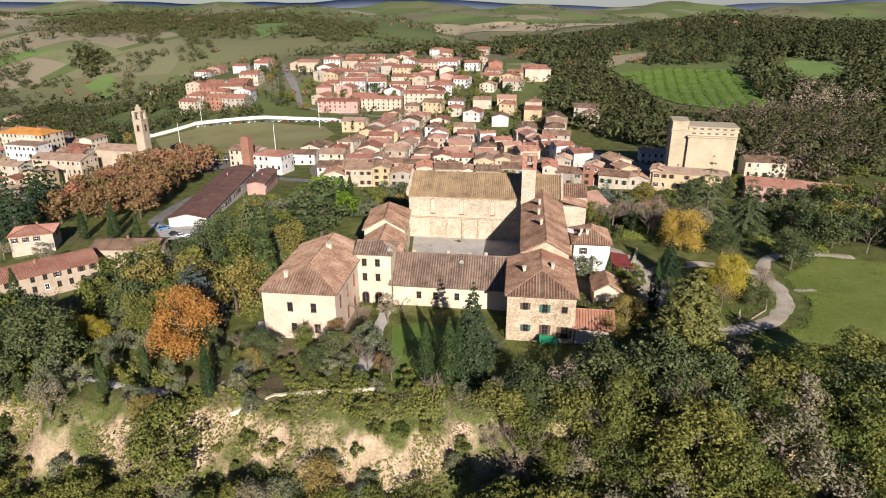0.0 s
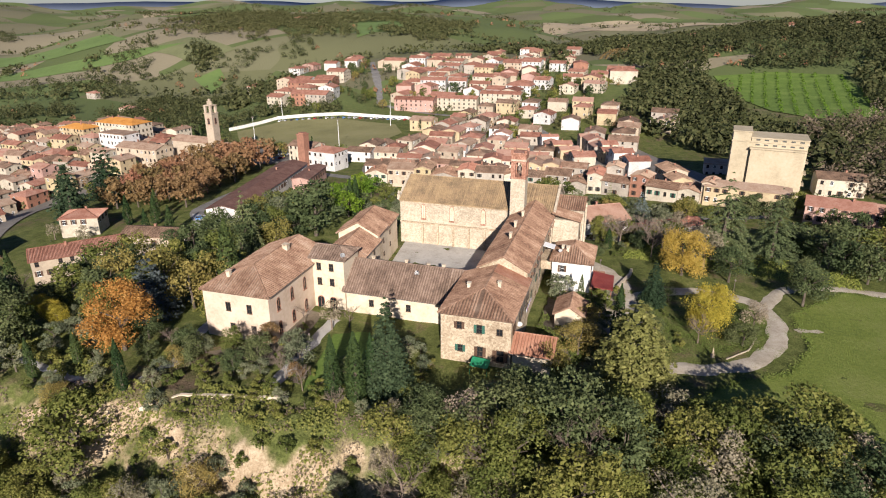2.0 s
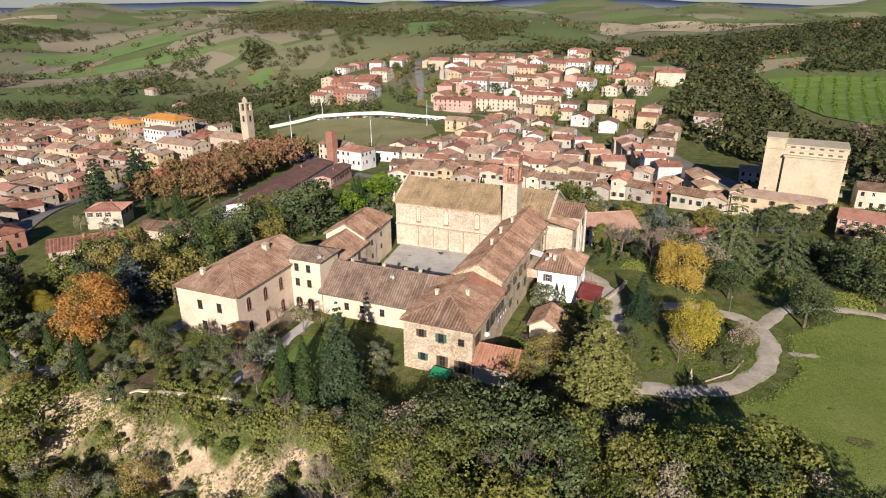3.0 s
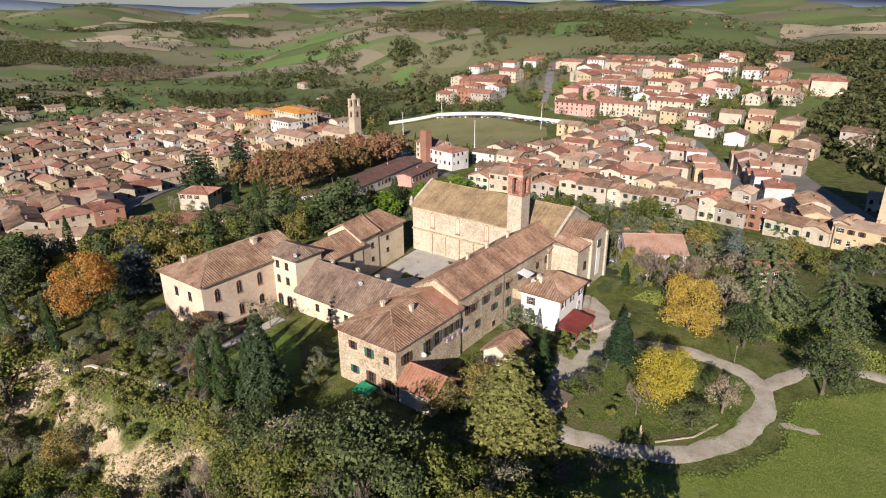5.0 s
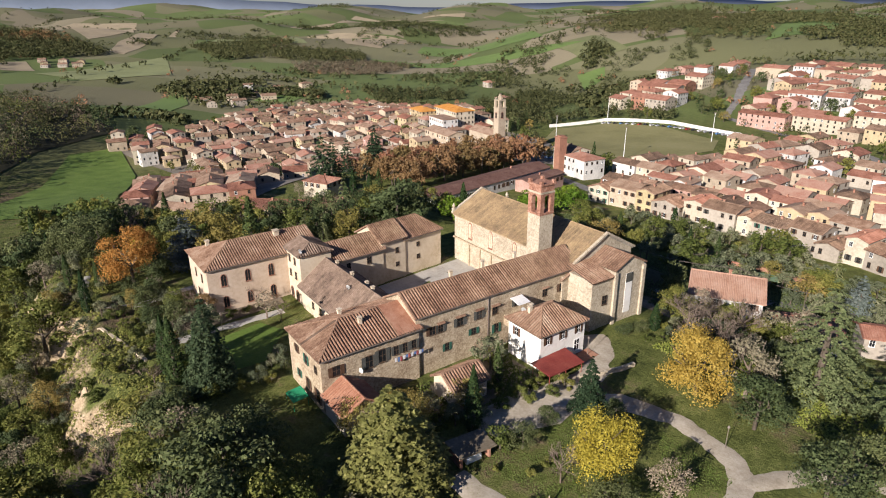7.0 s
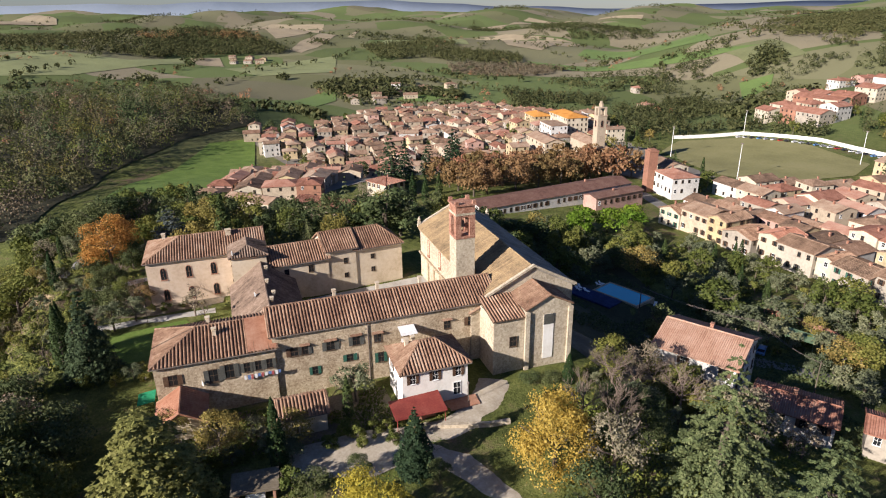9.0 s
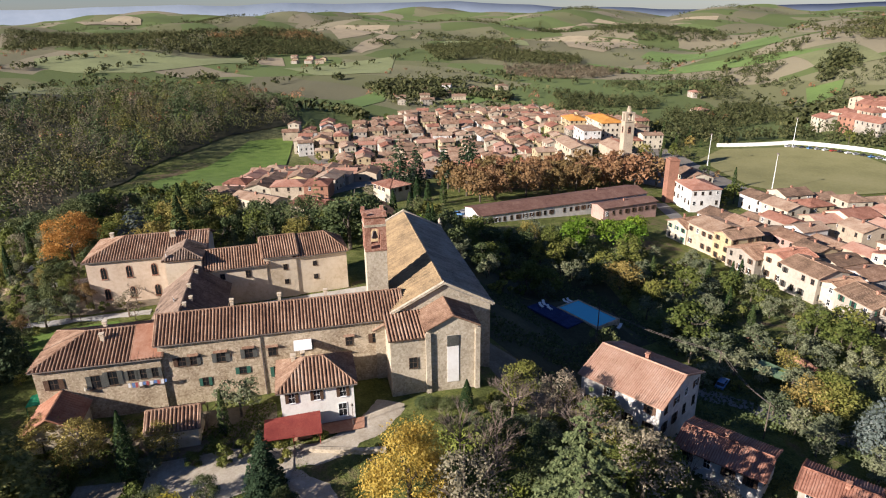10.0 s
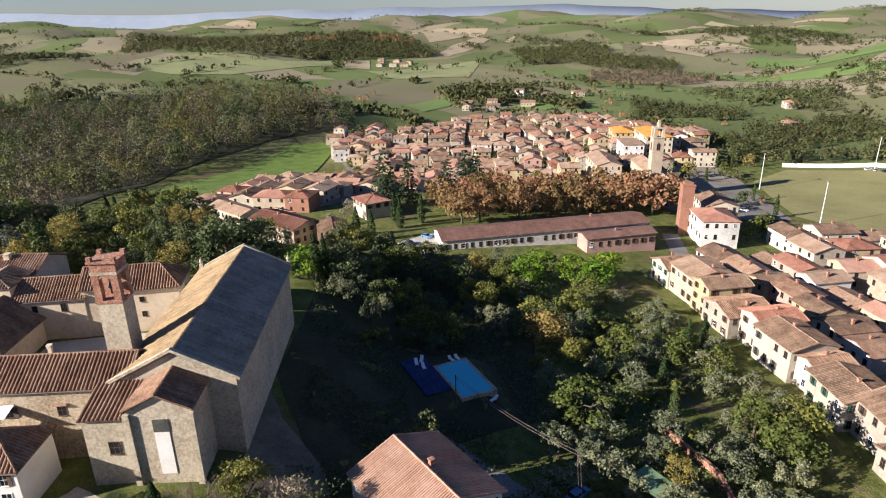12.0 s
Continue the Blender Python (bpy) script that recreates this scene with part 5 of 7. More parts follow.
def crown_cone(r, hgt, n, size, tiers=13, low=0.08, droop=0.25, round_=1.0, thin=1.0):
    """Tiered branches of a conifer."""
    out = []
    for t in range(tiers):
        f = t / (tiers - 1)
        z0, rt = hgt * (low + (1 - low) * f ** 1.05), r * (1 - f) ** round_ + 0.15
        nb = max(4, int(11 * (1 - f) + 4))
        m = max(6, int(n * (rt / r) ** 1.3 / tiers / nb * 2.0))
        for b_ in range(nb):
            a = 2 * np.pi * (b_ + rng.uniform(-.4, .4)) / nb
            s = rng.uniform(0.15, 1.0, m) ** 0.7
            L_ = rt * rng.uniform(0.8, 1.12)
            side = rng.normal(0, 0.16 * thin, m) * L_ * (0.4 + 0.6 * (1 - s)) * 1.2
            x, y = s * L_, side
            z = z0 - droop * L_ * s ** 2 + rng.normal(0, 0.12 * thin, m) * rt * 0.5 + 0.12 * L_ * s
            p = np.stack([x * np.cos(a) - y * np.sin(a), x * np.sin(a) + y * np.cos(a), z], 1)
            d = np.tile(np.array([np.cos(a) * 0.4, np.sin(a) * 0.4, 0.9]), (m, 1))
            out.append(leaves(p, d, size, 0.8))
    return np.concatenate(out)


def limb_mesh(hgt, r, crown_r, limbs=7, bare=False, depth=3, fork=0.35):
    """A tapered trunk with limbs; for bare trees the twigs too."""
    b_ = Bag()
    rs = random.Random(int(hgt * 100 + crown_r * 7 + limbs))
    top = Vector((rs.uniform(-.3, .3), rs.uniform(-.3, .3), hgt * (0.55 if not bare else 0.5)))
    mid = Vector((top.x * .3, top.y * .3, hgt * fork))
    b_.tube((0, 0, -0.6), mid, r, r * .75, 7)
    b_.tube(mid, top, r * .75, r * .45, 6)
    b_.f.append((7, 8, 14))
    b_.mi.append(0)

    def grow(a, d, ln, rad, lev, root):
        e = a + d * ln
        base = len(b_.v)
        b_.tube(a, e, rad, rad * .55, 4 if lev > 1 else 3)
        b_.f.append((root, base, base + 1))
        b_.mi.append(0)
        if lev <= 0:
            return
        for _ in range(4 if bare else 2):
            nd = (d + Vector((rs.uniform(-.7, .7), rs.uniform(-.7, .7), rs.uniform(-.15, .55)))).normalized()
            grow(a + d * ln * rs.uniform(.5, 1), nd, ln * rs.uniform(.5, .75), rad * .55, lev - 1, base + 1)
    for i in range(limbs):
        a = 2 * math.pi * i / limbs + rs.uniform(-.3, .3)
        d = Vector((math.cos(a), math.sin(a), rs.uniform(.5, 1.3))).normalized()
        grow(mid.lerp(top, rs.uniform(0, 1)), d, crown_r * rs.uniform(.45, .7), r * .45, depth if bare else 1, 14)
    return b_


PROTO = {}
# how many leaf sprays a crown has close to the camera's way, and far from it
CROWNS = [
    ("oak", 4, 10, 4.8, "oak", "broad", 3000, 0.50, (22, 0.02), "broad green tree with dense leafy crown", "oak_tree"),
    ("olive", 4, 5.5, 2.9, "olive", "broad", 1700, 0.34, (12, 0.15), "grey-green olive tree with airy crown", "olive_tree"),
    ("shrub", 4, 3, 2.0, "oak", "broad", 1000, 0.34, (8, 0.0), "dense rounded green garden shrub", "shrub"),
    ("holm", 3, 11, 5.4, "holm", "broad", 3600, 0.50, (24, 0.0), "dark evergreen holm oak with dense crown", "holm_oak"),
    ("bright", 3, 8, 4.6, "brightgreen", "broad", 2600, 0.5, (16, 0.1), "leafy tree with bright green crown", "tree"),
    ("yellow", 3, 8, 4.2, "yellow", "broad", 9000, 0.25, (40, 0.0), "round tree with bright yellow autumn leaves", "lime_tree"),
    ("amber", 2, 9, 4.3, "amber", "broad", 9000, 0.27, (38, 0.0), "round tree with amber autumn leaves", "lime_tree"),
    ("gold", 3, 9, 4.6, "gold", "broad", 3600, 0.36, (26, 0.02), "tree with golden autumn leaves", "lime_tree"),
    ("orange", 3, 11, 5.2, "orange", "broad", 8000, 0.32, (34, 0.08), "broad tree with orange autumn leaves", "plane_tree"),
    ("rust", 3, 11, 4.8, "rust", "broad", 2600, 0.52, (18, 0.2), "plane tree with thin rusty brown leaves", "plane_tree"),
    ("cypress", 3, 12, 1.2, "cypress", "column", 2400, 0.38, (), "slender dark green cypress", "cypress_tree"),
    ("thuja", 2, 15, 5.6, "thuja", "cone", 9000, 0.55, (18, 0.04, 0.35, 0.62), "broad olive-green conifer reaching to the ground", "conifer"),
    ("fir", 3, 17, 4.9, "fir", "cone", 7500, 0.62, (17, 0.05, 0.2, 0.85), "tall dark conical fir", "fir_tree"),
    ("dark", 2, 20, 6.4, "fir", "cone", 7000, 0.55, (13, 0.10, 0.2, 0.7, 0.6), "large dark green cedar with spreading branches", "cedar_tree"),
    ("cedar", 3, 18, 6.6, "cedar", "cone", 9500, 0.42, (12, 0.10, 0.34, 0.95, 0.42), "spreading green cedar with layered drooping branches", "cedar_tree"),
    ("blue", 3, 12, 5.0, "bluecedar", "cone", 4500, 0.5, (11, 0.1, 0.12, 0.8), "blue-grey cedar with layered branches", "cedar_tree"),
    ("bare", 3, 8, 3.4, None, "", 0, 0, (), "bare leafless tree with grey-brown twigs", "bare_tree"),
    ("grey", 3, 8, 3.7, "grey", "broad", 1500, 0.36, (14, 0.15), "half-bare tree with pale withered leaves", "tree"),
    ("pine", 2, 10, 5.0, "oak", "broad", 2600, 0.5, (14, 0.68), "umbrella pine with flat round crown", "umbrella_pine"),
]
for kind, count, hgt, r, leaf, form, n, size, extra, label, nm in CROWNS:
    for lod in (0, 1, 2):
        for i in range(count):
            bare = kind == "bare"
            k, sz = ((int(n * 1.22), size * 0.78), (int(n * 0.47), size * 1.2), (int(n * 0.2), size * 1.85))[lod]
            lb = limb_mesh(hgt, 0.16 if bare else hgt * 0.025 + 0.06, (r if form == "broad" or bare else r * 0.25) + i * .01, (9 if bare else 4) if lod == 0 else (5 if bare else 2), bare, (3 if lod == 0 else 2) if bare else 1, 0.22 if bare else 0.35)
            tm = lb.mesh("trunk", [M["twig" if kind in ("bare", "grey") else "bark"]])
            cm_ = None
            if form:
                q = crown_broad(r, hgt, k, sz, *extra) if form == "broad" else crown_column(r, hgt, k, sz) if form == "column" else crown_cone(r, hgt, k, sz, *extra)
                cm_ = leaf_mesh("crown", q, L[leaf])
            PROTO.setdefault((kind, lod), []).append((hgt, tm, cm_, label, nm))


def tree(kind, x, y, h, wide=1.0, group="", label="", sink=0.0):
    near_ = -75 < x < 115 and (48 < y < 112 or 40 < x < 95 and y < 182)
    hgt, tm, cm_, lab, nm = random.choice(PROTO[kind, 0 if near_ else 1 if y < 290 and x > -150 else 2])
    s = h / hgt
    t = new(nm)
    t.empty_display_size = 0.2
    t.matrix_basis = pose(x, y, H(x, y) - 0.15 - sink, 0, 0, random.uniform(0, 360)) @ Matrix.Diagonal((s * wide, s * wide, s, 1))
    tagged(t, label or lab, "shrub" if nm == "shrub" else "tree", group)
    part("trunk", tm, t)
    if cm_ is not None:
        part("crown", cm_, t)
    taken.append((x, y))
    return t


def copse(kinds, poly, n, hh, group, gap=3.0, wide=(0.9, 1.25)):
    xs, ys = [p[0] for p in poly], [p[1] for p in poly]
    done, tries = 0, 0
    while done < n and tries < n * 30:
        tries += 1
        x, y = random.uniform(min(xs), max(xs)), random.uniform(min(ys), max(ys))
        if not inside((x, y), poly) or inside((x, y), PITCH) or not free(x, y, gap):
            continue
        taken.pop()
        k = random.choices([a for a, b_ in kinds], [b_ for a, b_ in kinds])[0]
        tree(k, x, y, random.uniform(*hh) * (0.35 if k == "shrub" else 0.6 if k == "olive" else 1), random.uniform(*wide), group)
        done += 1


# trees one can tell apart
tree("orange", -45.3, 97.0, 15.5, 1.0, sink=1.8)
tree("blue", -48.5, 111, 13.5, 1.2)
for x, y in ((-61, 119), (-52, 121), (-42, 115), (-40, 122)):
    tree("gold", x, y, 11, 1.0, "lime trees beside the convent")
tree("fir", 5.0, 93.8, 17.0, 0.95)
tree("cypress", 1.0, 89.5, 13.0, 1.2)
tree("cypress", -2.8, 89.5, 12.0, 1.1)
tree("cypress", 2.6, 93.0, 11.0, 1.0)
tree("cypress", -37.5, 85.5, 10.0, 1.0)
tree("cypress", -54.6, 86.0, 8.0, 1.1)
tree("cypress", -50.0, 91.0, 7.0, 1.2)
tree("cypress", -37.3, 122.5, 18.0, 1.25)
tree("cypress", 43.5, 117.0, 12.0, 1.0)
tree("cypress", 37.0, 129.0, 8.0, 1.0)
for x, y in ((-72.5, 108), (-68, 106), (-64.4, 103.6)):
    tree("yellow", x, y, 5.0, 0.9, "rounded garden trees", label="small rounded yellow-green garden tree")
tree("thuja", 44.6, 101.5, 16.5, 1.4)
tree("yellow", 61.2, 124.0, 12.0, 0.85, sink=1.6)
tree("amber", 60.8, 150.0, 13.5, 1.0, sink=1.6)
tree("grey", 66.5, 155.0, 11.0, 1.0)
tree("cedar", 73.0, 166.5, 22.0, 1.1)
tree("cedar", 85.5, 168.0, 19.0, 1.15)
tree("fir", 52.0, 133.5, 10.0, 1.1)
tree("bare", 58.5, 118.5, 6.5, 1.1)
tree("holm", 66.5, 119.0, 4.5, 1.7, label="large clipped evergreen bush in the lawn")
tree("grey", 70.0, 125.5, 6.5, 1.0, label="small tree with pinkish withered leaves")
tree("holm", 83.5, 139.0, 10.0, 1.05)
tree("holm", 70.8, 148.5, 9.0, 1.15)
tree("holm", 85.5, 146.0, 8.5, 1.05)
tree("holm", 50.5, 120.0, 4.2, 1.3)
tree("shrub", 48.5, 117.6, 3.6, 1.1)
for x, y in ((55, 159), (58, 163), (62, 160)):
    tree("bare", x, y, 10, 1.0, "bare trees beside the lawn")
tree("bare", 48.5, 170.0, 8.5, 1.5)
tree("grey", 66.0, 181.0, 11.0, 1.1)
for x, y in ((53, 166), (57, 170), (62, 166), (66, 171), (60, 157)):
    tree("holm", x, y, 5.0, 1.3, "dark garden bushes below the lawn")
tree("bare", 56.0, 178.0, 10.0, 1.2)
tree("grey", 60.0, 182.0, 9.0)
tree("cypress", 45.0, 164.0, 6.0, 1.6)
tree("holm", 42.0, 158.5, 2.6, 1.6, label="clipped evergreen hedge bush")
tree("holm", 43.5, 161.5, 2.6, 1.5, label="clipped evergreen hedge bush")
tree("bare", 34.5, 126.5, 6.5, 1.3)
tree("olive", 33.0, 131.5, 6.5, 1.1)
tree("holm", 30.5, 199.0, 10.5, 0.8)
tree("blue", 62.0, 232.0, 10, 1.0)
tree("cedar", 52, 247, 12, 0.6)
tree("gold", 38.5, 238, 7, 0.9)
for x, y in ((-52, 243), (-53, 256), (-54, 268), (-58, 248), (-47, 262)):
    tree("bright", x, y, 9.5, 1.15, "bright green trees behind the school")
tree("gold", -60, 230, 9)
for x, y, h_ in ((-33.5, 163, 15.5), (-37, 168.5, 13.5)):
    tree("holm", x, y, h_, 1.25, "evergreen oaks behind the convent")
tree("olive", -47, 173, 8.0, 1.2)
tree("bright", -30, 181, 8.0, 1.2)
tree("cedar", -46, 150, 14, 0.8)
tree("cedar", -52, 158, 15, 0.8)
tree("cypress", -28.0, 183, 13, 1.0)
tree("cypress", -30.5, 185, 12, 1.0)
for x, y in ((-128.8, 212), (-123.5, 222), (-110, 196), (-104, 201), (-118, 213)):
    tree("cypress", x, y, 12, 1.3, "cypresses by the car park")
for x, y, h_ in ((-152, 211, 26), (-161, 222, 21), (-163, 249, 25), (-173, 256, 23), (-182, 244, 19)):
    tree("dark", x, y, h_, 1.0, "dark cedars below the old town")
for x, y in ((-133, 193), (-147, 195), (-126, 186)):
    tree("grey", x, y, 6.5, 1.1, "half-bare garden trees below the convent")
tree("bare", -74, 104, 11.0, 1.3)
tree("bare", -80, 110, 8.0, 1.2)
for i in range(36):
    tree("rust", -122 - (i % 4) * 10 - 1.1 * (i // 4) + random.uniform(-2, 2), 236 + 12.5 * (i // 4) + random.uniform(-3, 3), random.uniform(15, 19), 1.0, "plane trees in the town park", sink=2.6)
tree("pine", 167, 247, 9, 1.1)
for x, y in ((-171, 96), (-139, 103), (-122, 118), (-90, 120), (-98, 108)):
    tree("cypress", x, y, 13, 1.1, "cypresses on the western slope")
tree("gold", -120, 125, 9, 1.3)
tree("gold", -108, 132, 9, 1.3)
tree("holm", -19.6, 97.5, 6.5, 1.0)
tree("olive", -11.5, 97.0, 6.0, 1.1)
tree("olive", -14.0, 101.0, 5.5, 1.1)
tree("grey", -11.0, 112.0, 6.0, 1.0)
tree("bare", -17.0, 113.0, 6.0, 1.1)
tree("bare", -8.0, 113.5, 5.5, 1.1)
tree("bare", -37, 99, 5.0, 1.1)
tree("gold", -32.4, 92.7, 5.0, 0.7)
tree("rust", -10.5, 93.0, 4.0, 1.0)
tree("oak", -40.5, 77.0, 13.0, 1.2)
tree("holm", 34.0, 82.5, 14.0, 1.1)
tree("holm", 39.0, 79.0, 12.5, 1.1)
tree("oak", 28, 84, 9.5, 1.2)
tree("oak", 20, 80, 10.0, 1.2)
tree("holm", 63, 80, 10.5, 1.2)
tree("holm", 70, 76, 10.5, 1.2)
tree("holm", 78, 76, 11, 1.2)
tree("oak", -25, 99, 6.0, 0.8)
copse([("shrub", 5), ("olive", 1)], [(4.5, 96), (11, 97), (12, 108), (5, 106)], 9, (4, 6), "shrubs on the terrace lawn", 2.0)
copse([("holm", 5), ("cypress", 1), ("oak", 2)], [(-100, 72), (-72, 76), (-66, 100), (-84, 116), (-104, 100)], 26, (9, 13), "dark trees west of the crag", 3.6)

# woods and gardens, tree by tree where the camera passes
south = "trees on the wooded slope"
copse([("oak", 8), ("holm", 1.4), ("grey", 2.0), ("shrub", 2), ("bare", 1)], [(6, 56), (60, 54), (84, 70), (62, 90), (40, 92), (24, 90), (9, 84)], 100, (7, 12), south, 3.2, (1.0, 1.3))
copse([("oak", 6), ("holm", 0.4), ("grey", 1.5), ("shrub", 4), ("gold", 0.3)], [(-75, 52), (6, 56), (4, 71), (-40, 71), (-72, 74)], 70, (5, 8), south, 3.0, (1.0, 1.3))
copse([("shrub", 6), ("olive", 2), ("gold", 0.4), ("grey", 1)], [(-72, 74), (-40, 71), (8, 71), (10, 84), (-40, 84), (-70, 84)], 40, (4.5, 8), south, 2.6, (0.9, 1.3))
copse([("oak", 4), ("shrub", 4), ("grey", 1), ("holm", 2)], [(84, 70), (120, 60), (125, 92), (92, 88)], 20, (6, 10), south, 4.0)
copse([("olive", 5), ("shrub", 4), ("oak", 2), ("cypress", 1), ("holm", 2)], [(-100, 82), (-36, 86), (-36, 100), (-55, 108), (-100, 118)], 42, (5, 9), "trees of the convent garden", 3.6)
copse([("olive", 2), ("shrub", 5), ("bare", 1.5), ("holm", 0.8)], [(-34, 86), (8, 86), (8, 93), (-12, 96), (-30, 100), (-36, 96)], 40, (4.5, 7.5), "trees of the convent garden", 2.3)
copse([("shrub", 4), ("bare", 1), ("rust", 1)], [(-31, 100), (-16, 98), (-16, 112), (-22, 105)], 8, (4.5, 6.5), "trees of the convent garden", 2.3)
copse([("shrub", 5), ("olive", 2), ("gold", 1)], [(31, 102), (43, 108), (44, 119), (38, 122), (31, 117)], 20, (4, 7), "shrubs of the kitchen garden", 2.2)
copse([("shrub", 4), ("olive", 1)], [(41, 157), (50, 160), (53, 172), (43, 172)], 9, (4, 6), "shrubs beside the apse", 2.2)
copse([("shrub", 3), ("oak", 2), ("bare", 2), ("grey", 1)], [(44, 174), (66, 178), (68, 194), (54, 190), (46, 184)], 26, (5, 8), "trees beside the lawn", 2.6)
copse([("shrub", 4), ("holm", 1)], [(48, 110), (60, 116), (62, 134), (56, 137), (50, 132)], 7, (3.0, 4.5), "shrubs in the round lawn", 3.0)
copse([("holm", 4), ("oak", 3), ("olive", 1), ("cedar", 1)], [(-75, 112), (-38, 108), (-38, 160), (-62, 165)], 18, (7, 10), "trees west of the convent", 3.6)
copse([("oak", 3), ("holm", 4), ("cedar", 2), ("gold", 0.4), ("bare", 1)], [(-76, 112), (-60, 108), (-40, 135), (-36, 165), (-54, 172), (-64, 142)], 24, (6, 10), "trees west of the convent", 4.5)
copse([("holm", 1.5), ("oak", 3), ("olive", 5), ("shrub", 2)], [(-82, 190), (-30, 186), (0, 192), (-20, 235), (-45, 240), (-75, 240)], 95, (7, 10.5), "trees of the shaded garden", 3.2)
copse([("olive", 11), ("shrub", 5), ("oak", 1.2), ("gold", 0.2), ("cypress", 0.4)], [(-40, 236), (10, 226), (30, 214), (75, 222), (85, 240), (20, 272), (-38, 276)], 135, (7, 10), "olive grove below the terrace", 2.9, (1.0, 1.4))
copse([("shrub", 3), ("olive", 2), ("holm", 1)], [(52, 168), (70, 176), (68, 190), (54, 186)], 14, (6, 8), "trees beside the lawn", 3.0)
copse([("holm", 5), ("oak", 4), ("fir", 1), ("gold", 1), ("bare", 1)], [(98, 150), (140, 140), (190, 165), (185, 215), (150, 222), (100, 205), (90, 190), (97, 175)], 90, (8, 12), "trees of the park", 4.2)
copse([("oak", 3), ("shrub", 2), ("holm", 2), ("bare", 1)], [(60, 225), (150, 215), (180, 235), (100, 252)], 34, (6, 9), "trees by the silo", 5.0)
copse([("shrub", 1)], [(36, 124), (46, 124), (46, 142), (40, 142)], 10, (6, 8), "garden shrubs", 2.2)
copse([("oak", 3), ("holm", 2), ("cypress", 2), ("gold", 1)], [(-200, 95), (-125, 100), (-140, 140), (-200, 120)], 26, (8, 12), "trees on the western slope", 5)
copse([("cypress", 3), ("oak", 4), ("gold", 1), ("holm", 2)], [(-480, 200), (-200, 200), (-100, 330), (60, 400), (90, 520), (-60, 690), (-200, 700), (-230, 470), (-470, 450)], 90, (7, 11), "trees between the houses", 7.0)


copse([("oak", 4), ("cypress", 1), ("gold", 1), ("holm", 2)], [(-230, 545), (-130, 545), (60, 545), (95, 600), (50, 670), (-60, 700), (-150, 720), (-235, 640)], 60, (7, 11), "trees of the new quarter", 8.0)
# ---------- far woods ----------
def far_wood(name, pts, size, hgt, mat, label, quads=22, leaf=2.0, vary=0.3, shell=0.65):
    """A wood far off: one mesh of many leafy crowns."""
    quads, leaf = int(quads * 1.7), leaf * 0.95
    pts = np.asarray(pts, float)
    k = len(pts)
    z = height(pts[:, 0], pts[:, 1])
    s = rng.uniform(1 - vary, 1 + vary, k)
    d = sphere(k * quads).reshape(k, quads, 3)
    d[:, :, 2] = np.abs(d[:, :, 2])
    rad = size * s[:, None] * rng.uniform(shell, 1.08, (k, quads))
    c = np.empty((k, quads, 3))
    c[:, :, 0] = pts[:, 0, None] + d[:, :, 0] * rad
    c[:, :, 1] = pts[:, 1, None] + d[:, :, 1] * rad
    c[:, :, 2] = z[:, None] + hgt * s[:, None] * (0.25 + 0.75 * d[:, :, 2] * rng.uniform(shell + 0.05, 1.08, (k, quads)))
    q = leaves(c.reshape(-1, 3), d.reshape(-1, 3), leaf, 1.0)
    return tagged(new(name, leaf_mesh(name, q, mat)), label, "wood", kind="stuff")


CLEARING = [(-1033, -217), (-908, -83), (-657, 26), (-588, -36), (-605, -89)]
ORCHARD = [(165, 611), (215, 611), (257, 585), (255, 532), (235, 456), (196, 453), (178, 483), (167, 548)]
VINES = [(71, 711), (98, 860), (132, 860), (97, 696)]
GLADE = [(286, 566), (310, 583), (330, 565), (335, 535), (317, 510), (287, 515)]


SPACED = []


def scatter(poly, n, clump=0.0, keep=0.0, gap=0.0):
    xs, ys = [p[0] for p in poly], [p[1] for p in poly]
    out = []
    tries = 0
    while len(out) < n and tries < n * 40:
        tries += 1
        x, y = random.uniform(min(xs), max(xs)), random.uniform(min(ys), max(ys))
        if not inside((x, y), poly):
            continue
        if keep and noise.noise((x * clump, y * clump, 5)) < keep:
            continue
        if any(inside((x, y), q_) for q_ in (CLEARING, ORCHARD, VINES, GLADE)) or any((x - a) ** 2 + (y - b_) ** 2 < 170 for a, b_ in HOUSE_SPOTS):
            continue
        if gap:
            if any((x - a) ** 2 + (y - b_) ** 2 < gap * gap for a, b_ in SPACED):
                continue
            SPACED.append((x, y))
        out.append((x, y))
    return out


street_mat = rough_mat("town_paving", (0.13, 0.115, 0.095), (0.20, 0.18, 0.15), (0.28, 0.25, 0.21), 0.05, 0.6, 0.9, 0.2)
drape_area("town_paving", [(-440, 192), (-300, 202), (-255, 160), (-192, 132), (-155, 170), (-178, 205), (-205, 250), (-196, 320), (-120, 340), (-112, 380), (-196, 412), (-240, 420), (-330, 468), (-470, 448), (-485, 330)], street_mat, "grey-brown paved lanes of the old town", "pavement", 0.35, 8.0)
drape_area("town_paving", [(-62, 296), (62, 283), (98, 262), (104, 300), (78, 392), (28, 404), (-10, 420), (-78, 385), (-72, 330)], street_mat, "grey-brown paved yards behind the main street", "pavement", 0.05, 5.0)
FIELD = {k: rough_mat("field_" + k, tuple(v * .78 for v in c), c, tuple(v * 1.2 for v in c), 0.02, 0.22, 0.95, 0.3, 0.3) for k, c in (("green", (0.125, 0.185, 0.052)), ("pale", (0.215, 0.235, 0.105)), ("tan", (0.33, 0.27, 0.175)), ("olive", (0.155, 0.165, 0.075)))}
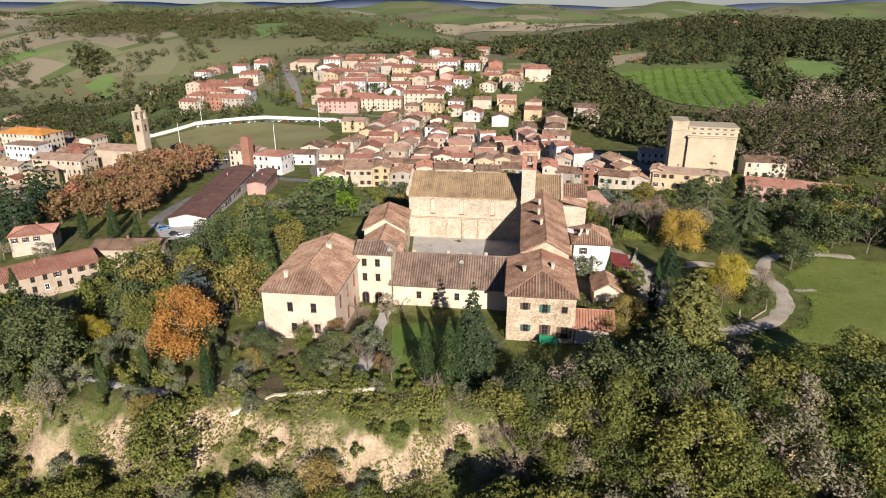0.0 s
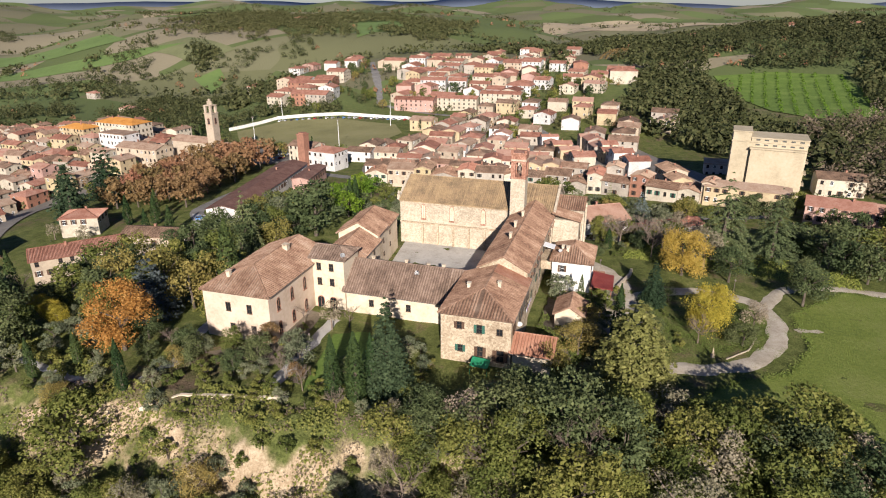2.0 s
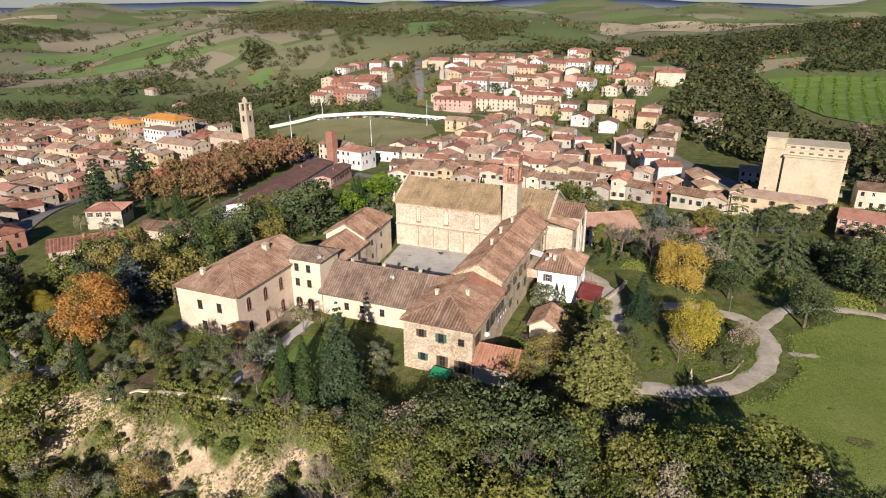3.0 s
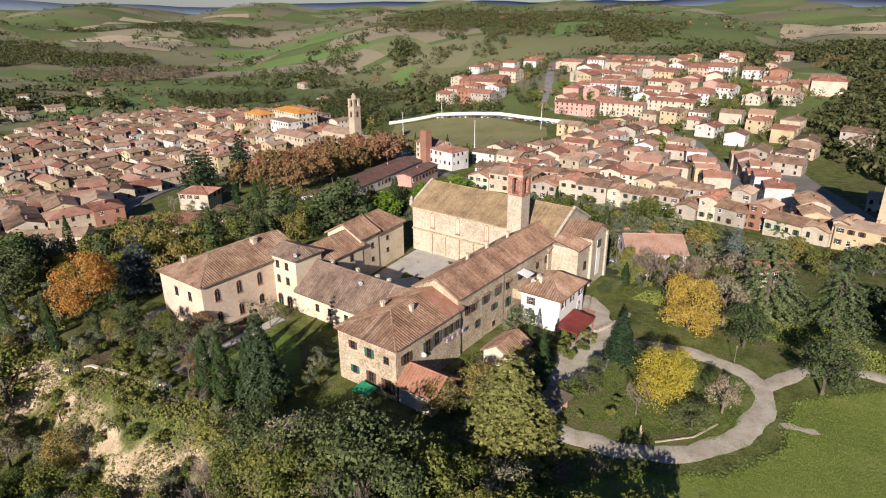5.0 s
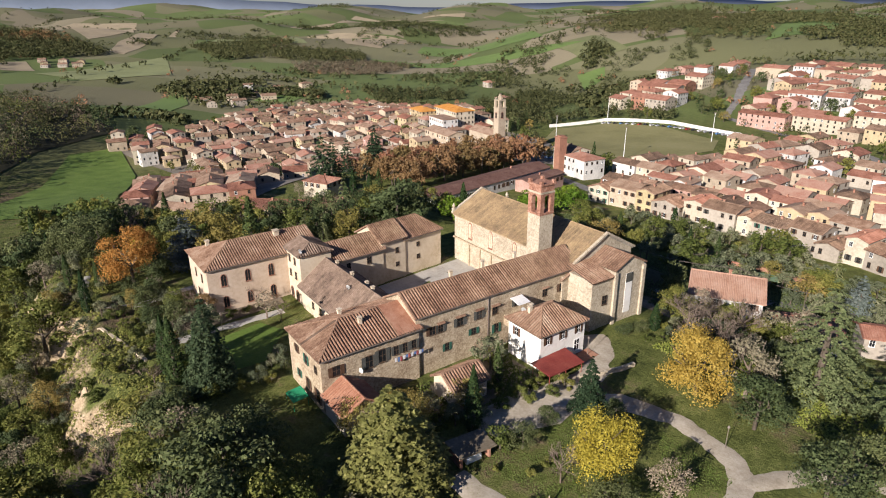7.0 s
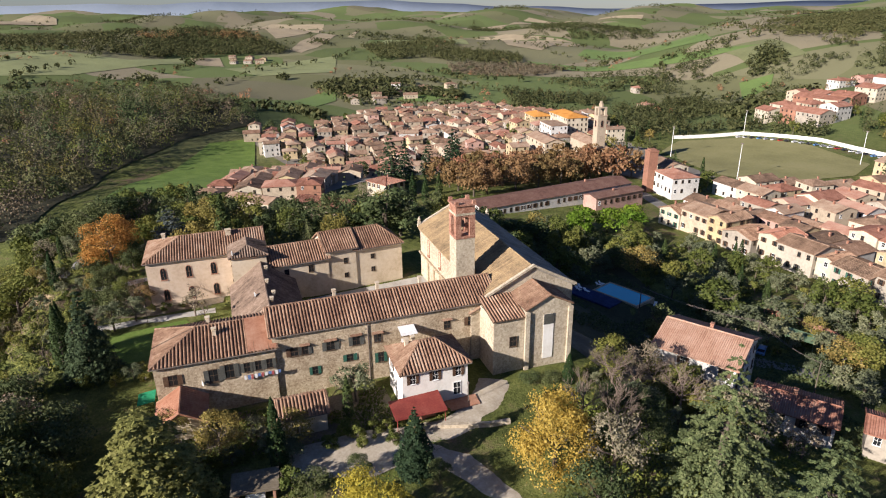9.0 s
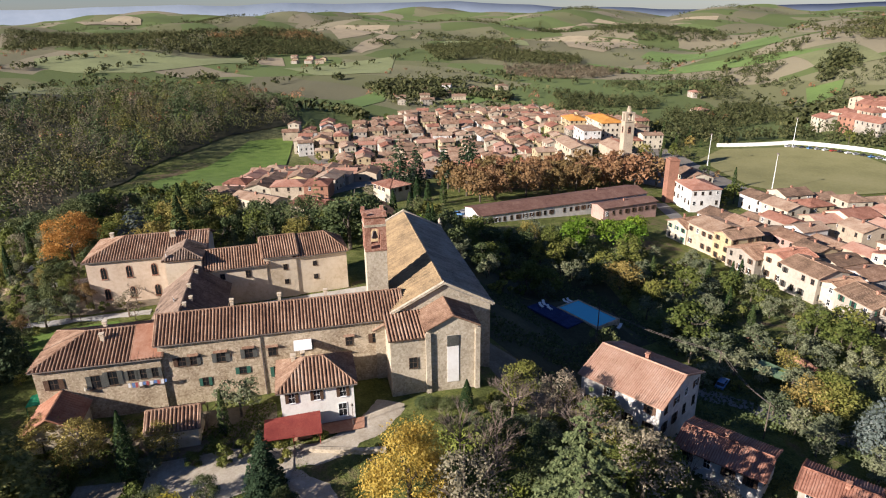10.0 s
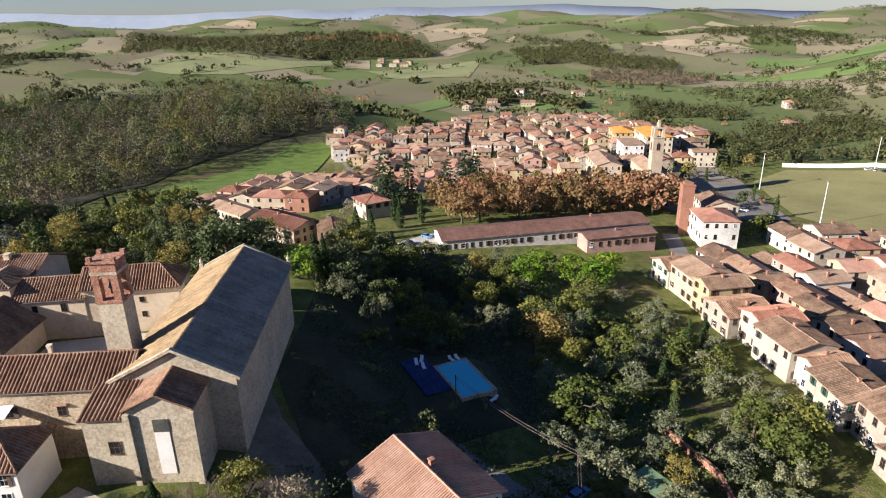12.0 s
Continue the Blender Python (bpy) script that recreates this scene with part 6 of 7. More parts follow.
for k, label, poly in (
        ("tan", "pale ploughed field on a far slope", [(-39, 3104), (487, 3081), (816, 2899), (481, 1823), (-29, 2226)]),
        ("green", "green hillside pasture", [(-493, 1477), (-400, 1506), (-264, 1391), (-212, 1287), (-234, 1121), (-252, 1035), (-267, 955), (-347, 1220)]),
        ("tan", "pale stubble field on a far slope", [(-1443, 2181), (-1626, 2893), (-1348, 2973), (-625, 1480), (-750, 1400), (-852, 1379)]),
        ("olive", "olive-coloured meadow", [(-609, 930), (-550, 977), (-467, 924), (-433, 900), (-470, 848), (-528, 886)]),
        ("green", "small green field", [(-443, 793), (-424, 829), (-395, 788), (-385, 732)]),
        ("green", "bright green valley field", [(-1149, 1115), (-802, 1119), (-683, 1006), (-813, 991), (-1067, 1025)]),
        ("tan", "dry stubble field", [(-1942, 1249), (-1895, 1342), (-1561, 1431), (-1160, 992), (-1238, 947)]),
        ("pale", "pale green rolling pasture", [(-1468, 705), (-2076, 1088), (-1362, 901), (-1295, 873), (-1425, 707)]),
        ("tan", "pale ploughed field on a far slope", [(-2141, 1197), (-2788, 2036), (-2304, 2358), (-2233, 2286), (-2655, 2163), (-2581, 1640)]),
        ("green", "long green valley field", [(-1042, 871), (-633, 942), (-535, 938), (-594, 892), (-826, 827)]),
        ("green", "green field beside the town", [(-654, 416), (-693, 459), (-703, 526), (-656, 503), (-605, 442)]),
        ("pale", "sunlit green rolling field", [(-1224, -149), (-1341, -54), (-1309, 40), (-1253, 123), (-1326, 224), (-1239, 218), (-1153, 103), (-1084, 32), (-1092, -70), (-1136, -134)]),
        ("tan", "narrow ploughed strip", [(-1320, 235), (-1323, 294), (-1198, 284), (-1221, 238)]),
        ("pale", "pale green valley field", [(-1127, 270), (-1269, 531), (-989, 439), (-1007, 313)]),
        ("tan", "pale ploughed field on a far slope", [(-3692, -457), (-4235, -269), (-3817, -151), (-3698, -147), (-3570, -392)]),
        ("tan", "pale ploughed field on a far slope", [(-2463, 538), (-2630, 682), (-2513, 868), (-1719, 596), (-1601, 474)]),
        ("tan", "pale ploughed field", [(-1402, 460), (-1556, 524), (-2117, 882), (-1984, 817), (-1519, 574), (-1349, 474)]),
        ("green", "green field below the old town", [(-668, 284), (-814, 390), (-666, 341), (-612, 300)]),
        ("olive", "olive terraces on the valley side", [(-1033, -217), (-908, -83), (-657, 26), (-588, -36), (-605, -89)]),
        ("green", "green clearing in the wood", [(286, 566), (310, 583), (330, 565), (335, 535), (317, 510), (287, 515)])):
    reach = min(math.hypot(x - 10, y - 130) for x, y in poly)
    drape_area("field", poly, FIELD[k], label, "field", 0.25 + reach * 0.0004, max(8.0, reach * 0.012))
# leaf litter with the shade between the crowns put into its colour
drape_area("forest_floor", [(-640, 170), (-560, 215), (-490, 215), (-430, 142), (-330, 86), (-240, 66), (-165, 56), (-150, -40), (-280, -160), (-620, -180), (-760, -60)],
           rough_mat("litter_in_shade", (0.02, 0.018, 0.01), (0.035, 0.035, 0.016), (0.06, 0.055, 0.028), 0.1, 1.0), "leaf-strewn floor of the valley wood, painted dark for shade", "ground", 0.6, 14.0)
HOUSE_SPOTS = [(o.location.x, o.location.y) for o in scene.objects if o.get("category") == "house" and o.location.y > 440]
VALLEY = [(-640, 170), (-560, 215), (-490, 215), (-430, 146), (-330, 90), (-240, 70), (-165, 60), (-150, -40), (-280, -160), (-620, -180), (-760, -60)]
far_wood("valley_wood", scatter(VALLEY, 240, 0.013, -0.25, 11.5), 8.6, 18, L["wood"], "dark mixed wood on the valley side", 120, 1.5, 0.5, 0.84)
far_wood("valley_wood", scatter(VALLEY, 150, 0.02, -0.02, 11), 8.4, 19, L["holm"], "dark evergreen oaks in the valley wood", 120, 1.5, 0.45, 0.84)
far_wood("valley_wood", scatter(VALLEY, 90, 0.02, -0.1, 11), 7.4, 17, L["oak"], "green oaks in the valley wood", 110, 1.4, 0.45, 0.84)
far_wood("valley_wood", scatter(VALLEY, 190, 0.016, -0.05, 9.5), 6.4, 18, L["brown"], "leafless brown trees in the valley wood", 90, 1.1, 0.4, 0.7)
far_wood("valley_wood", scatter([(-560, 160), (-420, 135), (-300, 72), (-240, 20), (-400, -20), (-640, 60)], 110, 0.02, -0.05, 8.0), 5.2, 18, L["grey"], "bare grey poplars in the valley wood", 90, 0.9, 0.3, 0.7)
far_wood("valley_wood", scatter([(-600, 160), (-420, 130), (-300, 60), (-260, 20), (-600, 80)], 30, 0.0, 0.0, 8.0), 5.8, 17, L["gold"], "golden autumn trees in the valley wood", 110, 1.0)
far_wood("town_wood", scatter([(-440, 470), (-230, 440), (-215, 510), (-90, 520), (-230, 540), (-250, 640), (-420, 700), (-620, 560)], 750, 0.012, -0.1), 4.5, 9, L["wood"], "mixed green wood beyond the football ground", 24, 1.9)
far_wood("hill_wood", scatter([(70, 470), (130, 330), (240, 260), (420, 300), (520, 600), (460, 900), (120, 980), (-100, 860), (40, 800), (110, 640)], 3500, 0.007, -0.2), 5.0, 10, L["wood"], "dense mixed wood on the hills beyond the town", 17, 3.0)
far_wood("hill_wood", scatter([(-760, 1120), (-560, 1010), (-300, 1060), (-150, 950), (-100, 1150), (-300, 1380), (-650, 1400)], 1700, 0.004, -0.25), 6, 10, L["wood"], "dense wood on a rounded hill", 16, 2.8)
far_wood("hill_wood", scatter([(-1500, -267), (-1900, -330), (-2100, -150), (-1980, -20), (-1620, 90), (-1320, 135), (-1293, -29), (-1408, -144)], 1100), 8, 15, L["wood"], "dark wood on a rounded hill", 18, 3.4, 0.4)
far_wood("hill_wood", scatter([(-1301, 130), (-1500, 180), (-1700, 280), (-1631, 421), (-1442, 441), (-1363, 451), (-1347, 321)], 850), 8, 15, L["wood"], "brown-green wood on a rounded hill", 18, 3.4, 0.4)
far_wood("hill_wood", scatter([(-1590, 140), (-1500, 200), (-1640, 400), (-1480, 430)], 160), 7, 15, L["rust"], "brown autumn trees of a hill wood", 18, 3.0, 0.4)
far_wood("hill_wood", scatter([(-2066, 1288), (-2300, 1500), (-2244, 2000), (-1626, 1747), (-1513, 1686), (-1595, 1484), (-1693, 1343), (-1901, 1390)], 1300, 0.004, -0.2), 9, 14, L["wood"], "dark wood on a far ridge", 14, 4.2, 0.4)
far_wood("hill_wood", scatter([(-1436, 646), (-1420, 801), (-1254, 887), (-1152, 941), (-1010, 833), (-1075, 658), (-1173, 590)], 800, 0.006, -0.2), 7, 12, L["wood"], "low dark wood along the valley floor", 18, 3.0, 0.4)
far_wood("valley_scrub", scatter([(-1000, 665), (-989, 818), (-835, 822), (-778, 692), (-900, 624)], 420), 5, 9, L["brown"], "leafless brown poplar plantation", 20, 2.2, 0.3)
far_wood("hill_wood", scatter([(-596, 1064), (-668, 1300), (-600, 1400), (-439, 1347), (-318, 1113), (-270, 938), (-391, 934), (-522, 971)], 520, 0.012, -0.25), 6, 11, L["wood"], "olive groves and wood on a rounded hill", 26, 2.2, 0.4)
far_wood("hedgerow_trees", scatter([(-720, 690), (-300, 640), (-250, 760), (-330, 930), (-640, 1000)], 380, 0.016, 0.02), 5, 9, L["wood"], "hedgerows and trees between green fields", 30, 1.9, 0.45)
far_wood("silo_scrub", scatter([(150, 254), (142, 288), (172, 400), (175, 440), (233, 445), (290, 425), (240, 330), (192, 262)], 260, 0.03, -0.2), 3.8, 8, L["brown"], "brown leafless scrub and trees behind the silo", 40, 1.3, 0.4, 0.8)
far_wood("silo_scrub", scatter([(160, 262), (150, 290), (185, 420), (285, 420), (240, 330), (192, 262)], 240), 4.4, 9, L["wood"], "dark green trees behind the silo", 50, 1.5, 0.4, 0.8)
far_wood("silo_scrub", scatter([(215, 440), (260, 430), (300, 430), (280, 500), (250, 470)], 26), 4.6, 15, L["grey"], "pale bare poplars above the silo", 60, 1.1, 0.3, 0.8)
far_wood("hill_wood", scatter([(129, 690), (172, 627), (264, 595), (316, 600), (345, 560), (400, 560), (430, 650), (360, 690), (290, 760), (150, 860)], 520, 0.01, -0.3), 5.4, 12, L["wood"], "green woodland trees above the orchard", 34, 2.0, 0.45, 0.8)
VALE = [(-1250, 500), (-420, 500), (-420, 760), (-560, 1000), (-800, 1250), (-1250, 1250)]
pts = []
while len(pts) < 13000:
    a, r_ = random.uniform(math.radians(60), math.radians(215)), 520 + 3400 * random.random() ** 1.5
    x, y = r_ * math.cos(a), 150 + r_ * math.sin(a)
    v = noise.noise((x * 0.0019, y * 0.0030, 9)) + 0.22 * noise.noise((x * 0.009, y * 0.012, 3))
    ln = abs(noise.noise((x * 0.0035, y * 0.005, 17)))
    if (v > 0.30 and not inside((x, y), VALE) or ln < 0.012) and not any((x - a_) ** 2 + (y - b_) ** 2 < 250 for a_, b_ in HOUSE_SPOTS):
        pts.append((x, y))
far_wood("country_wood", pts, 7.5, 11, L["wood"], "scattered woods and hedgerows across the far fields", 6, 5.0)
pts = []
while len(pts) < 350:
    a, r_ = random.uniform(math.radians(60), math.radians(215)), 450 + 1300 * random.random()
    x, y = r_ * math.cos(a), 150 + r_ * math.sin(a)
    if noise.noise((x * 0.006, y * 0.008, 31)) > 0.2:
        pts.append((x, y))
far_wood("country_wood", pts, 4.0, 7, L["rust"], "brown autumn trees scattered across the fields", 16, 2.2)
rows = [(150 + 9 * i + 0.25 * 8 * j, 460 + 8 * j - 2 * i) for i in range(14) for j in range(20)]
rows = [p_ for p_ in rows if inside(p_, ORCHARD)]
far_wood("orchard", rows, 1.5, 2.6, L["brightgreen"], "rows of young trees in a hillside field", 16, 1.0)
rows = [(72 + 5.5 * i + 1.2 * j, 705 + 7 * j) for i in range(6) for j in range(22)]
rows = [p_ for p_ in rows if inside(p_, VINES)]
far_wood("vineyard", rows, 1.6, 2.0, L["rust"], "rows of brown autumn vines", 12, 1.4)

spots = np.array(taken)
pts = [(random.uniform(-480, 110), random.uniform(195, 740)) for _ in range(9000)]
pts = [p_ for p_ in pts if (p_[0] - 40) ** 2 + (p_[1] - 130) ** 2 > 300 ** 2 and not inside(p_, PITCH) and 6.5 < np.min(np.hypot(spots[:, 0] - p_[0], spots[:, 1] - p_[1])) < 13]
far_wood("garden_trees", pts[:420], 2.6, 7, L["wood"], "green garden trees between the town houses", 26, 1.3, 0.45)
far_wood("garden_trees", pts[420:560], 1.3, 11, L["cypress"], "slim cypresses between the town houses", 26, 1.0, 0.3)
far_wood("garden_trees", pts[560:640], 2.6, 7, L["rust"], "brown autumn trees between the town houses", 26, 1.1, 0.4)

# ---------- paths, lawns, yards ----------
drape("gravel_path", [(48, 109), (55, 109), (62, 110), (68, 113), (73, 120), (76, 130), (76, 137), (70, 141), (60, 142), (52, 139), (46, 134), (44, 127), (42, 121)], 4.3, M["gravel"], "pale winding gravel drive round the lawn", "path", 0.10)
drape("gravel_path", [(75, 136), (82, 148), (92, 151), (105, 149)], 3.4, M["gravel"], "pale gravel path leading to the park", "path", 0.11)
drape("gravel_path", [(44, 127), (45, 134), (47, 142), (43, 151), (38, 154)], 5.5, M["gravel"], "wide gravel forecourt beside the white house", "path", 0.12)
drape_area("forecourt", [(40, 119), (46, 118), (51, 128), (50, 137), (44, 138), (41, 130)], M["gravel"], "pale gravel forecourt by the sheds", "pavement", 0.24)
drape("lane", [(-98, 212), (-113, 232), (-113, 262), (-109, 300), (-108, 314)], 6.0, M["asphalt"], "asphalt lane between school and plane trees", "road", 0.12)
drape("lane", [(22, 203), (32, 209), (44, 219), (58, 229), (80, 236), (110, 240)], 5.0, M["asphalt"], "narrow asphalt lane behind the house", "road", 0.12)
drape_area("yard", [(26, 108), (33, 106), (38, 112), (40, 120), (41, 136), (31, 137), (29, 122)], M["earth"], "bare earth yard beside the long wing", "ground", 0.09)
drape_area("yard", [(-31, 99), (-17, 97), (-15, 104), (-15, 118), (-19, 119), (-20, 106)], M["earth"], "bare earth forecourt before the dormitory", "ground", 0.09)
drape_area("terrace", [(39.4, 138.6), (42.6, 138.2), (43.4, 148.4), (40.6, 149.0)], M["terracotta"], "red clay-tiled terrace beside the white house", "pavement", 0.3)
drape_area("courtyard", [(-8, 133), (18, 130), (21, 160), (-8, 162)], M["paving"], "pale paved cloister court", "pavement", 0.08)
drape("garden_path", [(-36, 112), (-36, 103), (-33, 95), (-36, 88)], 3.0, M["paving"], "pale garden path beside the dormitory", "path", 0.08)
drape("garden_path", [(-12, 116), (-13, 106), (-14, 97), (-14, 92)], 3.0, M["paving"], "pale garden path to the entrance", "path", 0.09)
drape("garden_path", [(-80, 100), (-66, 93), (-55, 89), (-44, 86)], 1.8, M["paving"], "narrow garden path along the terrace", "path", 0.08)
drape_area("car_park", [(-112, 228), (-100, 210), (-86, 202), (-82, 210), (-88, 222)], M["paving"], "pale paved car park by the school", "pavement", 0.15)
# near-black sheet that paints the shade north of the church onto the ground
drape_area("garden_ground", [(-62, 188), (-20, 182), (12, 176), (44, 185), (36, 200), (24, 203), (18, 222), (-20, 234), (-62, 228)], rough_mat("garden_shade", (0.026, 0.025, 0.013), (0.046, 0.046, 0.021), (0.075, 0.072, 0.036), 0.15, 1.5), "garden ground behind the church, its shade painted dark", "ground", 0.07)
drape_area("drive", [(48.1, 173.7), (46.0, 185.2), (34.4, 183.8), (24.6, 177.8), (14.9, 174.7), (31.6, 173.0)], M["earth"], "dark earth drive beside the church", "ground", 0.1)
drape_area("bare_patch", [(77.8, 126.9), (79.0, 127.7), (81.0, 127.3), (82.6, 127.9), (83.4, 126.9), (82.2, 126.2), (80.6, 126.4), (78.9, 125.7)], M["gravel"], "bare sandy patch in the meadow", "ground", 0.16)
lawn_mat = rough_mat("lawn", (0.07, 0.11, 0.02), (0.11, 0.175, 0.03), (0.16, 0.22, 0.05), 0.12, 1.5, 0.95, 0.8, 0.15)
drape_area("lawn", [(-9, 90), (2, 91), (4, 104), (-4, 112), (-10, 110)], lawn_mat, "green terrace lawn before the refectory", "lawn", 0.1)
meadow_mat = rough_mat("meadow", (0.095, 0.125, 0.022), (0.165, 0.205, 0.038), (0.235, 0.25, 0.075), 0.09, 1.3, 0.95, 0.9, 0.25)
drape_area("meadow", [(50, 96), (62, 106), (72, 110), (79, 120), (80, 134), (95, 148), (150, 138), (190, 110), (150, 84), (95, 86), (68, 92)], meadow_mat, "sunlit green meadow beside the drive", "meadow", 0.08, 3.0)
drape_area("valley_field", [(-197, 132), (-235, 88), (-297, 99), (-334, 126), (-420, 160), (-432, 198), (-333, 179), (-263, 150)], lawn_mat, "bright green valley field", "field", 0.5, 10)
drape_area("hill_field", ORCHARD, lawn_mat, "bright green field with rows of young trees", "field", 0.6, 10)
wall_line("garden_wall", [(-34, 84), (-20, 86.5), (-10, 88)], 0.6, 0.5, M["plaster"], "low pale terrace wall", "wall")

# swimming pool behind the church
pl = thing("swimming_pool", 1.2, 206.0, 11.25, 14.5, "turquoise swimming pool with dark blue terrace and white loungers", "pool")
b = Bag()
for x0, y0, x1, y1 in ((-.5, -.5, 12.7, 0), (-.5, 6.5, 12.7, 7.0), (-.5, 0, 0, 6.5), (12.2, 0, 12.7, 6.5)):
    b.box(x0, y0, -1.6, x1, y1, 0.06)
part("coping", b.mesh("coping", [M["stone"]]), pl, "pale stone pool coping")
b = Bag()
b.box(0, 0, -0.3, 12.2, 6.5, 0.0)
wm, wnt, wb = nodes_of("pool_water")
wb.inputs["Base Color"].default_value = (0.02, 0.47, 0.60, 1)
wb.inputs["Roughness"].default_value = 0.2
bumped(wnt, wb, noise_tex(wnt, place(wnt), 2.0), 0.1, 0.05)
part("water", b.mesh("water", [wm]), pl, "still turquoise water")
b = Bag()
b.box(-5.0, -5.8, -1.3, 8.5, -.55, -0.02)
part("terrace", b.mesh("terrace", [rough_mat("blue_terrace", (0.01, 0.015, 0.05), (0.02, 0.035, 0.11), (0.05, 0.07, 0.16), 0.5, 3)]), pl, "dark blue terrace beside the water")
b = Bag()
b.box(-.35, -.95, .28, .35, .5, .36)
b.slab([(-.35, .5, .36), (.35, .5, .36), (.35, 1.0, .8), (-.35, 1.0, .8)], .07)
for lx, ly in ((-.3, -.85), (.3, -.85), (-.3, .45), (.3, .45)):
    b.box(lx - .03, ly - .03, 0, lx + .03, ly + .03, .28)
LOUNGER = b.mesh("sun_lounger", [M["white"]])
for x_, y_, a_ in ((-3.6, -1.7, 60), (-3.0, -3.1, 75), (-.9, -2.4, 80), (-2.0, 4.4, 100), (-2.2, 5.9, 95), (13.8, 5.6, 20)):
    ob = tagged(new("sun_lounger", LOUNGER), "white sun lounger with raised back by the pool", "lounger", "loungers by the pool")
    zz_ = -.02 if y_ < 0 else H(*(pl.matrix_basis @ Vector((x_, y_, 0))).xy) - 11.25 + .02
    ob.matrix_basis = pl.matrix_basis @ pose(x_, y_, zz_, 0, 0, a_)

# meadow statue on its plinth
st = Bag()
st.box(-.45, -.45, -.4, .45, .45, .7)
st.tube((0, 0, .7), (0, 0, 1.5), .32, .24, 10)
st.tube((0, 0, 1.5), (0, 0, 1.95), .24, .13, 10)
st.tube((0, 0, 1.95), (0, 0, 2.3), .15, .1, 10)
sta = tagged(new("statue", st.mesh("statue", [M["plaster"]])), "small white stone statue on a plinth in the lawn", "statue")
sta.matrix_basis = pose(60.2, 114.0, H(60.2, 114)) @ Matrix.Diagonal((0.62, 0.62, 0.8, 1))
hut = thing("garden_hut", 47.6, 110.6, H(47, 113), 78, "low open-fronted red brick shelter with flat grey-brown roof", "hut")
for u in (0.0, 4.6):
    b = Bag()
    b.box(u, 0, -.6, u + .35, 3.2, 2.2)
    part("end_wall", b.mesh("end_wall", [M["tile_red"]]), hut)
b = Bag()
b.box(.35, 2.9, -.6, 4.6, 3.2, 2.2)
part("back_wall", b.mesh("back_wall", [M["brick"]]), hut)
b = Bag()
b.box(-.5, -.7, 2.2, 5.5, 3.6, 2.36)
b.box(-.5, -.7, 2.36, 5.5, -.6, 2.44)
part("roof", b.mesh("roof", [M["earth"]]), hut)
b = Bag()
b.box(1.2, .3, -.1, 3.6, 1.5, 1.0)
b.box(1.4, .4, 1.0, 2.6, 1.4, 1.45)
tub = tagged(new("water_tank", b.mesh("water_tank", [M["white"]])), "white plastic tank under the brick shelter", "tank")
tub.matrix_basis = hut.matrix_basis.copy()


# low growth over the garden, the slope and the meadow edge
def low_growth(name, poly, n, size, mat, label, up=0.25, keep=-1.0, fq=0.08):
    xs, ys = [p[0] for p in poly], [p[1] for p in poly]
    out = []
    while len(out) < n:
        x, y = random.uniform(min(xs), max(xs)), random.uniform(min(ys), max(ys))
        if inside((x, y), poly) and not (-5 < x < 17 and 199 < y < 219) and not (name == "undergrowth" and -72 < x < 8 and 72 < y < 81 and noise.noise((x * .11, y * .2, 7)) < -.12) and noise.noise((x * fq, y * fq, 4)) > keep:
            out.append((x, y))
    out = np.array(out)
    z = height(out[:, 0], out[:, 1]) + rng.uniform(0.05, up, len(out))
    c = np.stack([out[:, 0], out[:, 1], z], 1)
    q = leaves(c, np.tile(np.array([0.2, -0.6, 0.9]), (len(c), 1)), size, 0.9)
    return tagged(new(name, leaf_mesh(name, q, mat)), label, "undergrowth", kind="stuff")


low_growth("undergrowth", [(-100, 55), (90, 55), (120, 80), (60, 95), (40, 92), (8, 92), (-36, 88), (-100, 112)], 40000, 0.46, L["oak"], "tangled green undergrowth on the slope", 0.8, -0.02)
low_growth("undergrowth", [(-75, 68), (8, 66), (8, 86), (-75, 86)], 9000, 0.30, L["brown"], "dry brown-coloured brush on the crag", 0.7, -0.05, 0.12)
low_growth("grass_tufts", [(50, 96), (62, 106), (72, 110), (79, 120), (80, 134), (95, 148), (150, 138), (170, 110), (150, 84), (95, 86), (68, 92)], 48000, 0.19, L["grass"], "rough tufts of meadow grass", 0.16, -1.0)
low_growth("undergrowth", [(-82, 186), (20, 180), (60, 176), (85, 240), (20, 268), (-80, 250)], 32000, 0.55, L["holm"], "dark low growth in the shaded garden", 0.7, -0.1)
low_growth("undergrowth", [(-110, 112), (-38, 100), (-38, 170), (-80, 190)], 18000, 0.45, L["oak"], "green low growth west of the convent", 0.6, -0.1)
low_growth("undergrowth", [(36, 108), (50, 112), (72, 118), (74, 136), (60, 138), (40, 140), (36, 122)], 12000, 0.16, L["grass"], "low garden plants and grass round the lawn", 0.12, -0.05)
low_growth("undergrowth", [(48, 158), (100, 150), (110, 200), (60, 190)], 18000, 0.4, L["grass"], "green low growth beside the park", 0.5, -0.1)

low_growth("undergrowth", [(26, 106), (34, 104), (40, 112), (41, 136), (31, 137), (29, 122)], 5000, 0.36, L["oak"], "tangled kitchen garden plants", 0.6, -0.05, 0.2)

low_growth("grass_tufts", [(50, 107.6), (62, 108.6), (70, 112.5), (77, 121), (78.6, 137), (70, 143.5), (70, 138.6), (73.6, 136.5), (73.6, 131), (70.6, 121), (66, 115), (60, 112), (50, 111)], 1300, 0.14, L["grass"], "grass creeping over the gravel drive", 0.10, 0.08, 0.3)

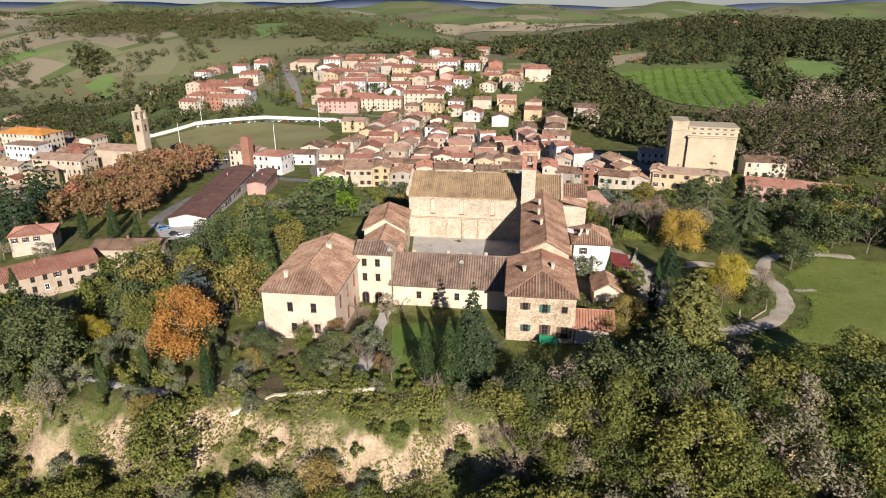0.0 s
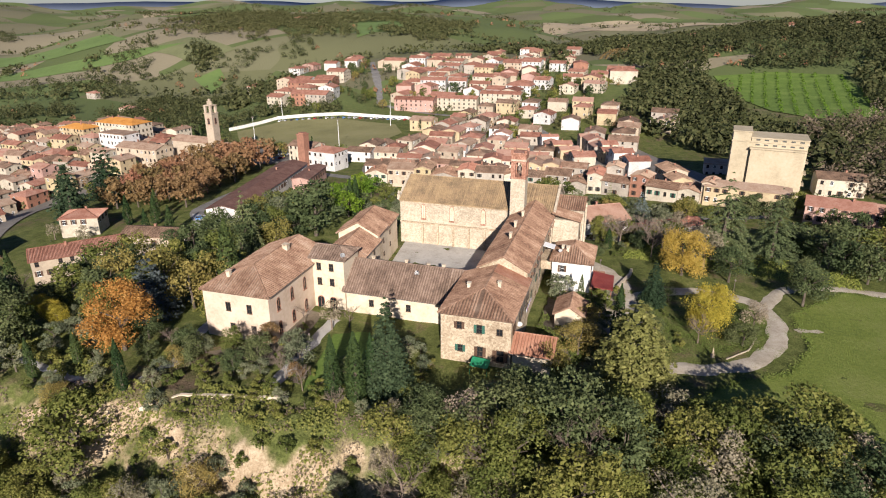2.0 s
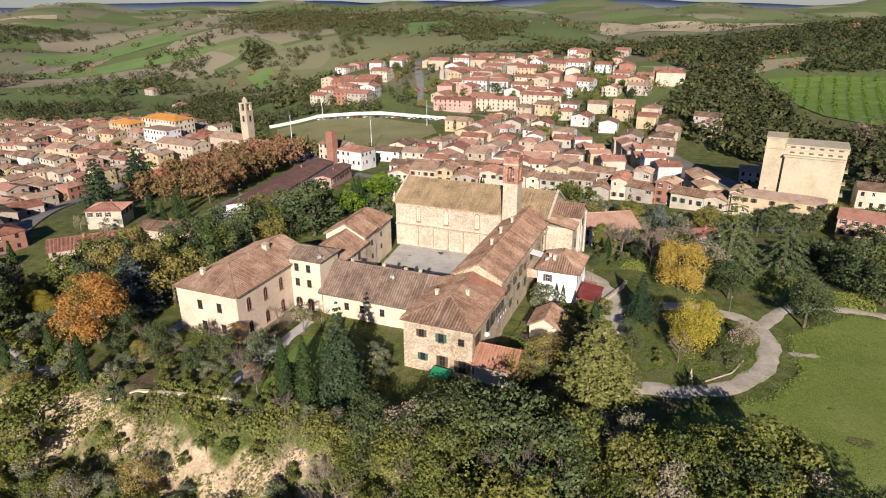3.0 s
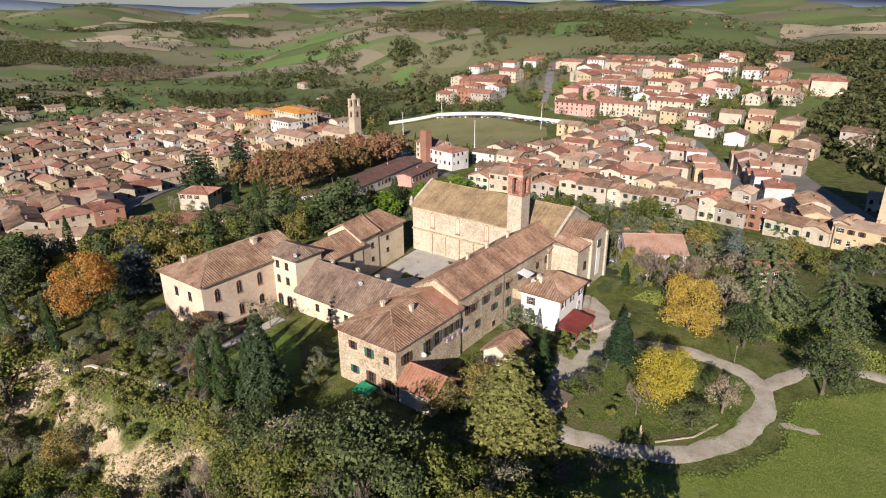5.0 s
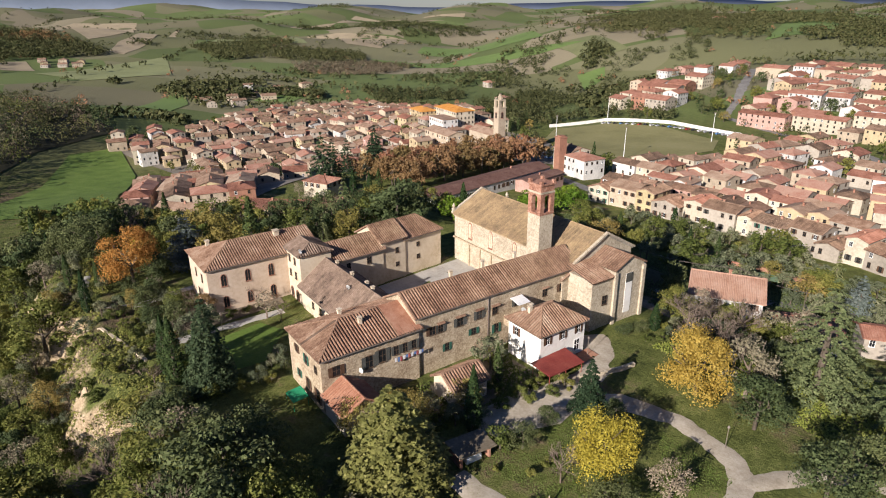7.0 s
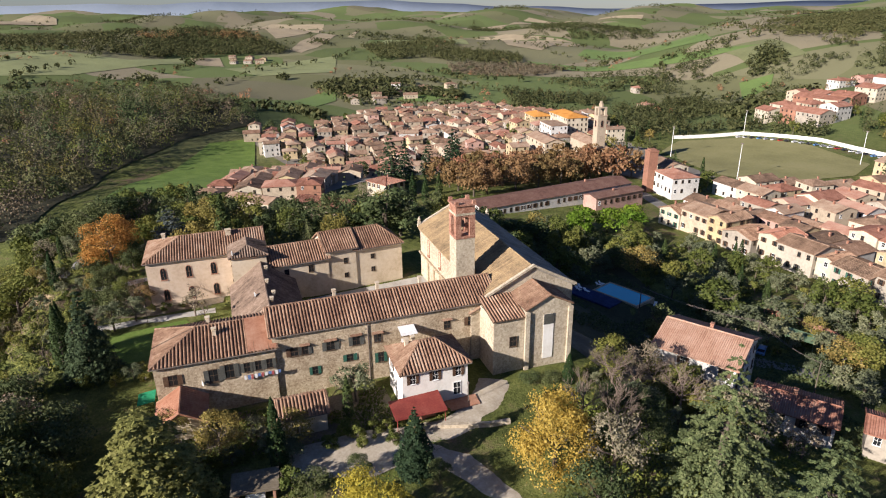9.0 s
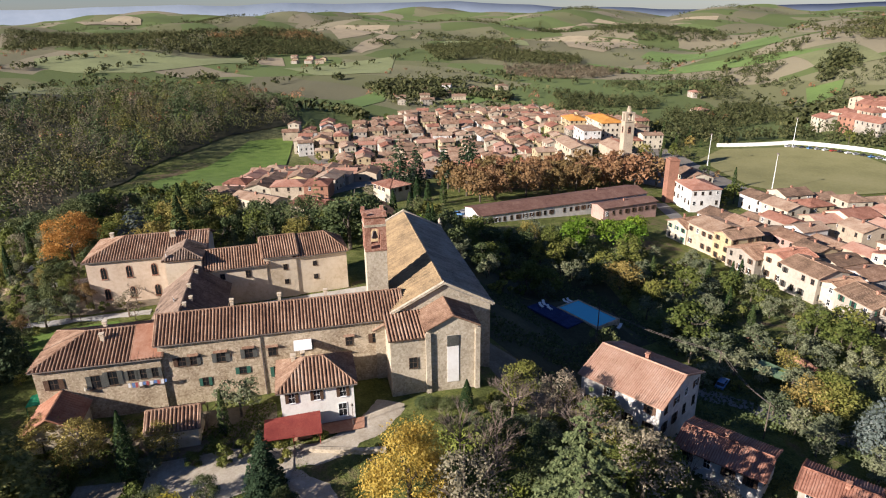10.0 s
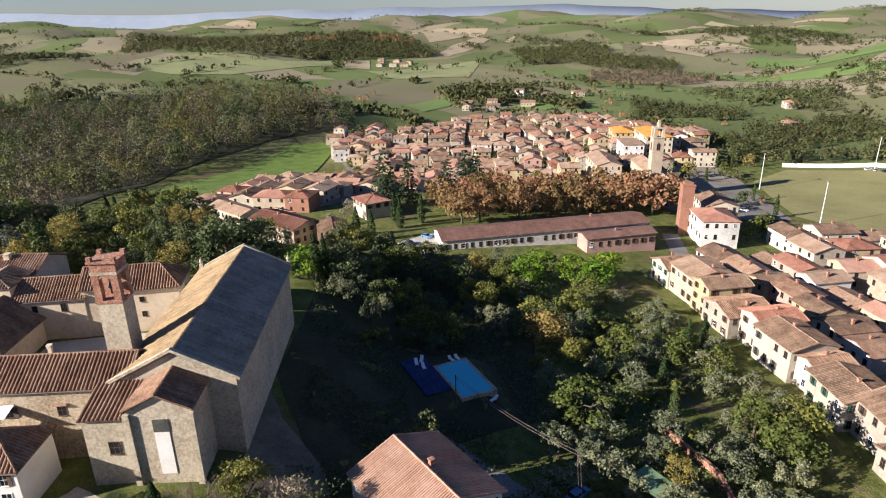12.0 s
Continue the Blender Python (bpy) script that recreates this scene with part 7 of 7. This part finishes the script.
edge_pts = []
ring = [(50, 96), (62, 106), (72, 110), (79, 120), (80, 134), (95, 148), (150, 138), (170, 110), (150, 84), (95, 86), (68, 92), (50, 96)]
for (x0_, y0_), (x1_, y1_) in zip(ring, ring[1:]):
    for _ in range(int(math.hypot(x1_ - x0_, y1_ - y0_) * 22)):
        f_ = random.random()
        edge_pts.append((x0_ + (x1_ - x0_) * f_ + random.gauss(0, 0.5), y0_ + (y1_ - y0_) * f_ + random.gauss(0, 0.5)))
edge_pts = np.array(edge_pts)
q = leaves(np.column_stack([edge_pts, height(edge_pts[:, 0], edge_pts[:, 1]) + 0.16]), np.tile(np.array([0.2, -0.5, 0.9]), (len(edge_pts), 1)), 0.3, 0.9)
tagged(new("grass_tufts", leaf_mesh("grass_tufts", q, L["grass"])), "longer grass along the edge of the meadow", "undergrowth", kind="stuff")

# ---------- cars ----------
CAR_PAINT = {}
for nm, c in (("white", (0.7, 0.7, 0.7)), ("silver", (0.35, 0.36, 0.38)), ("blue", (0.10, 0.22, 0.42)), ("dark", (0.03, 0.03, 0.035)), ("red", (0.35, 0.04, 0.03))):
    m_, nt_, b_ = nodes_of("car_" + nm)
    b_.inputs["Base Color"].default_value = (*c, 1)
    b_.inputs["Roughness"].default_value = 0.25
    b_.inputs["Coat Weight"].default_value = 0.6
    CAR_PAINT[nm] = m_


def hull(prof, w, tap, mi=0):
    b_ = Bag()
    n = len(prof)
    b_.add([(x, -w / 2 * (1 - tap * (z > .8)), z) for x, z in prof] + [(x, w / 2 * (1 - tap * (z > .8)), z) for x, z in prof],
           [tuple(range(n)), tuple(range(2 * n - 1, n - 1, -1))] + [(i, n + i, n + (i + 1) % n, (i + 1) % n) for i in range(n)], mi)
    return b_


BODY = {k: hull([(-2.1, .3), (-2.15, .7), (-2.0, .92), (1.0, .98), (2.0, .78), (2.15, .6), (2.1, .3)], 1.75, 0.06).mesh("body", [v]) for k, v in CAR_PAINT.items()}
CAB = hull([(-1.85, .9), (-1.4, 1.42), (.2, 1.46), (1.05, .95)], 1.66, 0.16).mesh("cabin", [M["glass"]])
TOP = {k: hull([(-1.45, 1.40), (-1.3, 1.48), (.15, 1.51), (.3, 1.42)], 1.5, 0.12).mesh("car_roof", [v]) for k, v in CAR_PAINT.items()}
wb_ = Bag()
wb_.tube((0, -.11, 0), (0, .11, 0), .32, .32, 12)
WHEEL = wb_.mesh("wheel", [M["glass"]])


def car(x, y, rot, paint, group="", z=None):
    t = thing("car", x, y, (H(x, y) if z is None else z) + 0.08, rot, "parked %s small hatchback car" % paint, "car", group)
    part("body", BODY[paint], t)
    part("cabin", CAB, t, "dark car windows")
    part("car_roof", TOP[paint], t)
    for sx in (-1.35, 1.35):
        for sy in (-.78, .78):
            part("wheel", WHEEL, t, "", pose(sx, sy, .32))
    return t


PAINTS = ["white", "silver", "dark", "blue", "silver", "white", "red", "dark"]
for i in range(24):
    u = i / 23.0
    car(-190 + 108 * u, 490 + 7.0 * math.sin(u * 3.1) + 4 * u, 95 + random.uniform(-4, 4) - 20 * u, PAINTS[i % 8], "cars parked along the football ground")
for i in range(9):
    car(-141 + 5.0 * (i % 3) + random.uniform(-1, 1), 356 + 7 * (i // 3), 20 + random.uniform(-5, 5), PAINTS[(i * 3) % 8], "cars parked by the town church")
for x, y, r in ((-97, 214, 40), (-93, 211, 40), (-104, 221, 40)):
    car(x, y, r, random.choice(PAINTS), "cars in the car park")
car(30.5, 204.5, 20, "silver", "cars behind the salmon-roofed house")
car(36.0, 207.0, 20, "white", "cars behind the salmon-roofed house")
car(38.5, 221.5, 120, "blue", "cars behind the salmon-roofed house")
for i in range(12):
    car(-45 + 11 * i + random.uniform(-2, 2), 297 - 0.55 * max(0, i - 5) * 2 - 2.0, -5 + random.uniform(-4, 4), PAINTS[(i * 5) % 8], "cars parked along the main street")

# ---------- small things about the convent ----------
b = Bag()
b.slab([(0.1, 20.2, 9.4), (0.1, 23.0, 9.4), (2.6, 23.0, 8.9), (2.6, 20.2, 8.9)][::-1], .06)
aw = part("awning", b.mesh("awning", [M["white"]]), wing, "white awning over a roof terrace", pose(9.6, 0, 0))
b = Bag()
b.box(9.6, 19.0, 4.4, 12.6, 26.5, 6.2)
b.box(9.6, 19.0, 6.2, 12.7, 26.6, 6.4)
for yy in (19.1, 21, 23, 25, 26.4):
    b.tube((12.6, yy, 6.4), (12.6, yy, 7.3), .03, .03, 5)
b.box(12.58, 19.0, 7.28, 12.64, 26.5, 7.33)
part("terrace", b.mesh("terrace", [M["stone"]]), wing, "stone roof terrace with thin rail")
dish_b = Bag()
for k in range(12):
    a0, a1 = 2 * math.pi * k / 12, 2 * math.pi * (k + 1) / 12
    dish_b.add([(0, 0, 0), (.5 * math.cos(a0), -.12, .5 * math.sin(a0)), (.5 * math.cos(a1), -.12, .5 * math.sin(a1))], [(0, 1, 2), (0, 2, 1)])
dish_b.tube((0, .0, 0), (0, .5, -.25), .04, .04, 5)
DISH = dish_b.mesh("satellite_dish", [M["white"]])
for par, x, y, z in ((mid, 14.0, 4.0, 9.2), (east, 12.9, 6.6, 6.2), (wh, 1.4, 2.2, 7.9), (tower_b, 6.9, .5, 12.6)):
    part("satellite_dish", DISH, par, "round white satellite dish", pose(x, y, z, 0, 0, 20))
b = Bag()
b.slab([(0, 0, 2.2), (3.2, 0, 2.0), (3.2, 2.6, 2.3), (0, 2.6, 2.5)], .05)
for px_, py_ in ((.1, .1), (3.1, .1), (3.1, 2.5), (.1, 2.5)):
    b.tube((px_, py_, -.5), (px_, py_, 2.1), .04, .04, 5)
tp = tagged(new("tarpaulin", b.mesh("tarpaulin", [rough_mat("green_sheet", (0.01, 0.16, 0.07), (0.02, 0.24, 0.11), (0.05, 0.30, 0.16), 0.6, 3.0)])), "green tarpaulin shelter on thin posts", "shelter")
tp.matrix_basis = pose(17.6, 100.6, 20.2, 0, 0, ROT)
b = Bag()
b.slab([(0, 0, 2.6), (6.0, 0, 2.3), (6.0, 4.6, 2.3), (0, 4.6, 2.7)], .06)
for px_, py_ in ((.2, .2), (5.8, .2), (5.8, 4.4), (.2, 4.4)):
    b.tube((px_, py_, -.6), (px_, py_, 2.4), .06, .06, 5)
gs = tagged(new("garden_canopy", b.mesh("garden_canopy", [rough_mat("sage_sheet", (0.10, 0.17, 0.09), (0.15, 0.23, 0.13), (0.2, 0.28, 0.17), 0.6, 3.0)])), "pale green garden canopy on posts", "canopy")
gs.matrix_basis = pose(37.5, 230.0, H(40, 232), 0, 0, 25)
# washing under the east house's windows
LINEN = [rough_mat("linen_" + k, tuple(v * .8 for v in c), c, tuple(min(.85, v * 1.1) for v in c), 1, 5) for k, c in (("white", (.7, .7, .7)), ("blue", (.12, .2, .4)), ("red", (.4, .1, .1)))]
wl_ = thing("washing_line", 0, 0, 0, 0, "line of mixed coloured washing under windows", "laundry")
wl_.matrix_basis = east.matrix_basis @ pose(13.1, 12.4, 6.3)
b = Bag()
b.tube((0, 0, 0), (0, 6.0, 0), .02, .02, 4)
part("line", b.mesh("line", [M["metal"]]), wl_)
for i in range(11):
    b = Bag()
    w_ = random.uniform(.3, .55)
    b.box(-.02, 0, -random.uniform(.5, .9), .02, w_, 0)
    part("garment", b.mesh("garment", [LINEN[i % 3]]), wl_, "", pose(0, .2 + i * .52, 0))
# low drystone walls by the drive
wall_line("stone_wall", [(45.5, 140), (48.8, 147), (49.5, 150)], 0.7, 0.6, M["church_stone"], "low dry stone wall beside the forecourt")
wall_line("kerb_wall", [(62.5, 113.4), (67.2, 117.2), (69.8, 122)], 0.2, 0.22, M["church_stone"], "low pale garden kerb round the bushes")
wall_line("garden_wall", [(22, 244), (36, 247), (48, 244)], 1.6, 0.5, M["brick"], "old brick garden wall in the olive grove")
drape_area("lawn", [(-31, 246), (-25, 247), (-28, 258), (-34, 257)], lawn_mat, "small bright lawn below the terrace houses", "lawn", 0.25)
# utility poles and their wires
POLES = [(16, 207, 8.0), (36.5, 222, 7.0), (55, 215, 7.5)]
for x, y, h_ in POLES:
    b = Bag()
    b.tube((0, 0, -.8), (0, 0, h_), .14, .1, 7)
    b.box(-.7, -.05, h_ - .5, .7, .05, h_ - .38)
    ob = tagged(new("utility_pole", b.mesh("utility_pole", [M["bark"]])), "slim grey wooden utility pole with crossarm", "pole", "utility poles")
    ob.matrix_basis = pose(x, y, H(x, y))
for off in (-.6, .6):
    b = Bag()
    for (x0, y0, h0), (x1, y1, h1) in zip(POLES, POLES[1:]):
        a, c = Vector((x0 + off, y0, H(x0, y0) + h0 - .4)), Vector((x1 + off, y1, H(x1, y1) + h1 - .4))
        prev = a
        for k in range(1, 9):
            q = a.lerp(c, k / 8)
            q.z -= 1.0 * math.sin(math.pi * k / 8)
            base = len(b.v)
            b.tube(prev, q, .035, .035, 4)
            if base:
                b.f.append((base - 1, base, base + 1))
                b.mi.append(0)
            prev = q
    tagged(new("power_line", b.mesh("power_line", [M["metal"]])), "sagging overhead power line between poles", "wire")
for x, y in ((-34.5, 97), (-12, 103), (-30, 106), (42, 147), (70, 141)):
    b = Bag()
    b.tube((0, 0, -.3), (0, 0, 3.6), .06, .05, 6)
    b.tube((0, 0, 3.6), (0, 0, 3.75), .2, .2, 8)
    b.tube((0, 0, 3.75), (0, 0, 4.0), .2, .05, 8)
    ob = tagged(new("garden_lamp", b.mesh("garden_lamp", [M["metal"]])), "slender dark iron garden lamp post", "lamp post", "garden lamps")
    ob.matrix_basis = pose(x, y, H(x, y))
# far ridge at the horizon, blue because haze is painted into its colour
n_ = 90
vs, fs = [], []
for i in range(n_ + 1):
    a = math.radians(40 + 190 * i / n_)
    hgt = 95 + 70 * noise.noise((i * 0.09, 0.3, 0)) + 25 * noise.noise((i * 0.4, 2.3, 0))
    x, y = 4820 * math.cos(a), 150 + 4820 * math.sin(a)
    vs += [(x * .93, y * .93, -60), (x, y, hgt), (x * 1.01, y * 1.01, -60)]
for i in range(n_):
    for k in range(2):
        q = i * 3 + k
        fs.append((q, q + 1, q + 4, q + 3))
tagged(new("backdrop", mesh_of("backdrop", vs, fs, rough_mat("hazed_ridge", (0.28, 0.34, 0.41), (0.33, 0.39, 0.46), (0.38, 0.44, 0.51), 0.002, 0.01), True)), "wooded mountain ridge at the horizon, haze painted in blue", "hills", kind="structure")
